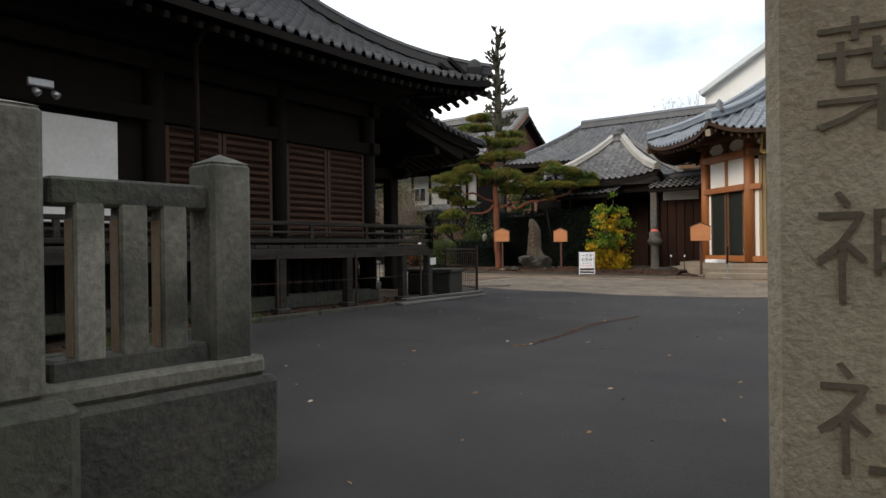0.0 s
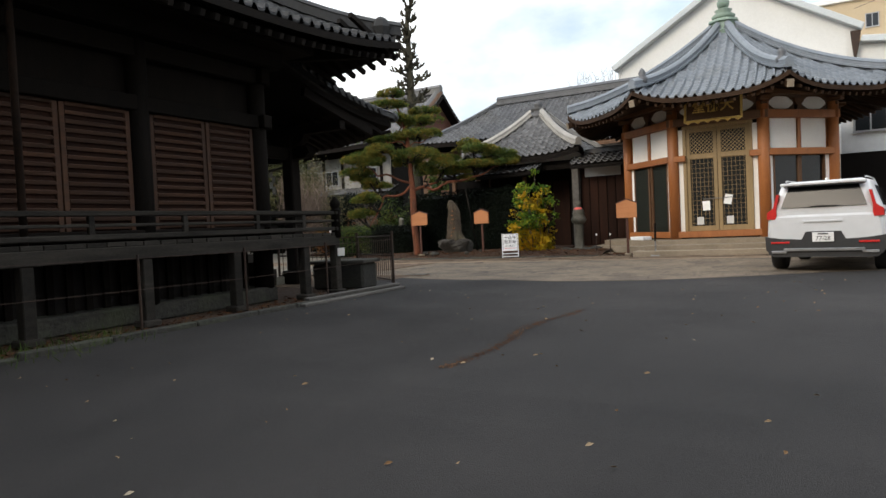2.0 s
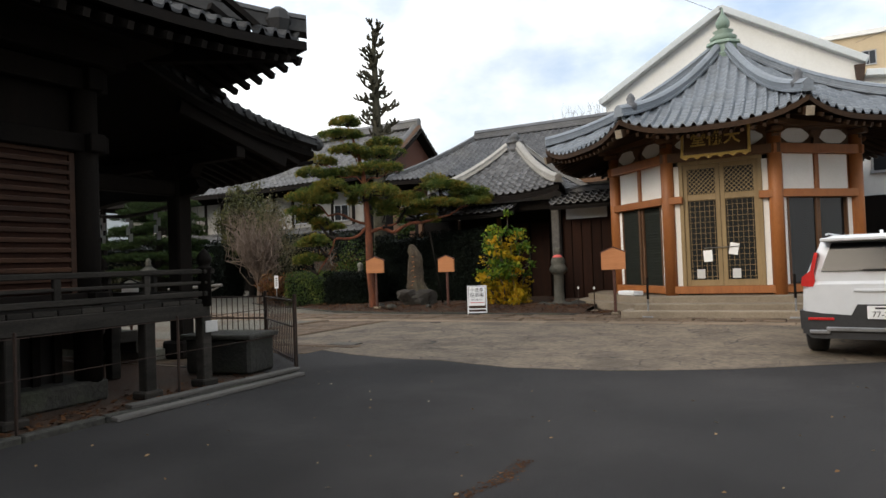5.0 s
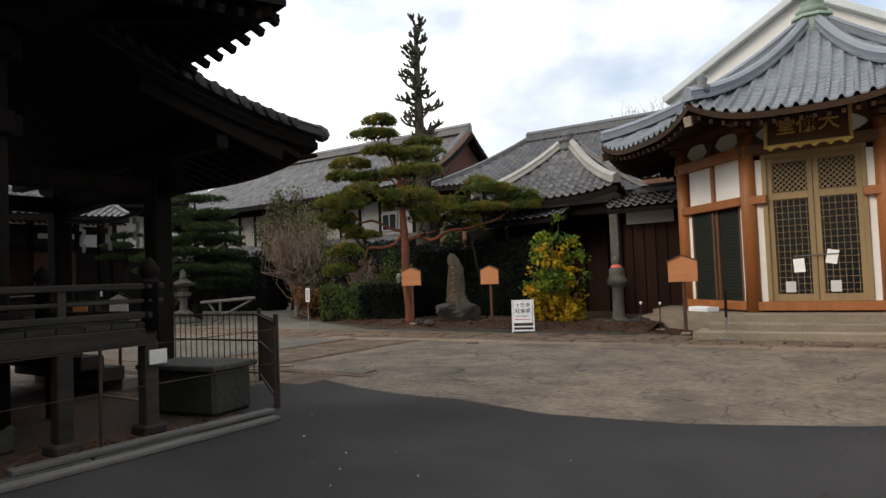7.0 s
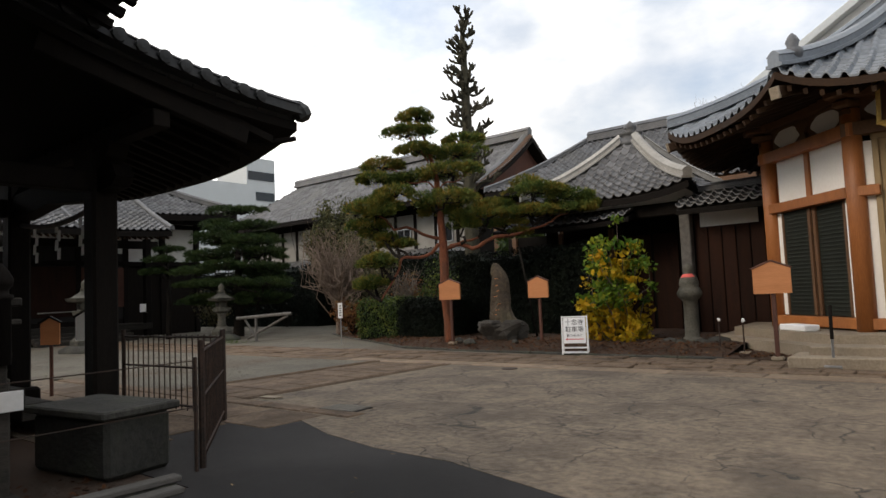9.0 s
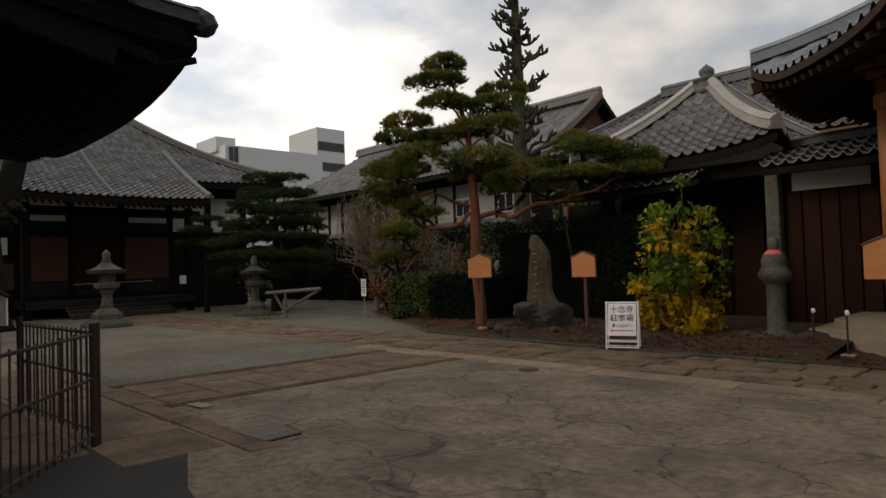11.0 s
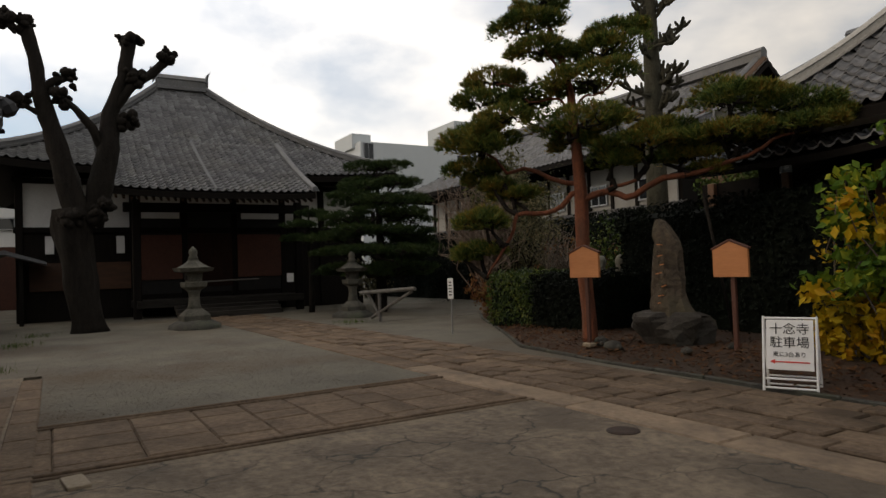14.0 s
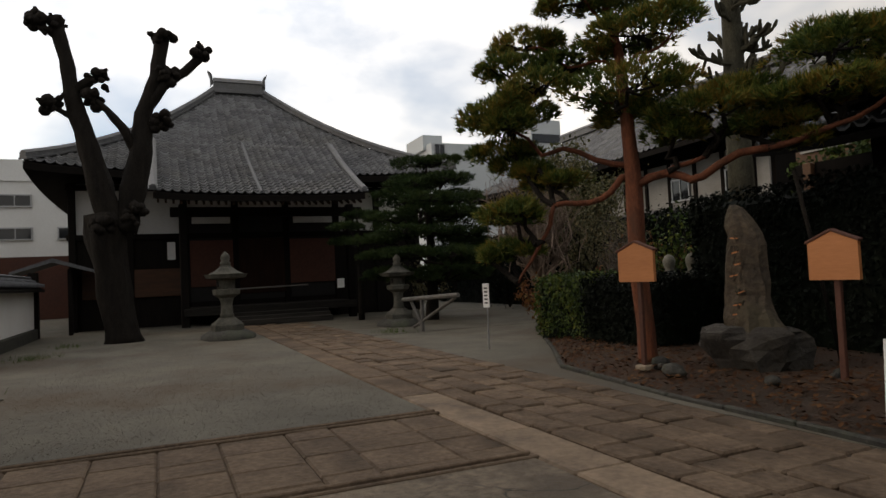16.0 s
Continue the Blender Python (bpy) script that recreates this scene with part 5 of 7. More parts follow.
hip.lathe([(0.06, -0.22), (0.2, -0.15), (0.22, 0.02), (0.12, 0.1), (0.16, 0.22), (0.1, 0.34), (0.03, 0.42), (0.0, 0.43)], n=10)
hipme = hip.mesh("ridge_end_tile", TILE_D, True)
rf = Build()
rf.box((-0.8, 0, 0), (1.7, 0.07, 0.09))
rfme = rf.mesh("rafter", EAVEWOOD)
for k in range(8):
    pts = osl[k].edge(0, 12, 0.05)
    ridge(oroof, pts, 0.15, 0.3, TILE_B, "hip_ridge")
    p = osl[k].at(0.22, 0.5, 0.3)
    if k in (0, 1):
        part("ridge_end_tile", hipme, TILE_D, oroof, m=Matrix.Translation(p) @ Matrix.Scale(0.75, 4))
    a = math.degrees(math.atan2(pts[0].y, pts[0].x))
    b = Build()
    b.box((-0.7, 0, 0), (1.6, 0.16, 0.2), bev=0.012)
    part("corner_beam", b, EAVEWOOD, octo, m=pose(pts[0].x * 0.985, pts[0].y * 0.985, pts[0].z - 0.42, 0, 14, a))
    b = Build()
    b.box((0.02, 0, 0), (0.05, 0.17, 0.21), bev=0.004)
    part("beam_cap", b, PALE, octo, "pale painted beam end", m=pose(pts[0].x * 1.0, pts[0].y * 1.0, pts[0].z - 0.44, 0, 14, a))
    for i in range(17):
        s = 0.2 + i * (EE - 0.4) / 16
        q = osl[k].at(s, 0.12, -0.27)
        part("rafter", rfme, KEYAKI_D, octo, m=pose(q.x, q.y, q.z, 0, 17, 45 * k - 90))
fin = part("finial", Build().lathe([(0.62, 7.55), (0.66, 7.7), (0.5, 7.78), (0.44, 8.02), (0.52, 8.06), (0.5, 8.14), (0.3, 8.2)], n=8, turn=math.pi / 8), COPPER, octo, "green copper roof finial", m=pose(0, 0, -0.2))
part("jewel_base", Build().lathe([(0.34, 8.18), (0.4, 8.3), (0.22, 8.42), (0.3, 8.5), (0.16, 8.56)], n=16), COPPER, fin, smooth=True)
part("jewel", Build().lathe([(0.12, 8.55), (0.2, 8.66), (0.21, 8.78), (0.14, 8.92), (0.05, 9.05), (0.02, 9.25), (0.0, 9.27)], n=16), COPPER, fin, smooth=True)
# front steps and handrails
for i, (w, d, z) in enumerate(((4.4, 0.9, 0.16), (3.9, 0.55, 0.3))):
    b = Build()
    b.box((0, 0, z / 2 - 0.02), (w, d, z + 0.04), bev=0.015)
    part("step", b, PALE, octo, m=pose(0, -INR - 1.42 - (0.3 if i == 0 else 0.1), 0))
solid("step_block", Build().box((0, 0, 0.06), (0.8, 0.32, 0.12), bev=0.015), WHITE, "pale concrete step block on the hall platform", "step", m=pose(-6.6, 27.0, 0.42, 0, 0, -45))
for x in (-5.65, -2.45):
    hr = thing("handrail", "short dark metal handrail post with grey foot", "handrail", "step handrails", m=pose(x, 24.6, 0))
    part("foot", Build().box((0, 0, 0.02), (0.26, 0.2, 0.05), bev=0.008), STEEL, hr)
    part("post", Build().tube([(0, 0, 0.03), (0, 0, 0.5)], 0.022, 8), STEEL, hr)
    part("grip", Build().tube([(0, 0, 0.45), (0, 0.02, 0.85), (0.0, 0.05, 0.98)], 0.028, 8), BLACKWOOD, hr)

# ---- main hall ----
hall = thing("main_hall", "large old temple hall with grey tiled hip roof and porch", "temple")
HX, HY0, HY1 = -36.5, 17.3, 31.4
part("wall", Build().box((-43, (HY0 + HY1) / 2, 2.9), (13, HY1 - HY0, 5.6)), PLASTER_G, hall, "old white plaster wall")
part("skirting", Build().box((-43, (HY0 + HY1) / 2, 1.75), (13.12, HY1 - HY0 + 0.12, 3.5)), BLACKWOOD, hall, "dark timber lower wall")
for y in (HY0, 19.3, 21.3, 23.3, 25.4, 27.6, 29.5, HY1):
    part("pillar", Build().box((HX + 0.06, y, 2.85), (0.26, 0.26, 5.7), bev=0.02), BLACKWOOD, hall)
for z in (3.6, 5.55):
    part("tie_beam", Build().box((HX + 0.08, (HY0 + HY1) / 2, z), (0.2, HY1 - HY0 + 0.4, 0.22), bev=0.015), BLACKWOOD, hall)
# Black slab on the wall that paints the shade of the porch recess.
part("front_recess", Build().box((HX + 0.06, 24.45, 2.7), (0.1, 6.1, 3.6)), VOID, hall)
for y0, y1 in ((21.5, 23.2), (25.5, 27.5)):
    part("front_panel", Build().box((HX + 0.15, (y0 + y1) / 2, 2.45), (0.06, y1 - y0, 1.9), bev=0.01), BRICKRED, hall, "red-brown front panel")
part("front_door", Build().box((HX + 0.15, 24.35, 2.3), (0.06, 2.1, 2.3), bev=0.01), DARKRED, hall)
for y0, y1 in ((17.6, 19.2), (19.4, 21.2)):
    part("side_panel", Build().box((HX + 0.15, (y0 + y1) / 2, 1.75), (0.05, y1 - y0, 1.1), bev=0.01), BROWNWOOD, hall)
for y0, y1 in ((21.6, 23.1), (25.7, 27.4)):
    part("transom_panel", Build().box((HX + 0.2, (y0 + y1) / 2, 4.25), (0.05, y1 - y0, 0.32), bev=0.01), PLASTER_G, hall)
part("porch_floor", Build().box((-35.2, 24.45, 0.55), (2.4, 6.6, 0.3), bev=0.02), VERWOOD, hall)
for i in range(3):
    part("porch_step", Build().box((-33.7 + 0.35 * i, 24.45, 0.36 - 0.13 * i), (0.4, 4.0, 0.2), bev=0.015), VERWOOD, hall)
for y in (21.2, 27.65):
    part("porch_pillar", Build().box((-34.3, y, 2.3), (0.3, 0.3, 4.7), bev=0.03), BLACKWOOD, hall)
part("porch_beam", Build().box((-34.3, 24.45, 4.35), (0.26, 7.4, 0.36), bev=0.02), BLACKWOOD, hall)
part("handrail", Build().tube([(-33.2, 22.6, 1.35), (-33.2, 25.6, 1.4)], 0.03, 6), GREYWOOD, hall)
for y in (HY0 + 1, 20.8):
    part("notice_strip", Build().box((HX + 0.28, y, 3.0), (0.02, 0.3, 0.7)), PLASTER_G, hall)
EXF = -34.4
HYC = 24.35
ZEH, ZRH = 5.85, 11.45
hs = [
    Slope((EXF, HYC - 8.3, 0), (0, 1, 0), (-1, 0, 0), 16.6, 8.4, ZEH, ZRH, 7.2, 7.2, 0.38, 0.35),
    Slope((EXF - 17, HYC + 8.3, 0), (0, -1, 0), (1, 0, 0), 16.6, 8.4, ZEH, ZRH, 7.2, 7.2, 0.38, 0.35),
    Slope((EXF, HYC + 8.3, 0), (-1, 0, 0), (0, -1, 0), 17, 7.2, ZEH, ZRH, 8.4, 8.4, 0.38, 0.35),
    Slope((EXF - 17, HYC - 8.3, 0), (1, 0, 0), (0, 1, 0), 17, 7.2, ZEH, ZRH, 8.4, 8.4, 0.38, 0.35),
]
hroof = roof("roof", hall, hs, TILE_G, 0.32, 0.3, ROLL, BLACKWOOD, 0.25, None, "grey weathered tile roof")
for s, k in ((hs[0], 0), (hs[0], 1), (hs[1], 0), (hs[1], 1)):
    ridge(hroof, s.edge(k, 14, 0.05), 0.2, 0.34, TILE_G, "hip_ridge")
ridge(hroof, [(-42.8, HYC - 1.2, ZRH - 0.1), (-42.8, HYC + 1.2, ZRH - 0.1)], 0.4, 0.85, TILE_G, "top_ridge")
for y, q in ((HYC - 1.22, -1), (HYC + 1.22, 1)):
    b = Build()
    b.prism([(y, 11.9), (y + q * 0.06, 12.3), (y + q * 0.26, 12.5), (y + q * 0.14, 12.15), (y + q * 0.14, 11.7)], 0, -43.0, -42.6)
    part("ridge_horn", b, TILE_D, hroof)
ps = Slope((-31.9, 20.2, 0), (0, 1, 0), (-1, 0, 0), 7.45, 5.2, 4.72, 7.55, 0.0, 0.0, 0.15, 0.1)
proof = roof("porch_roof", hall, [ps], TILE_G, 0.3, 0.3, ROLL, BLACKWOOD, 0.22, lambda p: p.x > -33.0, "grey tiled porch roof")
for k in (0, 1):
    ridge(proof, ps.edge(k, 12, 0.05), 0.15, 0.2, TILE_G, "verge_ridge")
for s in (2.9, ):
    ridge(proof, [ps.at(3.6, 5.2 * j / 12, 0.06) for j in range(13)], 0.07, 0.1, TILE_D, "rain_strip")
for i in range(30):
    p = ps.at(0.15 + i * 7.15 / 29, 0.1, -0.36)
    part("rafter", rfme, BLACKWOOD, hall, m=pose(p.x, p.y, p.z, 0, 20, 0))
b = Build()
b.box((0, 0, 0), (0.02, 0.28, 0.36))
solid("paper_notice", b, PAPER, "white paper notice on the hall railing", "notice", m=pose(-33.2, 26.9, 1.4))

# ---- gate with pyramid roof ----
gate = thing("temple_gate", "small timber gate with grey pyramid tile roof", "gate")
GX, GY = -11.8, 31.7
for x in (-9.62, -13.6):
    for y in (29.75, 33.6):
        part("pillar", Build().box((x, y, 1.8), (0.27, 0.27, 3.7), bev=0.02), GREYWOOD if x > -10 and y < 30 else BLACKWOOD, gate, "grey weathered square pillar" if x > -10 and y < 30 else "")
part("lintel", Build().box((GX, 29.75, 3.42), (5.2, 0.2, 0.34), bev=0.02), BLACKWOOD, gate)
part("plaster_gable", Build().box((GX + 0.8, 29.8, 3.72), (3.2, 0.1, 0.4)), PLASTER_G, gate)
part("door_wall", Build().box((GX, 31.2, 1.75), (4.4, 0.12, 3.4)), BLACKWOOD, gate)
for x in (-13.2, -12.4, -11.6, -10.8):
    part("door_board", Build().box((x + 0.1, 31.1, 1.5), (0.7, 0.06, 2.8), bev=0.01), DARKRED, gate)
gs = []
for k in range(4):
    a = math.tau * k / 4 - math.pi / 2
    out, al = Vector((math.cos(a), math.sin(a), 0)), Vector((-math.sin(a), math.cos(a), 0))
    gs.append(Slope(Vector((GX, GY, 0)) + out * 2.5 - al * 2.5, al, -out, 5.0, 2.22, 3.8, 5.72, 2.22, 2.22, 0.3, 0.25))
groof = roof("roof", gate, gs, TILE_G, 0.27, 0.26, ROLL, BLACKWOOD, 0.16, lambda p: p.y < 30.4, "grey pyramid tile roof with pale hips")
for s in gs:
    ridge(groof, s.edge(0, 12, 0.04), 0.17, 0.3, MORTAR, "hip_ridge")
part("finial", Build().lathe([(0.42, 5.95), (0.42, 6.1), (0.3, 6.14), (0.28, 6.3), (0.36, 6.34), (0.12, 6.4), (0.19, 6.5), (0.19, 6.6), (0.05, 6.72), (0.0, 6.76)], (GX, GY, -0.27), 12), TILE_G, gate, smooth=True)
# lean-to roof beside the gate, wing roof towards the hall
ls = Slope((-10.9, 29.1, 0), (-1, 0, 0), (0, 1, 0), 4.4, 1.9, 3.2, 4.0, 0.2, 0.6, 0.2, 0.1)
lean = thing("side_roof", "low dark tiled lean-to roof with timber wall", "outbuilding")
roof("roof", lean, [ls], TILE_D, 0.27, 0.26, ROLL, BLACKWOOD, 0.12, lambda p: True, "dark lean-to tile roof")
part("wall", Build().box((-13.9, 30.9, 1.55), (4.0, 0.14, 3.2)), BLACKWOOD, lean)
for x in (-15.6, -13.9, -12.2):
    part("post", Build().box((x, 30.8, 1.55), (0.16, 0.16, 3.2), bev=0.01), KEYAKI_D, lean)
ws = Slope((-6.6, 29.0, 0), (-1, 0, 0), (0, 1, 0), 3.0, 1.0, 3.3, 3.75, 0, 0, 0.2, 0.15, True, False)
ws2 = Slope((-9.6, 31.0, 0), (1, 0, 0), (0, -1, 0), 3.0, 1.0, 3.3, 3.75, 0, 0, 0.2, 0.15, False, True)
wing = thing("roofed_wall", "dark boarded wall with small tiled roof joining gate and hall", "wall")
wr = roof("roof", wing, [ws, ws2], TILE_D, 0.25, 0.25, ROLL, BLACKWOOD, 0.12, lambda p: p.y < 30)
ridge(wr, [(-6.6, 30, 3.8), (-9.5, 30, 3.78)], 0.14, 0.22, TILE_D)
part("wall", Build().box((-8.0, 30.0, 1.75), (3.3, 0.16, 3.4)), BLACKWOOD, wing)
for i in range(9):
    part("board", Build().box((-9.3 + i * 0.34, 29.9, 1.65), (0.31, 0.04, 3.1), bev=0.008), DARKRED, wing)
part("plaster_band", Build().box((-8.6, 29.88, 3.05), (1.4, 0.04, 0.36)), PLASTER_G, wing)

# ---- buildings behind ----
def window(parent, m, w, h, material=DARKGLASS):
    win = part("window", Build().box((0, 0, 0), (w, 0.06, h)), material, parent, m=m)
    for c, s in (((0, -0.03, h / 2), (w + 0.12, 0.08, 0.07)), ((0, -0.03, -h / 2), (w + 0.12, 0.1, 0.08)), ((-w / 2, -0.03, 0), (0.07, 0.08, h)), ((w / 2, -0.03, 0), (0.07, 0.08, h)), ((0, -0.03, 0), (0.05, 0.07, h))):
        part("window_frame", Build().box(c, s), STEEL, win)
    return win


res = thing("monks_residence", "long two-storey timber house with dark tiled roof", "house")
part("wall", Build().box((-13.0, 41.0, 2.7), (17, 6.0, 5.6)), KEYAKI_D, res, "dark timber wall")
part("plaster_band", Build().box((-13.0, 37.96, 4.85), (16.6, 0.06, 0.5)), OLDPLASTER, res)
rs = [Slope((-3.5, 36.7, 0), (-1, 0, 0), (0, 1, 0), 17.5, 3.8, 5.75, 8.2, 0.0, 3.4, 0.2, 0.15),
      Slope((-21.0, 44.3, 0), (1, 0, 0), (0, -1, 0), 17.5, 3.8, 5.75, 8.2, 3.4, 0.0, 0.2, 0.15),
      Slope((-21.0, 36.7, 0), (0, 1, 0), (1, 0, 0), 7.6, 3.4, 5.75, 8.2, 3.79, 3.79, 0.2, 0.1)]
rr = roof("roof", res, rs, TILE_D, 0.3, 0.32, ROLL, BLACKWOOD, 0.18, None, "dark grey tile roof")
ridge(rr, [(-17.6, 40.5, 8.2), (-3.5, 40.5, 8.2)], 0.22, 0.5, TILE_D)
ridge(rr, rs[0].edge(1, 10, 0.05), 0.14, 0.24, TILE_D, "hip_ridge")
part("lower_wall", Build().box((-15.5, 36.2, 1.5), (6.0, 3.0, 3.2)), KEYAKI_D, res)
for x in (-18.6, -16.8, -15.0):
    window(res, pose(x, 37.92, 4.0), 1.2, 0.9)
roofs2 = Slope((-7.2, 33.6, 0), (-1, 0, 0), (0, 1, 0), 6.0, 2.6, 4.7, 5.7, 0.0, 0.3, 0.2, 0.1)
roof("lower_roof", res, [roofs2], TILE_D, 0.3, 0.3, ROLL, KEYAKI_D, 0.16, None)

far = thing("far_temple", "broad far temple hall with long grey tiled roof", "temple")
part("wall", Build().box((-39.5, 54.5, 4.0), (25, 9, 8.2)), BLACKWOOD, far, "dark timber wall")
fs = [Slope((-25.0, 47.5, 0), (-1, 0, 0), (0, 1, 0), 29, 7.0, 7.9, 12.2, 0, 4.5, 0.3, 0.25),
      Slope((-54.0, 61.5, 0), (1, 0, 0), (0, -1, 0), 29, 7.0, 7.9, 12.2, 4.5, 0, 0.3, 0.25),
      Slope((-54.0, 47.5, 0), (0, 1, 0), (1, 0, 0), 14, 4.5, 7.9, 12.2, 6.99, 6.99, 0.3, 0.25)]
fr = roof("roof", far, fs, TILE_G, 0.42, 0.45, ROLL, BLACKWOOD, 0.25, None, "long grey tile roof")
ridge(fr, [(-50, 54.5, 12.2), (-25.2, 54.5, 12.3)], 0.35, 0.7, TILE_G)
for s in (0,):
    b = Build()
    b.prism([(48.2, 8.4), (54.5, 12.0), (60.8, 8.4)], 0, -25.9, -25.7)
    part("gable", b, BRICKRED, far, "red-brown gable end")
for sgn in (-1, 1):
    b = Build()
    pts = [(-25.3, 54.5 + sgn * 6.8 * t, 12.35 - 4.3 * (0.7 * t + 0.3 * (1 - (1 - t) ** 2))) for t in [i / 10 for i in range(11)]]
    b.tube(pts, 0.2, 8)
    part("barge_board", b, KEYAKI_D, far)
    ridge(fr, [(-25.5, p[1], p[2]) for p in pts], 0.3, 0.4, TILE_G, "verge_ridge")

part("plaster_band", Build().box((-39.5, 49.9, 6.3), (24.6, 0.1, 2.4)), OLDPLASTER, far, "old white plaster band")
for i in range(14):
    part("post", Build().box((-28.0 - i * 1.8, 49.82, 6.2), (0.2, 0.14, 2.8)), BLACKWOOD, far)
for x in (-29.0, -32.6, -36.2):
    window(far, pose(x, 49.8, 6.0), 1.2, 1.1)
fp = Slope((-26.5, 46.6, 0), (-1, 0, 0), (0, 1, 0), 26, 3.2, 3.9, 5.1, 0, 1.5, 0.2, 0.1)
roof("pent_roof", far, [fp], TILE_G, 0.42, 0.42, ROLL, BLACKWOOD, 0.16, None, "lower grey pent roof")
far.matrix_basis = pose(-1.4, -4.5, -0.65)

mod = thing("white_building", "large white modern building with gabled roofline", "building")
b = Build()
b.prism([(-12.3, 0), (-12.3, 11.0), (-5.6, 15.1), (0.9, 11.2), (0.9, 10.4), (8, 9.6), (8, 0)], 1, 48.0, 66.0)
part("wall", b, MODERN, mod)
for p, q in (((-12.5, 10.9), (-5.6, 15.15)), ((-5.6, 15.15), (1.1, 11.1)), ((1.1, 10.4), (8.2, 9.5))):
    b = Build()
    d = Vector((q[0] - p[0], 0, q[1] - p[1]))
    b.box(((p[0] + q[0]) / 2, 47.9, (p[1] + q[1]) / 2), (d.length + 0.1, 0.9, 0.35), Matrix.Rotation(-math.atan2(d.z, d.x), 3, "Y"), bev=0.03)
    part("roof_edge", b, GREYWALL, mod, "grey metal roof edge")
part("rain_hopper", Build().prism([(0.55, 10.9), (1.05, 10.9), (0.95, 10.1), (0.8, 9.4), (0.7, 9.4)], 1, 47.6, 47.9), IRON, mod)
for x in (2.5, 5.5):
    window(mod, pose(x, 47.97, 7.6), 1.6, 1.1)
bei = thing("beige_building", "beige flat-roofed apartment building behind", "building")
part("wall", Build().box((4.5, 75, 9.3), (11.5, 10, 18.6)), BEIGE, bei)
part("parapet", Build().box((4.5, 69.9, 18.6), (11.9, 0.4, 0.35)), MODERN, bei)
for x in (0.6, 3.2, 5.8, 8.4):
    for z in (16.6, 13.6):
        window(bei, pose(x, 69.97, z), 0.9, 1.1)
ann = thing("hall_annexe", "white annexe with dark window beside the octagonal hall", "building")
part("wall", Build().box((2.2, 36.6, 2.7), (5.4, 5.0, 5.5)), MODERN, ann)
part("lower_wall", Build().box((2.2, 34.05, 1.6), (5.5, 0.1, 3.3)), BLACKWOOD, ann)
window(ann, pose(0.45, 34.05, 4.45), 1.05, 0.85)
window(ann, pose(2.6, 34.05, 4.45), 1.05, 0.85)
g2 = thing("grey_office", "pale grey flat-roofed office block in the distance", "building")
part("wall", Build().box((-75, 52.5, 7.6), (10, 12, 15.4)), GREYWALL, g2)
part("plant_room", Build().box((-74, 47.3, 15.6), (5, 2.2, 1.6)), GREYWALL, g2)
window(g2, pose(-69.97, 47.4, 14.3, 0, 0, 90), 1.1, 1.7)
g3 = thing("glass_tower", "far grey-green office tower", "building")
part("wall", Build().box((-92, 72, 11.5), (8, 5, 23.5)), GREYWALL, g3)
for i in range(6):
    part("window_band", Build().box((-87.95, 72, 5 + i * 3.1), (0.1, 4.6, 1.3)), DARKGLASS, g3)
wh = thing("white_apartments", "white apartment block with small windows", "building")
part("wall", Build().box((-60, 9.5, 4.2), (12, 15, 8.6)), MODERN, wh)
b = Build()
b.prism([(2, 8.4), (17.2, 8.4), (15.5, 9.7), (2, 9.7)], 0, -66, -53.9)
part("roof", b, MODERN, wh)
for y in (15.6, 12.5, 9.4):
    for z in (7.2, 5.2):
        window(wh, pose(-53.95, y, z, 0, 0, 90), 1.7, 0.7)
part("lower_wall", Build().box((-53.9, 12.5, 1.9), (0.3, 9, 3.8)), BRICKRED, wh)
# low white garden wall with tiled coping
gw = thing("garden_wall", "low white plaster wall with dark tiled coping", "wall")
part("wall", Build().box((-28.6, 16.3, 0.8), (9.8, 0.25, 1.7)), PLASTER, gw)
part("wall_base", Build().box((-28.6, 16.35, 0.15), (9.9, 0.36, 0.4), bev=0.03), STONE_D, gw)
cs = [Slope((-33.6, 16.75, 0), (1, 0, 0), (0, -1, 0), 10, 0.45, 1.68, 1.95, 0, 0, 0.1, 0), Slope((-23.6, 15.85, 0), (-1, 0, 0), (0, 1, 0), 10, 0.45, 1.68, 1.95, 0, 0, 0.1, 0)]
cr = roof("coping", gw, cs, TILE_D, 0.24, 0.22, ROLL, BLACKWOOD, 0.08)
ridge(cr, [(-33.6, 16.3, 1.97), (-23.6, 16.3, 1.97)], 0.1, 0.14, TILE_D)
for x in (-33.65,):
    part("gatepost", Build().box((x, 16.4, 1.1), (0.3, 0.3, 2.3), bev=0.02), BLACKWOOD, gw)
sh2 = thing("notice_shed", "small dark roofed shelter behind the tree", "shelter")
part("roof", Build().prism([(15.6, 2.3), (16.9, 2.75), (18.2, 2.3), (18.2, 2.2), (16.9, 2.6), (15.6, 2.2)], 0, -36.2, -34.2), TILE_D, sh2)
for x in (-36.0, -34.5):
    part("post", Build().box((x, 17.4, 1.15), (0.14, 0.14, 2.4), bev=0.01), BLACKWOOD, sh2)
# unseen houses, added to close the place and to shade the entrance drive
bk = thing("far_houses", "unseen houses added to close the place and shade the entrance", "building", kind="structure")
for i, (x, y, w, d, h) in enumerate(((16, 24, 6, 34, 6), (-2, -8.5, 44, 8, 8.5), (-34, -4, 18, 10, 6.5), (-44, -2, 10, 16, 6), (14, 60, 14, 20, 8))):
    part("house_wall", Build().box((x, y, h / 2 - 0.4), (w, d, h + 0.8)), BEIGE if i % 2 else MODERN, bk)
    part("house_roof", Build().prism([(x - w / 2 - 0.5, h), (x, h + 2), (x + w / 2 + 0.5, h)], 1, y - d / 2 - 0.4, y + d / 2 + 0.4), TILE_D, bk)
b = Build()
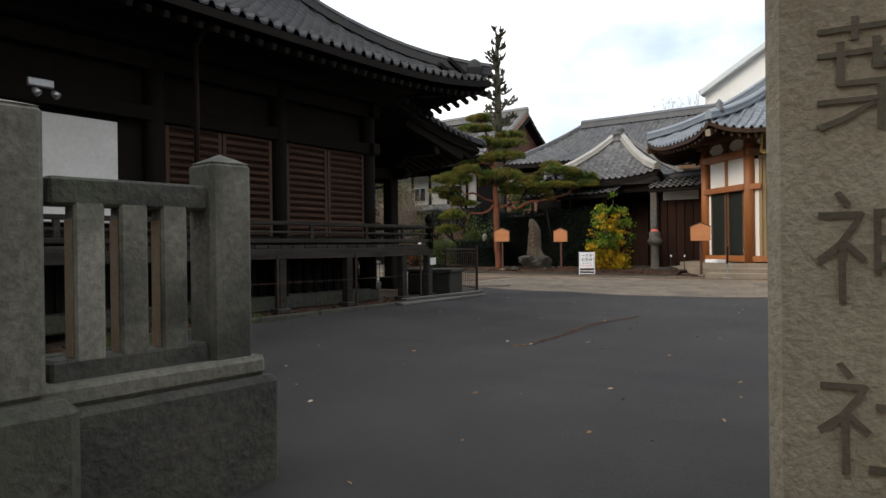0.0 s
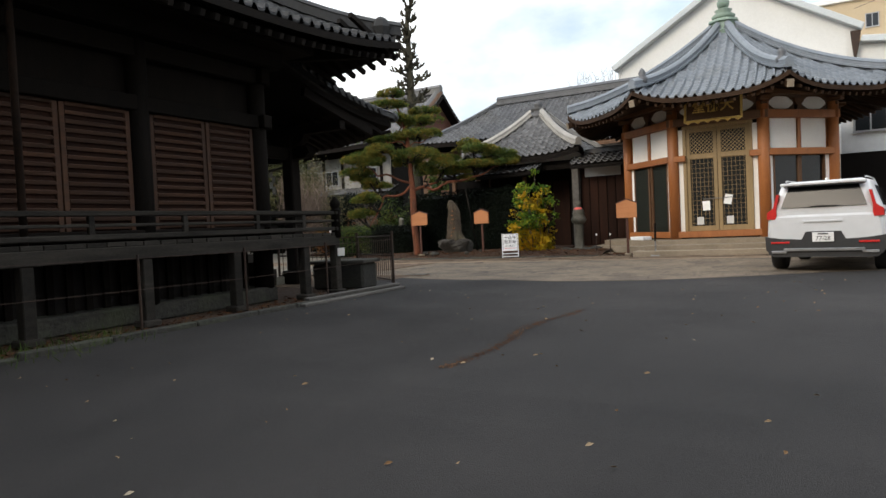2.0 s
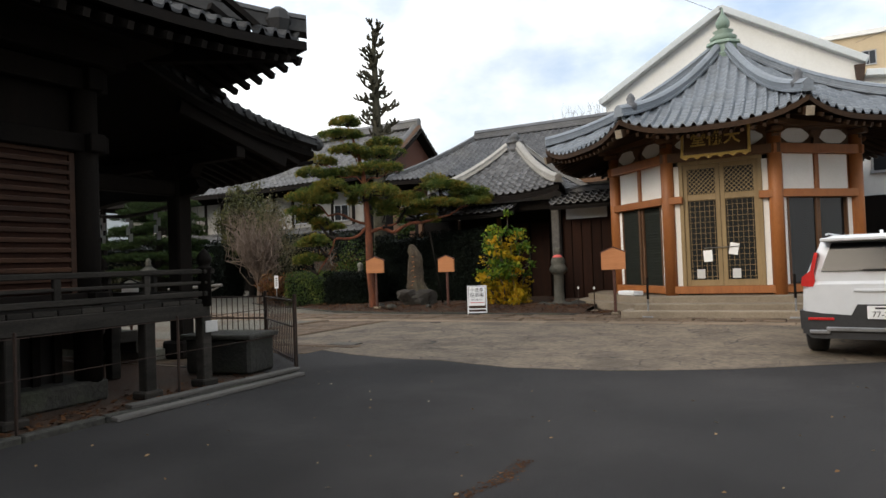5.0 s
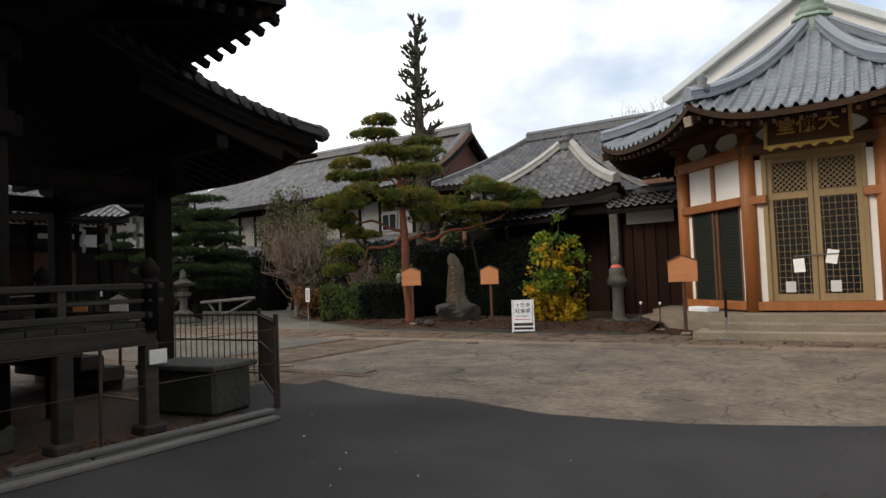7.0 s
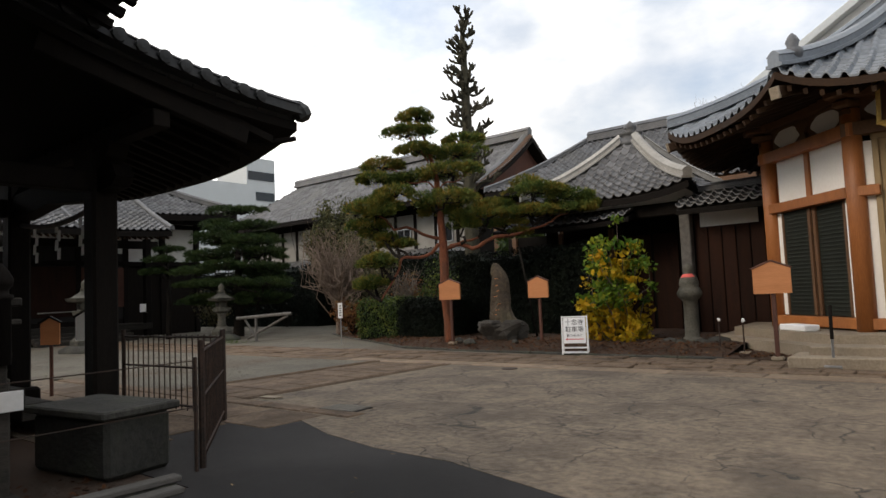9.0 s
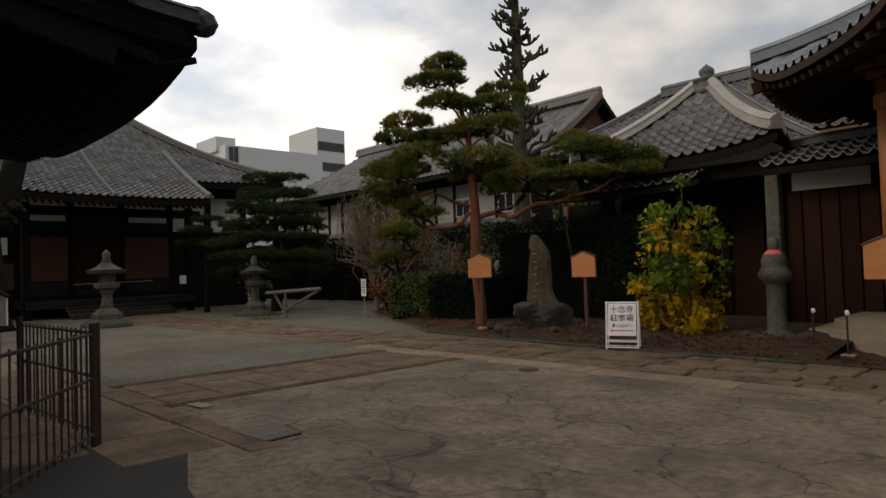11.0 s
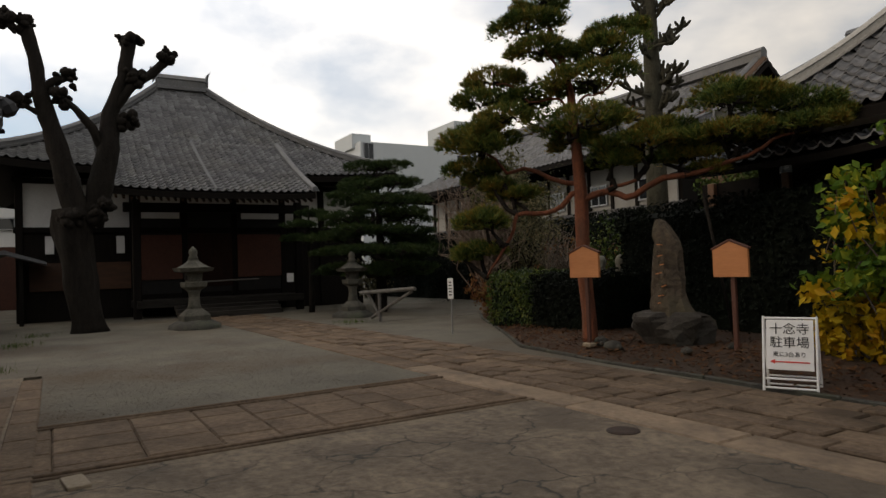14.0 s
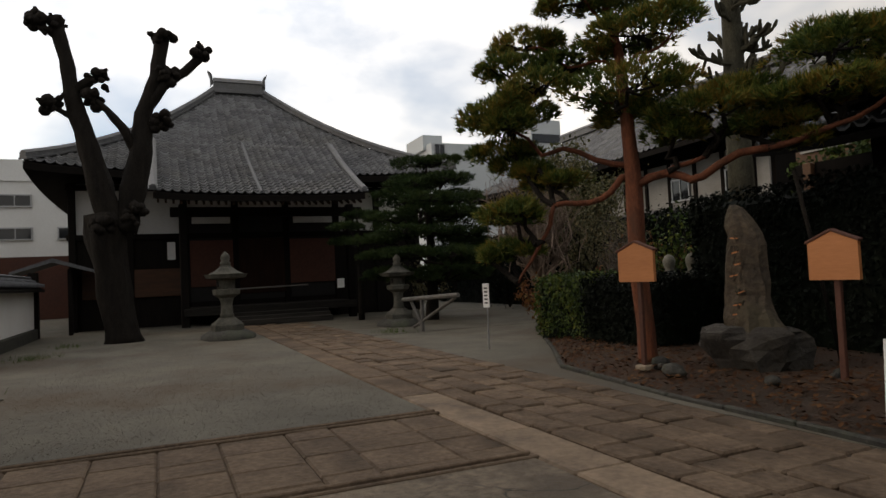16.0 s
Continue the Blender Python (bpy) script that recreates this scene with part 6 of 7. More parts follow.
b.tube([(-5.6, 48.4, 15.1), (-9, 46, 16.6), (-14, 44.8, 17.9), (-22, 43, 20.5)], 0.012, 5)
b.tube([(1.0, 52, 13.2), (4, 56, 15.0), (8.5, 69.9, 18.7)], 0.012, 5)
solid("overhead_cable", b, BLACK, "thin dark overhead cable across the sky", "cable")

# ---- stone entrance ----
fence = thing("stone_fence", "weathered granite fence with posts, rails and square bars", "fence", m=pose(-4.09, 5.27, 0.0, 0, 0, 85.7))


def capped_post(w, z0, z1, peak):
    b = Build()
    b.box((0, 0, (z0 + z1) / 2), (w, w, z1 - z0), bev=0.025)
    h = w / 2 - 0.01
    n = len(b.v)
    b.v += [(-h, -h, z1 - 0.004), (h, -h, z1 - 0.004), (h, h, z1 - 0.004), (-h, h, z1 - 0.004), (0, 0, z1 + peak)]
    b.f += [(n, n + 1, n + 4), (n + 1, n + 2, n + 4), (n + 2, n + 3, n + 4), (n + 3, n, n + 4)]
    return b


part("end_post", capped_post(0.27, 0.32, 1.6, 0.06), FENCESTONE, fence)
part("corner_post", capped_post(0.5, 0.4, 1.76, 0.06), FENCESTONE, fence, m=pose(-1.29, 0.0, 0))
part("top_rail", Build().box((-0.54, 0, 1.385), (0.86, 0.17, 0.145), bev=0.015), STONE_D, fence)
part("bottom_rail", Build().box((-0.54, 0, 0.48), (0.86, 0.17, 0.13), bev=0.015), STONE_D, fence)
for i, x in enumerate((-0.78, -0.555, -0.33)):
    part("bar", Build().box((x, -0.02, 0.93), (0.15, 0.13, 0.82), bev=0.014), FENCESTONE if i else STONE, fence)
    # Thin brown strip on the same side of every bar.
    part("bar_stain", Build().box((x - 0.0775, -0.01, 0.9), (0.004, 0.09, 0.7)), BROWNSTONE, fence, "brown side of the bar")
part("kerb_course", Build().box((-0.68, 0, 0.38), (1.75, 0.36, 0.12), bev=0.03), FENCESTONE, fence)
part("foundation", Build().box((-0.75, 0, -0.11), (2.0, 0.48, 0.86), bev=0.035), STONE_D, fence)
part("corner_base", Build().box((-1.4, 0.02, -0.1), (0.95, 0.78, 1.0), bev=0.06), STONE_D, fence)
for k in range(3):
    part("bar", Build().box((-1.62 - 0.22 * k, 0, 0.93), (0.14, 0.12, 0.82), bev=0.012), STONE, fence)
part("top_rail", Build().box((-1.86, 0, 1.385), (0.86, 0.17, 0.145), bev=0.015), STONE_D, fence)

# Letters are thin and raised; the shade inside the cuts is in this colour.
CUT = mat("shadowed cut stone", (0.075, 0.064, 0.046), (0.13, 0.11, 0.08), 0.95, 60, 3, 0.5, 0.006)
pil = thing("name_pillar", "tall granite name pillar with deeply cut characters", "stone pillar", m=pose(-0.71, 4.42, 0, 0, 0, 6))
part("shaft", Build().box((0, 0, 1.05), (0.39, 0.38, 3.1), bev=0.025), PILLARSTONE, pil)
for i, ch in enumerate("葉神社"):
    lettering(ch, 0.225, 0.003, CUT, pil, pose(-0.01, -0.191, 1.365 - 0.308 * i, 90, 0, 0), "cut_character", "flat character coloured as a shaded cut", -0.002)
bd = thing("notice_board", "tall dark brown board on a post behind the pillar", "board", m=pose(-0.67, 4.86, 0, 0, 0, 6))
part("board", Build().box((0, 0, 2.25), (0.5, 0.06, 1.4), bev=0.01), KEYAKI_D, bd)
part("post", Build().box((0.1, 0.05, 0.8), (0.08, 0.08, 2.6), bev=0.008), KEYAKI_D, bd)

# ---- signs in the bed ----
def board_sign(x, y, z, turn, w=0.62, h=0.5, posts=1, label=""):
    s = thing("board_sign", label, "sign", "orange board signs", m=pose(x, y, z, 0, 0, turn))
    part("board", Build().prism([(-w / 2, 1.16), (w / 2, 1.16), (w / 2, 1.16 + h * 0.82), (0, 1.16 + h * 1.06), (-w / 2, 1.16 + h * 0.82)], 1, -0.02, 0.02), SIGNWOOD, s)
    for q in (-1, 1):
        b = Build()
        b.box((q * w * 0.27, 0, 1.16 + h * 0.96), (w * 0.58, 0.07, 0.03), Matrix.Rotation(q * math.atan2(h * 0.24, w / 2), 3, "Y"), bev=0.006)
        part("cap", b, POSTWOOD, s)
    part("post", Build().box((0, 0.045, 0.62), (0.075, 0.05, 1.3), bev=0.008), POSTWOOD, s)
    part("foot", Build().box((0, 0.04, 0.01), (0.2, 0.16, 0.07), bev=0.015), PALE, s)
    return s


board_sign(-14.75, 26.2, 0.12, 2, 0.68, 0.5, label="orange wooden notice board on a post with pale foot")
board_sign(-12.5, 27.0, 0.08, -2, 0.6, 0.5, label="plain orange wooden board before the dark gate")
board_sign(-6.63, 25.3, 0.03, 4, 0.62, 0.54, label="orange roofed notice board beside the hall steps")

# small boards by the shrine approach and two little statues behind the hedge
for x, y, z0, mt, lab in ((-15.9, 16.9, 0.86, SIGNWOOD, "small orange roofed board by the shrine approach"), (-14.6, 16.95, 0.95, PLASTER, "small white roofed board by the shrine approach")):
    sb = thing("small_board", lab, "sign", "small boards", m=pose(x, y, 0.01, 0, 0, 40))
    part("board", Build().prism([(-0.16, z0), (0.16, z0), (0.16, z0 + 0.36), (0, z0 + 0.45), (-0.16, z0 + 0.36)], 1, -0.015, 0.015), mt, sb)
    part("post", Build().box((0, 0.03, z0 / 2 + 0.05), (0.05, 0.04, z0 + 0.1), bev=0.005), POSTWOOD, sb)
    for q in (-1, 1):
        part("cap", Build().box((q * 0.09, 0, z0 + 0.42), (0.22, 0.07, 0.025), Matrix.Rotation(q * 0.5, 3, "Y")), BLACKWOOD, sb)
for x, y in ((-17.6, 29.35), (-16.95, 29.3)):
    b = Build()
    b.lathe([(0.2, 0.1), (0.17, 0.5), (0.17, 1.0), (0.14, 1.22), (0.08, 1.3), (0.11, 1.38), (0.12, 1.48), (0.07, 1.57), (0.0, 1.6)], n=14)
    solid("small_statue", b, STONE, "little grey stone statue behind the hedge", "statue", "little statues", m=pose(x, y, 0.1), smooth=True)

# ---- folding sign ----
af = thing("folding_sign", "white folding sign with black writing and red arrow", "sign", m=pose(-10.72, 25.52, 0.0, 0, 0, 22))
for q, lean in ((-1, -9), (1, 9)):
    fr_ = Build()
    for x in (-0.27, 0.27):
        fr_.tube([(x, 0, 0), (x, 0, 0.84)], 0.015, 8)
    for z in (0.82, 0.14, 0.04):
        fr_.tube([(-0.27, 0, z), (0.27, 0, z)], 0.012, 6)
    part("frame", fr_, WHITE, af, m=pose(0, q * 0.13, 0.005, lean * 1.0, 0, 0))
pan = part("panel", Build().box((0, 0, 0), (0.48, 0.012, 0.56), bev=0.003), WHITE, af, "white printed panel", m=pose(0, -0.058, 0.52, -9, 0, 0))
for i, (txt, sz, z) in enumerate((("十念寺", 0.135, 0.17), ("駐車場", 0.135, 0.02), ("奥に3台あり", 0.062, -0.11))):
    lettering(txt, sz, 0.002, BLACK, pan, pose(0, -0.009, z, 90, 0, 0))
ar = Build()
ar.prism([(-0.2, -0.19), (-0.15, -0.165), (-0.15, -0.183), (0.2, -0.183), (0.2, -0.198), (-0.15, -0.198), (-0.15, -0.216)], 1, -0.011, -0.007)
part("arrow", ar, RED, pan, "red arrow")

# ---- standing stone ----
rng = random.Random(11)
st = thing("standing_stone", "tall pointed boulder with cut writing on a rock base", "stone", m=pose(-13.72, 27.02, 0.08, 0, 0, 14))


def rocky(profile, seed, sq=0.6, n=22, amp=0.09):
    """A rough boulder from (radius, height, shift) rings."""
    b = Build()
    rows = []
    for r, z, dx in profile:
        row = []
        for k in range(n):
            a = math.tau * k / n
            q = 1 + amp * 2 * noise.noise((math.cos(a) * 1.3 + seed, math.sin(a) * 1.3, z * 1.6)) + amp * noise.noise((math.cos(a) * 4 + seed, math.sin(a) * 4, z * 4))
            row.append((dx + r * q * math.cos(a), sq * r * q * math.sin(a), z + 0.03 * noise.noise((a, z, seed))))
        rows.append(row)
    base = len(b.v)
    b.grid(rows, close=True)
    b.f.append(tuple(base + k for k in reversed(range(n))))
    b.f.append(tuple(base + (len(rows) - 1) * n + k for k in range(n)))
    return b


part("stone", rocky([(0.38, 0.4, 0.1), (0.37, 0.56, 0.1), (0.33, 0.7, 0.09), (0.3, 0.84, 0.08), (0.265, 0.98, 0.06), (0.24, 1.12, 0.05), (0.215, 1.3, 0.03), (0.2, 1.46, 0.02), (0.2, 1.6, 0.02), (0.195, 1.74, 0.0), (0.185, 1.86, -0.03), (0.15, 1.98, -0.06), (0.1, 2.08, -0.08), (0.03, 2.13, -0.1)], 1.0, 0.55, 17, 0.24), STONE_O, st, "brown pointed boulder")
part("rock_base", rocky([(0.18, -0.2, 0.26), (0.32, -0.08, 0.22), (0.44, 0.06, 0.14), (0.55, 0.2, 0.07), (0.64, 0.34, 0.0), (0.68, 0.46, -0.03), (0.66, 0.54, -0.03), (0.5, 0.6, 0.0), (0.2, 0.61, 0.05)], 5.0, 0.6, 15, 0.26), STONE_B, st, "dark rough rock")
for i in range(7):
    w = rng.uniform(0.1, 0.15)
    for q in range(4):
        b = Build()
        b.box((0.02 + rng.uniform(-0.05, 0.05), -0.17 - 0.012 * (6 - i), 1.72 - i * 0.165 + rng.uniform(-0.04, 0.04)), (w * rng.uniform(0.4, 1), 0.03, 0.016) if q % 2 else (0.016, 0.03, w * rng.uniform(0.5, 0.9)), Matrix.Rotation(rng.uniform(-0.4, 0.4), 3, "Y"))
        part("cut_stroke", b, SIGNWOOD if q == 1 else STONE_O, st)
for i in range(14):
    r = rng.uniform(0.06, 0.16)
    a = rng.uniform(0, 6.28)
    solid("small_rock", rocky([(r * 0.8, -r * 0.4, 0), (r, 0, 0), (r * 0.8, r * 0.5, 0), (r * 0.2, r * 0.7, 0)], i * 3.1, 0.8, 10, 0.2), STONE_D, "small rough rock at the foot of the standing stone", "rock", "small rocks", m=pose(-13.8 + 1.15 * math.cos(a), 27.0 + 0.85 * math.sin(a), 0.15, 0, 0, rng.uniform(0, 360)), smooth=True)

# ---- small stone figure with red bib ----
jz = Build()
jz.lathe([(0.27, 0.0), (0.28, 0.1), (0.2, 0.16), (0.16, 0.2), (0.15, 0.62), (0.15, 0.98), (0.19, 1.02), (0.25, 1.08), (0.28, 1.17), (0.23, 1.26), (0.2, 1.31), (0.22, 1.38), (0.19, 1.5), (0.12, 1.58), (0.07, 1.6), (0.095, 1.66), (0.105, 1.73), (0.085, 1.8), (0.03, 1.84), (0.0, 1.845)], n=18)
solid("stone_figure", jz, LANTERNSTONE, "small seated stone statue on a round carved pedestal", "statue", m=pose(-8.9, 27.6, 0.05), smooth=True)
bib = Build()
bib.grid([[(0.215 * k * math.cos(a), 0.215 * k * math.sin(a), z) for a in [radians(200 + 14 * i) for i in range(11)]] for k, z in ((0.5, 1.6), (0.72, 1.55), (0.86, 1.49), (0.8, 1.48))])
solid("red_bib", bib, CLOTH_R, "red cloth bib tied round the stone statue", "bib", m=pose(-8.9, 27.6, 0.05), smooth=True)
for dx, dy, r in ((-0.45, -0.3, 0.22), (0.35, -0.4, 0.2), (-0.1, -0.55, 0.18), (0.6, -0.1, 0.25), (-1.2, -0.5, 0.2), (-1.7, -0.2, 0.24)):
    solid("small_rock", rocky([(r * 0.8, -r * 0.4, 0), (r, 0.05, 0), (r * 0.8, r * 0.5, 0), (r * 0.2, r * 0.7, 0)], dx * 7, 0.8, 12, 0.2), STONE_D, "dark rock round the stone statue's foot", "rock", "small rocks", m=pose(-8.9 + dx, 27.6 + dy, 0.08), smooth=True)
for x, y in ((-8.0, 26.6), (-7.45, 26.3)):
    gl = thing("garden_light", "short steel garden light with white head", "garden light", "garden lights", m=pose(x, y, 0.02))
    part("post", Build().tube([(0, 0, 0), (0, 0, 0.62)], 0.016, 6), IRON, gl)
    part("head", Build().tube([(0, 0, 0.62), (0.02, -0.05, 0.66), (0.05, -0.12, 0.645)], [0.02, 0.03, 0.025], 8), WHITE, gl)
    part("foot", Build().box((0, 0, 0.01), (0.2, 0.12, 0.05), bev=0.01), PALE, gl)

# ---- stone lanterns ----
def stone_lantern(x, y, k, label, mound=True):
    l = thing("stone_lantern", label, "stone lantern", "stone lanterns", m=pose(x, y, 0.0, 0, 0, 12))
    if mound:
        part("base_rock", rocky([(0.85 * k, -0.1, 0), (0.8 * k, 0.1 * k, 0), (0.55 * k, 0.22 * k, 0), (0.3 * k, 0.24 * k, 0)], x, 0.8, 18, 0.1), STONE_D, l, smooth=True)
    part("base", Build().lathe([(0.42, 0.2), (0.42, 0.36), (0.36, 0.42), (0.26, 0.5), (0.22, 0.54)], n=6).lathe([(0.22, 0.5), (0.2, 0.55)], n=12), LANTERNSTONE, l, m=Matrix.Scale(k, 4))
    part("shaft", Build().lathe([(0.2, 0.5), (0.155, 0.66), (0.14, 0.85), (0.155, 0.98), (0.2, 1.06)], n=16), LANTERNSTONE, l, smooth=True, m=Matrix.Scale(k, 4))
    part("platform", Build().lathe([(0.2, 1.05), (0.34, 1.14), (0.36, 1.26), (0.3, 1.28)], n=6), LANTERNSTONE, l, m=Matrix.Scale(k, 4))
    fb = part("fire_box", Build().lathe([(0.22, 1.28), (0.24, 1.52), (0.2, 1.54)], n=6), LANTERNSTONE, l, m=Matrix.Scale(k, 4))
    # Black block painted as the dark of the lantern opening.
    part("opening", Build().box((0.0, -0.2, 1.4), (0.13, 0.05, 0.14)), VOID, fb)
    part("roof", Build().lathe([(0.2, 1.52), (0.5, 1.56), (0.56, 1.66), (0.5, 1.64), (0.3, 1.74), (0.16, 1.84), (0.13, 1.9)], n=6), LANTERNSTONE, l, m=Matrix.Scale(k, 4))
    part("jewel", Build().lathe([(0.09, 1.88), (0.14, 1.94), (0.09, 2.0), (0.12, 2.07), (0.1, 2.15), (0.02, 2.24), (0.0, 2.25)], n=14), LANTERNSTONE, l, smooth=True, m=Matrix.Scale(k, 4))
    return l


stone_lantern(-27.3, 22.05, 1.1, "grey six-sided stone lantern on a dark rock")
stone_lantern(-27.3, 27.2, 1.0, "mossy stone lantern beside the dark pine")

# ---- small white sign post, log barrier, planter things ----
wp = thing("path_marker", "narrow white upright sign on a thin steel post", "sign", m=pose(-18.95, 26.05, 0.05, 0, 0, 30))
part("plate", Build().box((0, 0, 1.02), (0.14, 0.02, 0.46), bev=0.005), WHITE, wp)
part("post", Build().tube([(0, 0.02, 0), (0, 0.02, 1.1)], 0.015, 6), STEEL, wp)
for i in range(5):
    part("text_bar", Build().box((0.0, -0.012, 0.88 + i * 0.07), (0.07, 0.004, 0.03)), BLACK, wp)
lb = thing("log_barrier", "grey timber barrier with slanting braces", "barrier", m=pose(-24.3, 27.0, 0, 0, 0, 15))
part("top_log", Build().tube([(-1.2, 0, 0.86), (1.3, 0, 0.98)], 0.06, 8), GREYWOOD, lb)
part("brace", Build().tube([(-0.7, 0, 0.1), (1.1, 0.05, 0.9)], 0.045, 8), GREYWOOD, lb)
part("brace", Build().tube([(-0.3, 0, 0.1), (-0.9, 0.05, 0.86)], 0.045, 8), GREYWOOD, lb)
part("leg", Build().tube([(-0.3, 0, 0.0), (-0.3, 0, 0.9)], 0.05, 8), GREYWOOD, lb)

# ---- parked car, seen from behind ----
car = thing("parked_car", "white compact SUV parked facing the hall", "car", m=pose(-1.4, 18.3, 0.004, 0, 0, -8) @ Matrix.Scale(1.04, 4))
CW = 0.93


def car_ring(y, pts):
    return [(x, y, z) for x, z in pts] + [(-x, y, z) for x, z in reversed(pts)]


lower = Build()
sec = lambda w, zb, zt: [(w * 0.9, zb), (w * 0.985, zb + 0.1), (w, 0.62), (w * 0.985, zt - 0.14), (w * 0.93, zt)]
lower.grid([car_ring(y, sec(w, zb, zt)) for y, w, zb, zt in ((0.0, 0.84, 0.5, 0.98), (0.06, 0.9, 0.42, 1.06), (0.3, CW, 0.3, 1.08), (1.4, CW, 0.26, 1.06), (2.9, CW, 0.26, 1.02), (3.7, 0.92, 0.28, 0.98), (4.2, 0.86, 0.3, 0.9), (4.42, 0.74, 0.36, 0.78))], close=True)
lower.face(*car_ring(0.0, sec(0.86, 0.44, 0.98)))
lower.face(*car_ring(4.42, sec(0.74, 0.36, 0.78))[::-1])
body_ = part("body", lower, CARPAINT, car, "white painted body", smooth=True)
top = Build()
cab = lambda w0, w1, z0, z1: [(w0, z0), (w0 * 0.985, z0 + 0.04), (w1 + 0.03, z1 - 0.12), (w1, z1 - 0.04), (w1 * 0.82, z1)]
top.grid([car_ring(y, cab(w0, w1, z0, z1)) for y, w0, w1, z0, z1 in ((0.03, 0.86, 0.70, 1.0, 1.22), (0.12, 0.88, 0.68, 1.02, 1.47), (0.2, 0.89, 0.675, 1.03, 1.585), (0.5, 0.9, 0.675, 1.04, 1.63), (1.6, 0.9, 0.675, 1.03, 1.645), (2.4, 0.9, 0.66, 1.0, 1.58), (3.1, 0.88, 0.6, 0.98, 1.2), (3.35, 0.86, 0.56, 0.95, 1.08))], close=True)
top.face(*car_ring(0.03, cab(0.86, 0.70, 1.0, 1.22)))
part("cabin", top, CARPAINT, body_, smooth=True)
win_ = Build()
win_.prism([(-0.66, 0.0), (0.66, 0.0), (0.62, 0.14), (0.54, 0.38), (-0.54, 0.38), (-0.62, 0.14)], 1, -0.012, 0.03)
part("rear_window", win_, CARGLASS, car, "dark rear window", m=pose(0, 0.015, 1.15, -17, 0, 0))
part("spoiler", Build().box((0, 0.1, 1.565), (1.3, 0.34, 0.05), bev=0.02), CARPAINT, car)
for q in (-1, 1):
    for pts in ([(0.42, 0.05), (1.28, 0.03), (1.28, 0.42), (0.78, 0.44)], [(1.36, 0.03), (2.5, 0.02), (2.15, 0.38), (1.36, 0.42)]):
        sw = Build()
        sw.prism(pts, 0, -0.012, 0.02)
        part("side_window", sw, CARGLASS, car, m=pose(q * 0.885, 0, 1.08, 0, -22 * q, 0))
    tl = Build()
    tl.prism([(q * 0.69, 1.4), (q * 0.73, 1.4), (q * 0.79, 1.16), (q * 0.89, 1.08), (q * 0.9, 0.96), (q * 0.76, 0.95), (q * 0.735, 1.02), (q * 0.745, 1.14)], 1, 0.0, 0.2)
    part("tail_lamp", tl, TAIL, car, "red L-shaped tail lamp", m=pose(0, -0.005, 0, 0, 0, 0))
    part("reflector", Build().box((q * 0.68, -0.038, 0.53), (0.3, 0.02, 0.035), bev=0.01), TAIL, car)
    part("exhaust_trim", Build().box((q * 0.7, -0.045, 0.36), (0.24, 0.04, 0.05), bev=0.012), STEEL, car)
    part("roof_rail", Build().tube([(q * 0.62, 0.35, 1.64), (q * 0.62, 0.6, 1.655), (q * 0.62, 2.0, 1.655), (q * 0.62, 2.3, 1.62)], 0.014, 6), CARPAINT, car)
    for y in (0.8, 3.5):
        wh_ = Build()
        wh_.lathe([(0.24, -0.12), (0.345, -0.115), (0.37, -0.07), (0.37, 0.07), (0.345, 0.115), (0.24, 0.12)], n=28)
        wheel = part("wheel", wh_, RUBBER, car, m=pose(q * 0.82, y, 0.37, 0, 90, 0), smooth=True)
        part("rim", Build().lathe([(0.23, -0.118), (0.2, -0.1), (0.05, -0.09), (0.05, 0.09), (0.2, 0.1), (0.23, 0.118)], n=20), STEEL, wheel)
        part("wheel_arch", Build().tube([(q * 0.925, y + 0.42 * math.cos(a), 0.36 + 0.42 * math.sin(a)) for a in [radians(-10 + 20 * i) for i in range(11)]], 0.035, 6), PLASTIC, car)
part("bumper", Build().prism([(-0.93, 0.64), (-0.66, 0.6), (-0.34, 0.58), (-0.27, 0.72), (0.27, 0.72), (0.34, 0.58), (0.66, 0.6), (0.93, 0.64), (0.92, 0.4), (0.8, 0.27), (-0.8, 0.27), (-0.92, 0.4)], 1, -0.03, 0.45), PLASTIC, car, "dark plastic bumper")
part("skid_plate", Build().box((0, -0.05, 0.4), (1.25, 0.04, 0.055), bev=0.015), STEEL, car)
pl = part("number_plate", Build().box((0, -0.045, 0.62), (0.33, 0.015, 0.165), bev=0.006), WHITE, car, "white number plate")
lettering("77-28", 0.1, 0.002, BLACK, pl, pose(0.0, -0.0545, 0.595, 90, 0, 0))
part("text_bar", Build().box((0.0, -0.054, 0.675), (0.16, 0.004, 0.022)), BLACK, pl)
part("plate_garnish", Build().box((0, -0.012, 0.9), (0.6, 0.02, 0.035), bev=0.008), CARPAINT, car)
part("antenna_fin", Build().prism([(0.5, 1.62), (0.72, 1.62), (0.66, 1.655), (0.58, 1.675)], 0, -0.018, 0.018), CARPAINT, car)
part("wiper", Build().box((0.02, -0.01, 1.165), (0.42, 0.012, 0.016), bev=0.006), BLACK, car)

# ---- trees and shrubs ----
def limb(b, rng, p0, p1, r0, r1, wob=0.15, n=8, seg=7):
    """A bent tapering limb; returns its points."""
    a, c = Vector(p0), Vector(p1)
    d = c - a
    pts, rad = [], []
    o1, o2 = rng.random() * 9, rng.random() * 9
    for i in range(seg + 1):
        t = i / seg
        w = d.length * wob * math.sin(math.pi * t)
        pts.append(a + d * t + Vector((w * noise.noise((o1, t * 2.2, 0)), w * noise.noise((o2, t * 2.2, 3)), w * noise.noise((o1, o2, t * 2.5)))) * 1.6)
        rad.append(r0 + (r1 - r0) * t)
    pts[0], pts[-1] = a, c
    b.tube(pts, rad, n)
    return pts


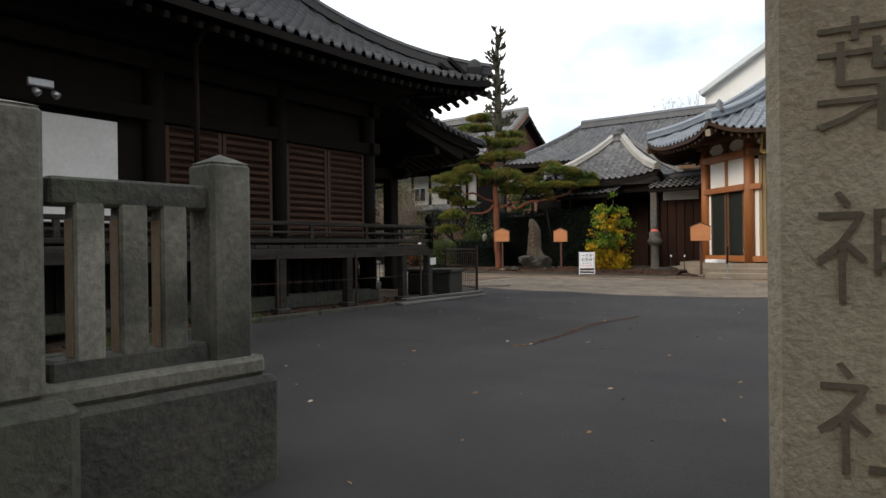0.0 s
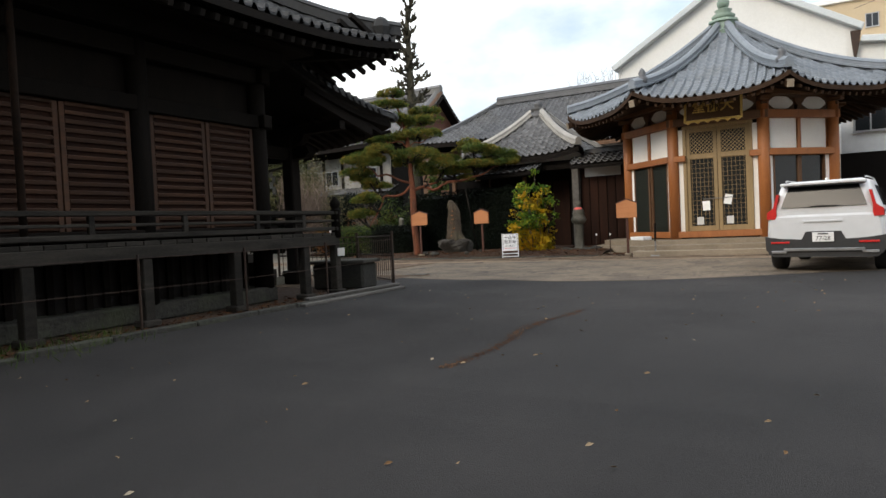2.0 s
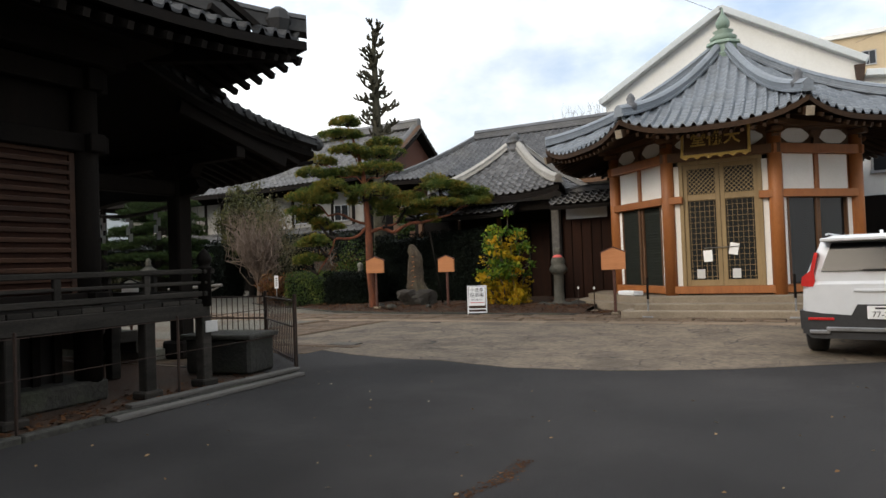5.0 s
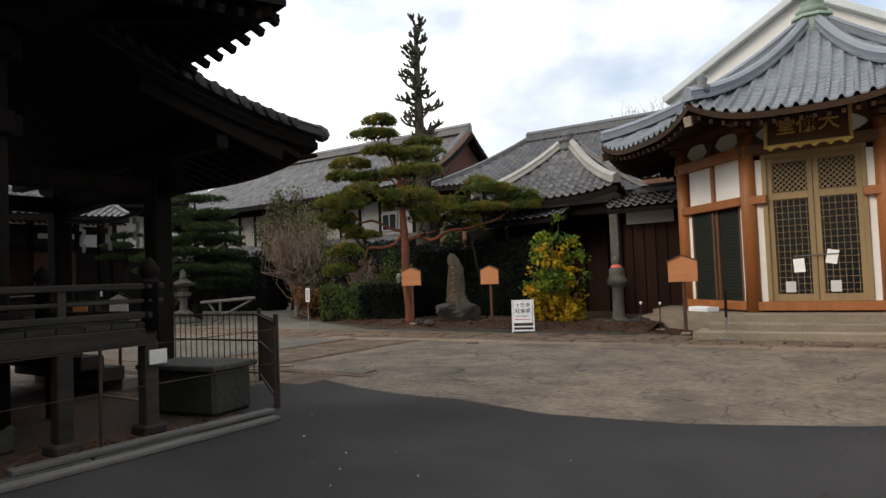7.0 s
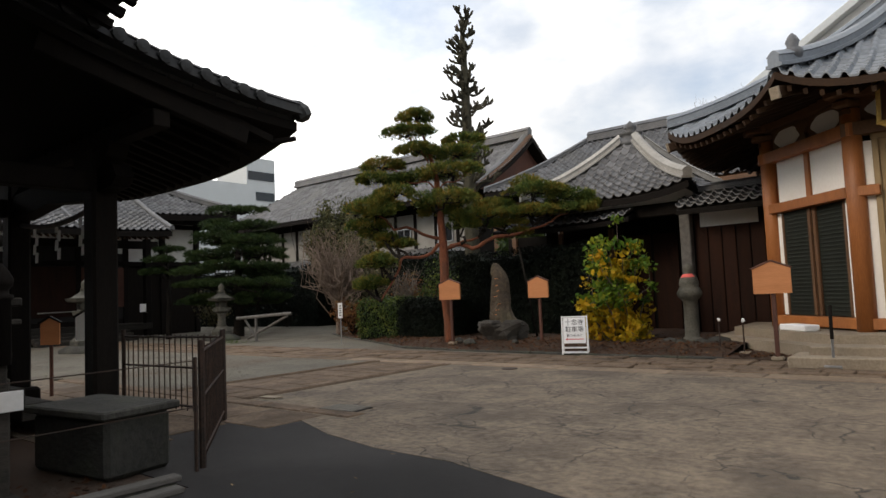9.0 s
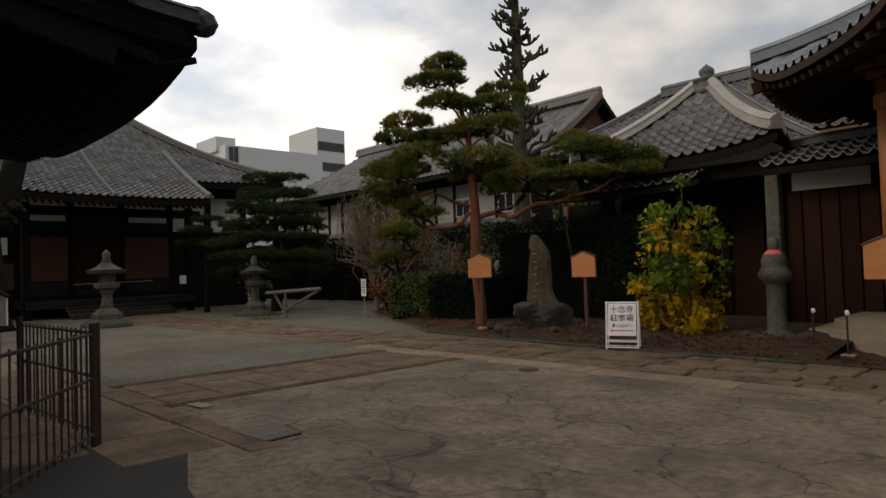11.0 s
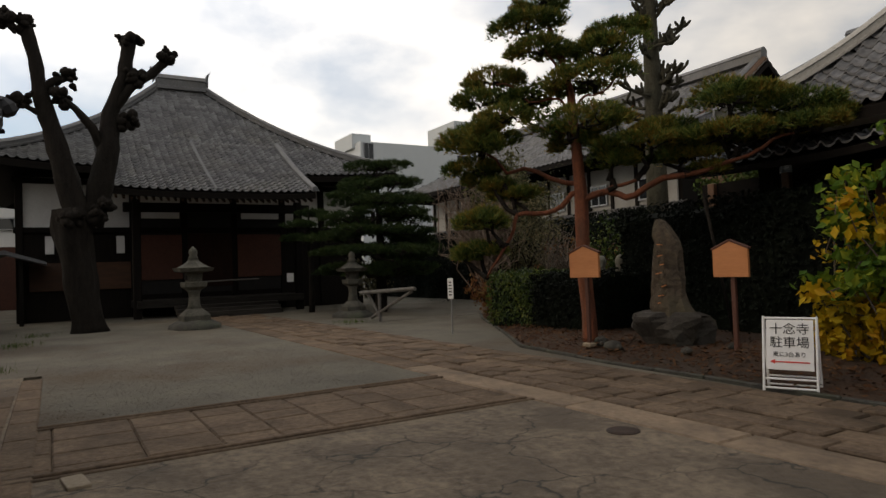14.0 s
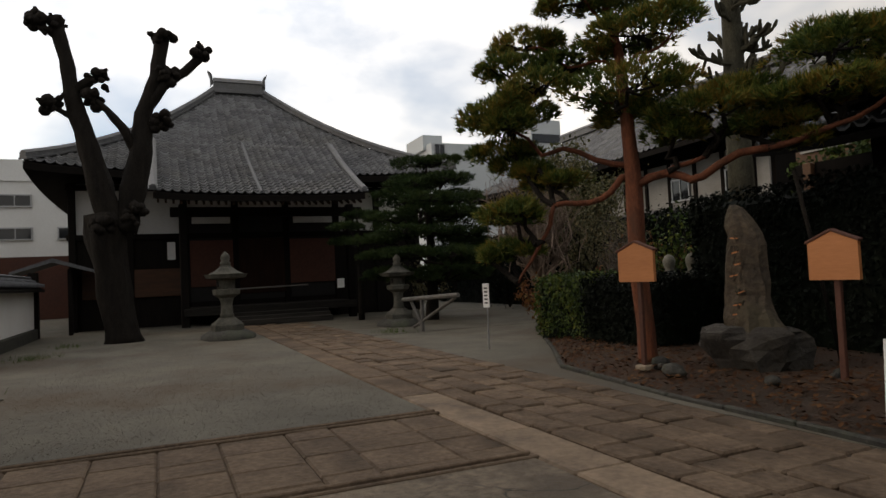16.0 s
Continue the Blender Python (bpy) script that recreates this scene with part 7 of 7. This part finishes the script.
def pine(name, base, trunk_pts, trunk_r, pads, limbs, leaf, bark, label, seed, density=1.0, size=0.13, twigs=True):
    """A cloud-pruned pine. pads: (x, y, z, rx, ry, rz) from the base; limbs: pairs of points."""
    rng = random.Random(seed)
    t = thing(name, label, "tree", m=pose(*base))
    b = Build()
    fine = [Vector(trunk_pts[0]).lerp(Vector(trunk_pts[0]), 0)]
    rad = [trunk_r[0]]
    for i in range(len(trunk_pts) - 1):
        for k in range(1, 5):
            fine.append(Vector(trunk_pts[i]).lerp(Vector(trunk_pts[i + 1]), k / 4))
            rad.append(trunk_r[i] + (trunk_r[i + 1] - trunk_r[i]) * k / 4)
    b.rugged(fine, rad, 16, 0.16, 2.0, seed)
    tr = part("trunk", b, bark, t, smooth=True)
    for p0, p1, r0, r1 in limbs:
        b = Build()
        limb(b, rng, p0, p1, r0 * 0.74, r1 * 0.8, 0.12, 8, 9)
        part("limb", b, bark, tr, smooth=True)
    if twigs:
        b = Build()
        axis = [Vector(p) for p in trunk_pts]
        nodes = axis[2:] + [Vector(p1) for _, p1, *_ in limbs] + [(Vector(p0) + Vector(p1)) / 2 for p0, p1, *_ in limbs]
        for x, y, z, rx, ry, rz in pads:
            c = Vector((x, y, z - 0.03))
            near = min(nodes, key=lambda q: (q - c).length + max(0, q.z - c.z) * 2)
            limb(b, rng, near, c, 0.05, 0.025, 0.35, 6, 5)
            for k in range(5):
                a = rng.random() * math.tau
                limb(b, rng, c, c + Vector((rx * 0.8 * math.cos(a), ry * 0.8 * math.sin(a), rng.uniform(0, 0.1))), 0.022, 0.008, 0.3, 5, 4)
        part("spray", b, BARK_D, tr, kind="stuff")
    for x, y, z, rx, ry, rz in pads:
        b = Build()
        needle_pad(b, rng, (x, y, z), (rx, ry, rz), int(430 * rx * ry * density) + 60, size)
        # looser fringe so that the outline stays uneven
        for k in range(6):
            a = rng.random() * math.tau
            needle_pad(b, rng, (x + rx * 0.85 * math.cos(a), y + ry * 0.85 * math.sin(a), z - 0.02), (rx * 0.3, ry * 0.3, rz * 0.6), int(40 * density) + 8, size)
        part("needle_pad", b, leaf, t)
    return t


# the red pine: pads given across (x), away (y) and up
RP = (-15.32, 26.7, 0.12)


def across(u, v, z, ru=0, rv=0, rz=0):
    """u: across the view from the yard, v: away."""
    return (u * 0.783 - v * 0.622, u * 0.622 + v * 0.783, z, ru, rv, rz)


pads = [across(*q) for q in (
    (-0.62, 0.1, 6.35, 0.52, 0.5, 0.24), (-0.87, 0.0, 5.85, 0.74, 0.65, 0.26), (-1.65, 0.3, 5.0, 0.6, 0.55, 0.3), (-1.8, 0.0, 4.55, 0.55, 0.55, 0.28), (-1.85, -0.2, 3.75, 0.82, 0.7, 0.34), (-2.15, 0.3, 3.3, 0.6, 0.55, 0.26),
    (0.5, 0.2, 5.25, 0.88, 0.7, 0.28), (-0.6, -0.3, 5.3, 0.62, 0.5, 0.24), (0.25, -0.3, 4.65, 0.95, 0.7, 0.3), (-0.85, 0.4, 4.6, 0.75, 0.6, 0.26), (0.7, 0.6, 5.7, 0.62, 0.5, 0.24), (0.1, -0.5, 3.85, 0.98, 0.75, 0.32),
    (1.05, -0.1, 3.45, 0.9, 0.65, 0.28), (-1.2, -0.5, 4.1, 0.55, 0.5, 0.26), (2.65, 0.0, 4.05, 0.85, 0.65, 0.3), (3.5, 0.1, 3.85, 0.75, 0.6, 0.3), (2.35, -0.2, 3.45, 0.9, 0.6, 0.22), (3.65, -0.1, 3.5, 0.6, 0.5, 0.22),
    (-1.85, -0.3, 2.2, 0.58, 0.5, 0.26), (-2.0, 0.1, 1.7, 0.5, 0.45, 0.2), (1.8, 0.2, 3.2, 0.6, 0.5, 0.2), (-1.3, 0.4, 2.75, 0.55, 0.5, 0.2), (1.5, 0.4, 3.75, 0.6, 0.5, 0.22))]
rng = random.Random(77)
more = []
for x, y, z, rx, ry, rz in pads:
    for k in range(1 if z < 4.4 else 0):
        more.append((x + rng.uniform(-0.75, 0.75) * rx, y + rng.uniform(-0.8, 0.8) * ry, z + rng.uniform(-0.3, 0.28), rx * rng.uniform(0.4, 0.6), ry * rng.uniform(0.4, 0.6), rz * rng.uniform(0.8, 1.2)))
pads += more
limbs = []
for u, v, z, u2, v2, z2, r0, r1 in ((0, 0, 2.85, -1.8, -0.1, 3.6, 0.09, 0.04), (-0.05, 0, 2.7, -1.15, -0.2, 2.35, 0.1, 0.07), (-1.15, -0.2, 2.35, -1.75, -0.3, 1.2, 0.07, 0.035), (0, 0, 2.55, 1.0, 0, 2.85, 0.1, 0.05), (0.05, 0, 2.55, 1.8, -0.1, 2.85, 0.12, 0.09), (1.8, -0.1, 2.85, 3.5, -0.1, 3.4, 0.09, 0.035),
                                    (-0.05, 0, 3.6, -1.2, 0.3, 4.4, 0.06, 0.03), (-0.05, 0, 3.7, 1.0, 0.1, 4.2, 0.06, 0.03), (-0.1, 0, 4.2, -1.5, 0, 4.9, 0.05, 0.025), (-0.1, 0, 4.2, 0.8, -0.2, 4.7, 0.05, 0.025), (-0.2, 0, 4.8, 0.5, 0.2, 5.2, 0.05, 0.02), (-0.3, 0, 5.0, -0.85, 0.0, 5.8, 0.05, 0.02)):
    limbs.append((across(u, v, z)[:3], across(u2, v2, z2)[:3], r0 * 0.72, r1 * 0.72))
pine("red_pine", RP, [(0.08, 0.02, -0.2), (0.06, 0.02, 0.5), (0.0, 0.0, 1.3), (0.02, 0, 2.1), (0.0, 0, 2.8), (-0.06, 0, 3.6), (-0.1, -0.03, 4.5), (-0.25, -0.15, 5.4), (-0.45, -0.35, 6.2)], [0.15, 0.125, 0.125, 0.13, 0.11, 0.095, 0.075, 0.05, 0.025], [(x, y, z, rx * 0.95, ry * 0.95, rz * 0.95) for x, y, z, rx, ry, rz in pads], limbs, NEEDLE, BARK_R, "tall red-barked pine pruned into cloud pads", 21, 1.7, 0.125)
pr = Build()
pr.tube([(-13.2, 28.0, 0.1), (-13.5, 27.75, 2.62)], 0.026, 8)
solid("pine_prop", pr, BARK_D, "leaning dark timber prop under the pine limb", "prop", smooth=True)

# bare-topped tall conifer behind
rng = random.Random(5)
tc_ = thing("topped_conifer", "tall bare trunk with stubby knotted branches", "tree", m=pose(-18.97, 32.9, 0))
b = Build()
b.tube([(0, 0, 0), (0, 0, 4), (0.02, 0, 8), (0, 0, 11), (0, 0, 12.3)], [0.34, 0.28, 0.2, 0.12, 0.06], 10)
tr_ = part("trunk", b, BARK_C, tc_, smooth=True)
b = Build()
for i in range(62):
    z = 5.2 + 7.1 * (i / 61)
    a = rng.random() * math.tau
    l = (1.1 - 0.62 * (z - 5.2) / 7.1) * rng.uniform(0.45, 1.1)
    e = Vector((l * math.cos(a), l * math.sin(a), z + l * rng.uniform(0.15, 0.55)))
    pts = limb(b, rng, (0, 0, z), e, 0.06, 0.045, 0.25, 6, 5)
    for k in range(7):
        q = pts[rng.randint(2, 5)]
        d = Vector((0.5 * math.cos(a) + rng.gauss(0, 0.45), 0.5 * math.sin(a) + rng.gauss(0, 0.45), rng.uniform(0.4, 1.1))).normalized()
        r = rng.uniform(0.16, 0.34)
        b.tube([q, q + d * r * 0.6, q + d * r + Vector((0, 0, 0.04))], [0.03, 0.048, 0.03], 6)
part("brushwood", b, BARK_C, tr_, kind="stuff")

# dark pine before the main hall
pads2 = []
rng = random.Random(8)
for i in range(7):
    z = 1.5 + 0.66 * i
    w = (2.5, 2.65, 2.5, 2.2, 1.8, 1.3, 0.7)[i]
    n = (8, 9, 8, 7, 6, 4, 2)[i]
    for k in range(n):
        a = math.tau * k / n + i * 0.7
        q = w * rng.uniform(0.5, 0.85)
        pads2.append((q * math.cos(a), q * math.sin(a), z + rng.uniform(-0.2, 0.2), 0.85, 0.8, 0.24))
pine("dark_pine", (-28.9, 29.0, 0.0), [(0, 0, -0.1), (0.1, 0, 0.8), (-0.05, 0.05, 1.8), (0.1, 0, 3.0), (0, 0, 4.2), (0, 0, 5.4)], [0.24, 0.2, 0.17, 0.13, 0.09, 0.03], pads2, [((0, 0, 1.2 + 0.6 * k), (1.6 * math.cos(k * 1.9), 1.6 * math.sin(k * 1.9), 1.5 + 0.6 * k), 0.07, 0.03) for k in range(6)], NEEDLE_D, BARK_D, "dense dark green pine pruned in layers", 33, 0.62, 0.15)
# a lighter pine arm in front of the hall's end
pine("young_pine", (-31.5, 27.2, 0.0), [(0, 0, 0), (0.1, 0, 1.4), (0.0, 0, 2.6), (-0.1, 0, 4.0)], [0.12, 0.1, 0.07, 0.03], [(-0.3, 0.2, 3.9, 0.7, 0.6, 0.2), (0.3, -0.5, 3.4, 0.7, 0.6, 0.2), (-0.3, -0.4, 2.9, 0.6, 0.6, 0.2)], [], NEEDLE_D, BARK_D, "slim young pine at the hall corner", 35, 0.7, 0.15)


def hedge(x0, x1, y0, y1, h, leaf, label, seed, size=0.055, dens=420, z=0.1):
    rng = random.Random(seed)
    t = thing("hedge", label, "hedge", m=pose(0, 0, 0))
    # Solid core in the near-black leaf colour paints the shade inside the hedge.
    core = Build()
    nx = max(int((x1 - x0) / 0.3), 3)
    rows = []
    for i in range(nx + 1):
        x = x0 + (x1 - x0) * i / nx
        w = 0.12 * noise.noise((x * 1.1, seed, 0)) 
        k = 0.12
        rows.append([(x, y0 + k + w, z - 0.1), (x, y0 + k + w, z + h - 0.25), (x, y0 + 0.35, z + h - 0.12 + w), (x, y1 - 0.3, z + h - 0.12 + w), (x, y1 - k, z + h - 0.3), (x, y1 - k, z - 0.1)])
    core.grid(rows)
    core.face(*rows[0])
    core.face(*rows[-1][::-1])
    part("shadow_core", core, HEDGE_SHADE, t)
    b = Build()
    area = (x1 - x0) * (h * 2 + y1 - y0) + 2 * h * (y1 - y0)
    for _ in range(int(area * dens)):
        x = rng.uniform(x0, x1)
        side = rng.random() * (h * 1.2 + (y1 - y0) + h)
        bul = 0.12 * noise.noise((x * 1.1, seed, 0)) + 0.1 * noise.noise((x * 2.3, side * 2.0, seed))
        if side < h * 1.2:
            p = Vector((x, y0 + bul + rng.uniform(-0.05, 0.12), z + rng.random() ** 0.8 * h))
            n = Vector((0, -1, 0.3))
        elif side < h * 1.2 + (y1 - y0):
            p = Vector((x, rng.uniform(y0, y1), z + h + bul + rng.uniform(-0.14, 0.06)))
            n = Vector((0, 0, 1))
        else:
            e = rng.choice((x0, x1))
            p = Vector((e + bul + rng.uniform(-0.08, 0.08), rng.uniform(y0, y1), z + rng.random() * h))
            n = Vector((1 if e == x1 else -1, 0, 0.3))
        n = (n + Vector((rng.gauss(0, 0.6), rng.gauss(0, 0.6), rng.gauss(0, 0.5)))).normalized()
        u = n.orthogonal().normalized()
        u.rotate(Matrix.Rotation(rng.random() * math.tau, 3, n))
        w = n.cross(u)
        s = size * rng.uniform(0.6, 1.3)
        b.face(p - u * s * 0.8, p + w * s * 0.45 + n * s * 0.1, p + u * s * 0.8, p - w * s * 0.45 + n * s * 0.1)
    part("foliage", b, leaf, t)
    return t


hedge(-20.2, -18.0, 27.9, 29.4, 1.25, HEDGE, "low clipped green hedge beside the path", 3)
hedge(-18.05, -16.0, 27.6, 29.0, 1.2, HEDGE_SHADE, "rounded dark green hedge behind the sign", 4)
hedge(-16.6, -11.9, 29.0, 29.7, 2.55, HEDGE_SHADE, "tall dark clipped hedge behind the standing stone", 5, 0.06, 300)

# Two hedges added to cover the bright gap at the horizon.
hedge(-44, -31.5, 35.5, 37.0, 3.2, HEDGE_SHADE, "tall dark hedge closing the yard", 6, 0.1, 60)
hedge(-31.5, -23.5, 37.5, 39.0, 3.4, HEDGE_SHADE, "tall dark hedge behind the shrubs", 7, 0.1, 70)

# yellowing bush before the gate
rng = random.Random(9)
bu = thing("yellow_bush", "leafy bush turning from green to bright yellow", "bush", m=pose(-10.55, 27.3, 0.05))
b = Build()
tips = []
for i in range(42):
    a = rng.random() * math.tau
    l = rng.uniform(0.15, 1.0)
    h = rng.uniform(0.5, 2.85) * (1.12 - l * 0.45)
    pts = limb(b, rng, (0.05 * math.cos(a), 0.05 * math.sin(a), 0), (l * math.cos(a), l * math.sin(a), h), 0.022, 0.006, 0.25, 5, 6)
    tips += pts[2:]
part("branchwork", b, BARK, bu, kind="stuff")
up_, low_ = Build(), Build()
for p in tips:
    yellow = p.z < 0.95 + 0.3 * noise.noise((p.x * 2, p.y * 2, 1)) or noise.noise((p.x * 1.7 + 5, p.y * 1.7, p.z * 1.3)) > 0.22
    scatter_leaves(low_ if yellow else up_, rng, p, (0.24, 0.24, 0.2), 24, 0.085, shell=0.1, long=1.7)
part("green_foliage", up_, YELLOWGREEN, bu)
part("yellow_foliage", low_, YELLOW, bu, "bright yellow leaves")

# shrubs and bare trees at the back of the bed
def shrub(x, y, z, r, h, leaf, label, seed, n=900, size=0.07):
    rng = random.Random(seed)
    t = thing("shrub", label, "shrub", m=pose(x, y, z))
    b = Build()
    tips = []
    for i in range(14):
        a = rng.random() * math.tau
        q = r * rng.uniform(0.2, 0.9)
        tips += limb(b, rng, (0, 0, 0), (q * math.cos(a), q * math.sin(a), h * rng.uniform(0.5, 1.0)), 0.03, 0.008, 0.25, 5, 5)[2:]
    part("branchwork", b, BARK_D, t, kind="stuff")
    b = Build()
    for p in tips:
        scatter_leaves(b, rng, p, (r * 0.38, r * 0.38, h * 0.2), n // len(tips) + 1, size, shell=0.15)
    part("foliage", b, leaf, t)


shrub(-22.2, 29.5, 0.1, 1.0, 1.2, RUSSET, "low russet-leaved shrub by the path", 41, 1600)
shrub(-21.0, 32.2, 0.1, 1.5, 2.3, RUSSET, "rust-brown maple shrub behind the hedge", 42, 2200)
shrub(-24.8, 32.6, 0.1, 1.8, 4.6, OLIVE, "tall olive-brown shrub in the bed", 43, 4200)
shrub(-27.0, 35.0, 0.1, 2.2, 4.4, OLIVE, "tall olive-grey shrub at the back", 44, 3600)
shrub(-19.2, 31.4, 0.1, 1.1, 2.6, HEDGE, "green shrub behind the hedge", 45, 2200)
shrub(-22.5, 35.5, 0.1, 2.0, 3.2, HEDGE_SHADE, "dark evergreen shrub at the back", 46, 3000)
shrub(-17.6, 31.5, 0.1, 1.2, 2.0, HEDGE_SHADE, "dark shrub behind the pine", 47, 2000)
shrub(-15.2, 33.5, 0.1, 1.3, 2.4, HEDGE_SHADE, "dark evergreen by the gate", 48, 2000)
shrub(-31.5, 33.5, 0.1, 2.0, 2.6, HEDGE_SHADE, "dark shrub beside the hall", 49, 3000)
shrub(-34.0, 31.0, 0.1, 1.4, 2.0, OLIVE, "olive shrub at the hall corner", 50, 1600)


def bare_tree(x, y, h, r, label, seed, bark, n=150, droop=0.0):
    rng = random.Random(seed)
    t = thing("bare_tree", label, "tree", m=pose(x, y, 0.05))
    b = Build()
    b.tube([(0, 0, 0), (0.05, 0, h * 0.25), (0, 0.05, h * 0.5)], [0.12, 0.09, 0.06], 8)
    tr = part("trunk", b, bark, t)
    b = Build()
    for i in range(n):
        a = rng.random() * math.tau
        z0 = h * rng.uniform(0.15, 0.5)
        q = r * rng.uniform(0.3, 1)
        end = Vector((q * math.cos(a), q * math.sin(a), h * rng.uniform(0.55, 1.0)))
        pts = limb(b, rng, (0, 0, z0), end, 0.03, 0.007, 0.3, 4, 6)
        for k in range(3):
            p = pts[rng.randint(3, 6)]
            limb(b, rng, p, p + Vector((rng.gauss(0, 0.25), rng.gauss(0, 0.25), rng.uniform(0.1, 0.5) - droop)), 0.008, 0.003, 0.3, 3, 3)
    part("brushwood", b, bark, t, kind="stuff")


bare_tree(-23.9, 30.3, 4.1, 1.5, "bare grey-brown multi-stemmed shrub", 61, BARK_P, 170)
bare_tree(-20.4, 30.6, 2.6, 0.9, "small pale bare tree", 62, BARK, 40)
bare_tree(-13.4, 46.5, 10.9, 1.9, "bare winter tree behind the roofs", 63, BARK, 130)
bare_tree(-33.0, 37.5, 7.2, 2.0, "bare leaning tree by the hall", 64, BARK_D, 22, 0.3)

def round_tree(x, y, h, r, leaf, label, seed, count=1):
    """A clipped evergreen with a lumpy round crown over a short trunk."""
    rng = random.Random(seed)
    t = thing("evergreen_tree", label, "tree", m=pose(x, y, 0.05))
    b = Build()
    tips = []
    b.tube([(0, 0, 0), (0.1, 0.05, h * 0.3), (0, 0, h * 0.6)], [0.16, 0.12, 0.07], 8)
    for i in range(26):
        a = rng.random() * math.tau
        e = rng.uniform(0.1, 1.0)
        q = r * math.sqrt(1 - (e * 0.92) ** 2) * rng.uniform(0.55, 0.95)
        tips += limb(b, rng, (0, 0, h * rng.uniform(0.25, 0.55)), (q * math.cos(a), q * math.sin(a), h * (0.45 + 0.5 * e)), 0.05, 0.012, 0.25, 5, 5)[3:]
    part("trunk", b, BARK_D, t)
    b = Build()
    for p in tips:
        scatter_leaves(b, rng, p, (r * 0.3, r * 0.3, h * 0.09), 100 * count, 0.1, shell=0.2)
    part("crown", b, leaf, t)


round_tree(-29.4, 35.4, 6.5, 2.0, OLIVEGREEN, "round olive-green evergreen behind the bed", 71)
round_tree(-19.0, 36.6, 4.6, 1.4, HEDGE, "dark green evergreen by the house", 74)

# ---- pollarded tree before the main hall ----
rng = random.Random(14)
po = thing("pollard_tree", "leafless pollarded tree with knobbed stumps", "tree", m=pose(-29.0, 19.15, 0))
b = Build()
b.rugged([(0, 0.15 - 0.03 * i, -0.1 + 0.24 * i) for i in range(17)], [0.62, 0.52, 0.48, 0.46, 0.45, 0.45, 0.46, 0.46, 0.45, 0.46, 0.47, 0.49, 0.52, 0.54, 0.54, 0.5, 0.42], 22, 0.22, 1.8, 3.0)
trk = part("trunk", b, BARK_D, po, smooth=True)


def stump(pts, rad):
    b = Build()
    fine, fr_ = [Vector(pts[0])], [rad[0]]
    for i in range(len(pts) - 1):
        for k in range(1, 5):
            fine.append(Vector(pts[i]).lerp(Vector(pts[i + 1]), k / 4))
            fr_.append((rad[i] + (rad[i + 1] - rad[i]) * k / 4) * rng.uniform(0.93, 1.1))
    b.rugged(fine, fr_, 14, 0.25, 1.8, pts[0][1])
    e = Vector(pts[-1])
    for k in range(16):
        d = Vector((rng.gauss(0, 1), rng.gauss(0, 1), rng.gauss(0.3, 0.8))).normalized()
        r = rng.uniform(0.07, 0.18)
        c = e + d * rng.uniform(0.1, 0.32)
        if k % 2:
            limb(b, rng, c, c + d * rng.uniform(0.1, 0.2), 0.07, 0.055, 0.2, 6, 3)
        b.lathe([(r * 0.5, -r * 0.8), (r, -r * 0.2), (r * 0.9, r * 0.4), (r * 0.3, r * 0.9)], c, 7)
    part("limb", b, BARK_D, trk, smooth=True)


stump([(0, 0.0, 3.2), (0, -0.35, 4.6), (0, -0.65, 5.85), (0, -1.0, 7.15), (0, -1.12, 8.2), (0, -1.36, 9.2)], [0.36, 0.31, 0.27, 0.22, 0.18, 0.18])
stump([(0, 0.3, 3.2), (0.1, 0.55, 4.4), (0.1, 0.8, 5.6), (0, 0.85, 6.7), (0, 1.25, 7.9), (0, 1.45, 9.1)], [0.36, 0.33, 0.3, 0.24, 0.2, 0.19])
stump([(0.0, 0.65, 5.5), (0.2, 0.35, 6.2), (0.2, -0.1, 6.75), (0.1, -0.5, 7.1)], [0.14, 0.12, 0.1, 0.09])
stump([(0, 0.9, 6.8), (0.1, 1.45, 7.6), (0.0, 2.05, 8.1), (0, 2.55, 8.65)], [0.17, 0.15, 0.14, 0.14])
stump([(0, -1.0, 7.2), (0.1, -0.7, 7.5), (0.1, -0.3, 7.7)], [0.13, 0.12, 0.12])
stump([(0, -0.95, 6.5), (0.1, -1.5, 6.8)], [0.09, 0.07])
stump([(0, -1.26, 8.8), (0.1, -1.8, 9.15)], [0.13, 0.11])
stump([(0, 1.1, 8.0), (0.1, 1.55, 7.9)], [0.13, 0.11])
stump([(0.3, 0.2, 3.3), (0.5, 0.6, 3.6)], [0.2, 0.17])
stump([(0.3, -0.2, 3.2), (0.5, -0.3, 3.4)], [0.2, 0.17])
stump([(0.0, 0.9, 6.2), (0.2, 1.4, 6.4)], [0.12, 0.11])
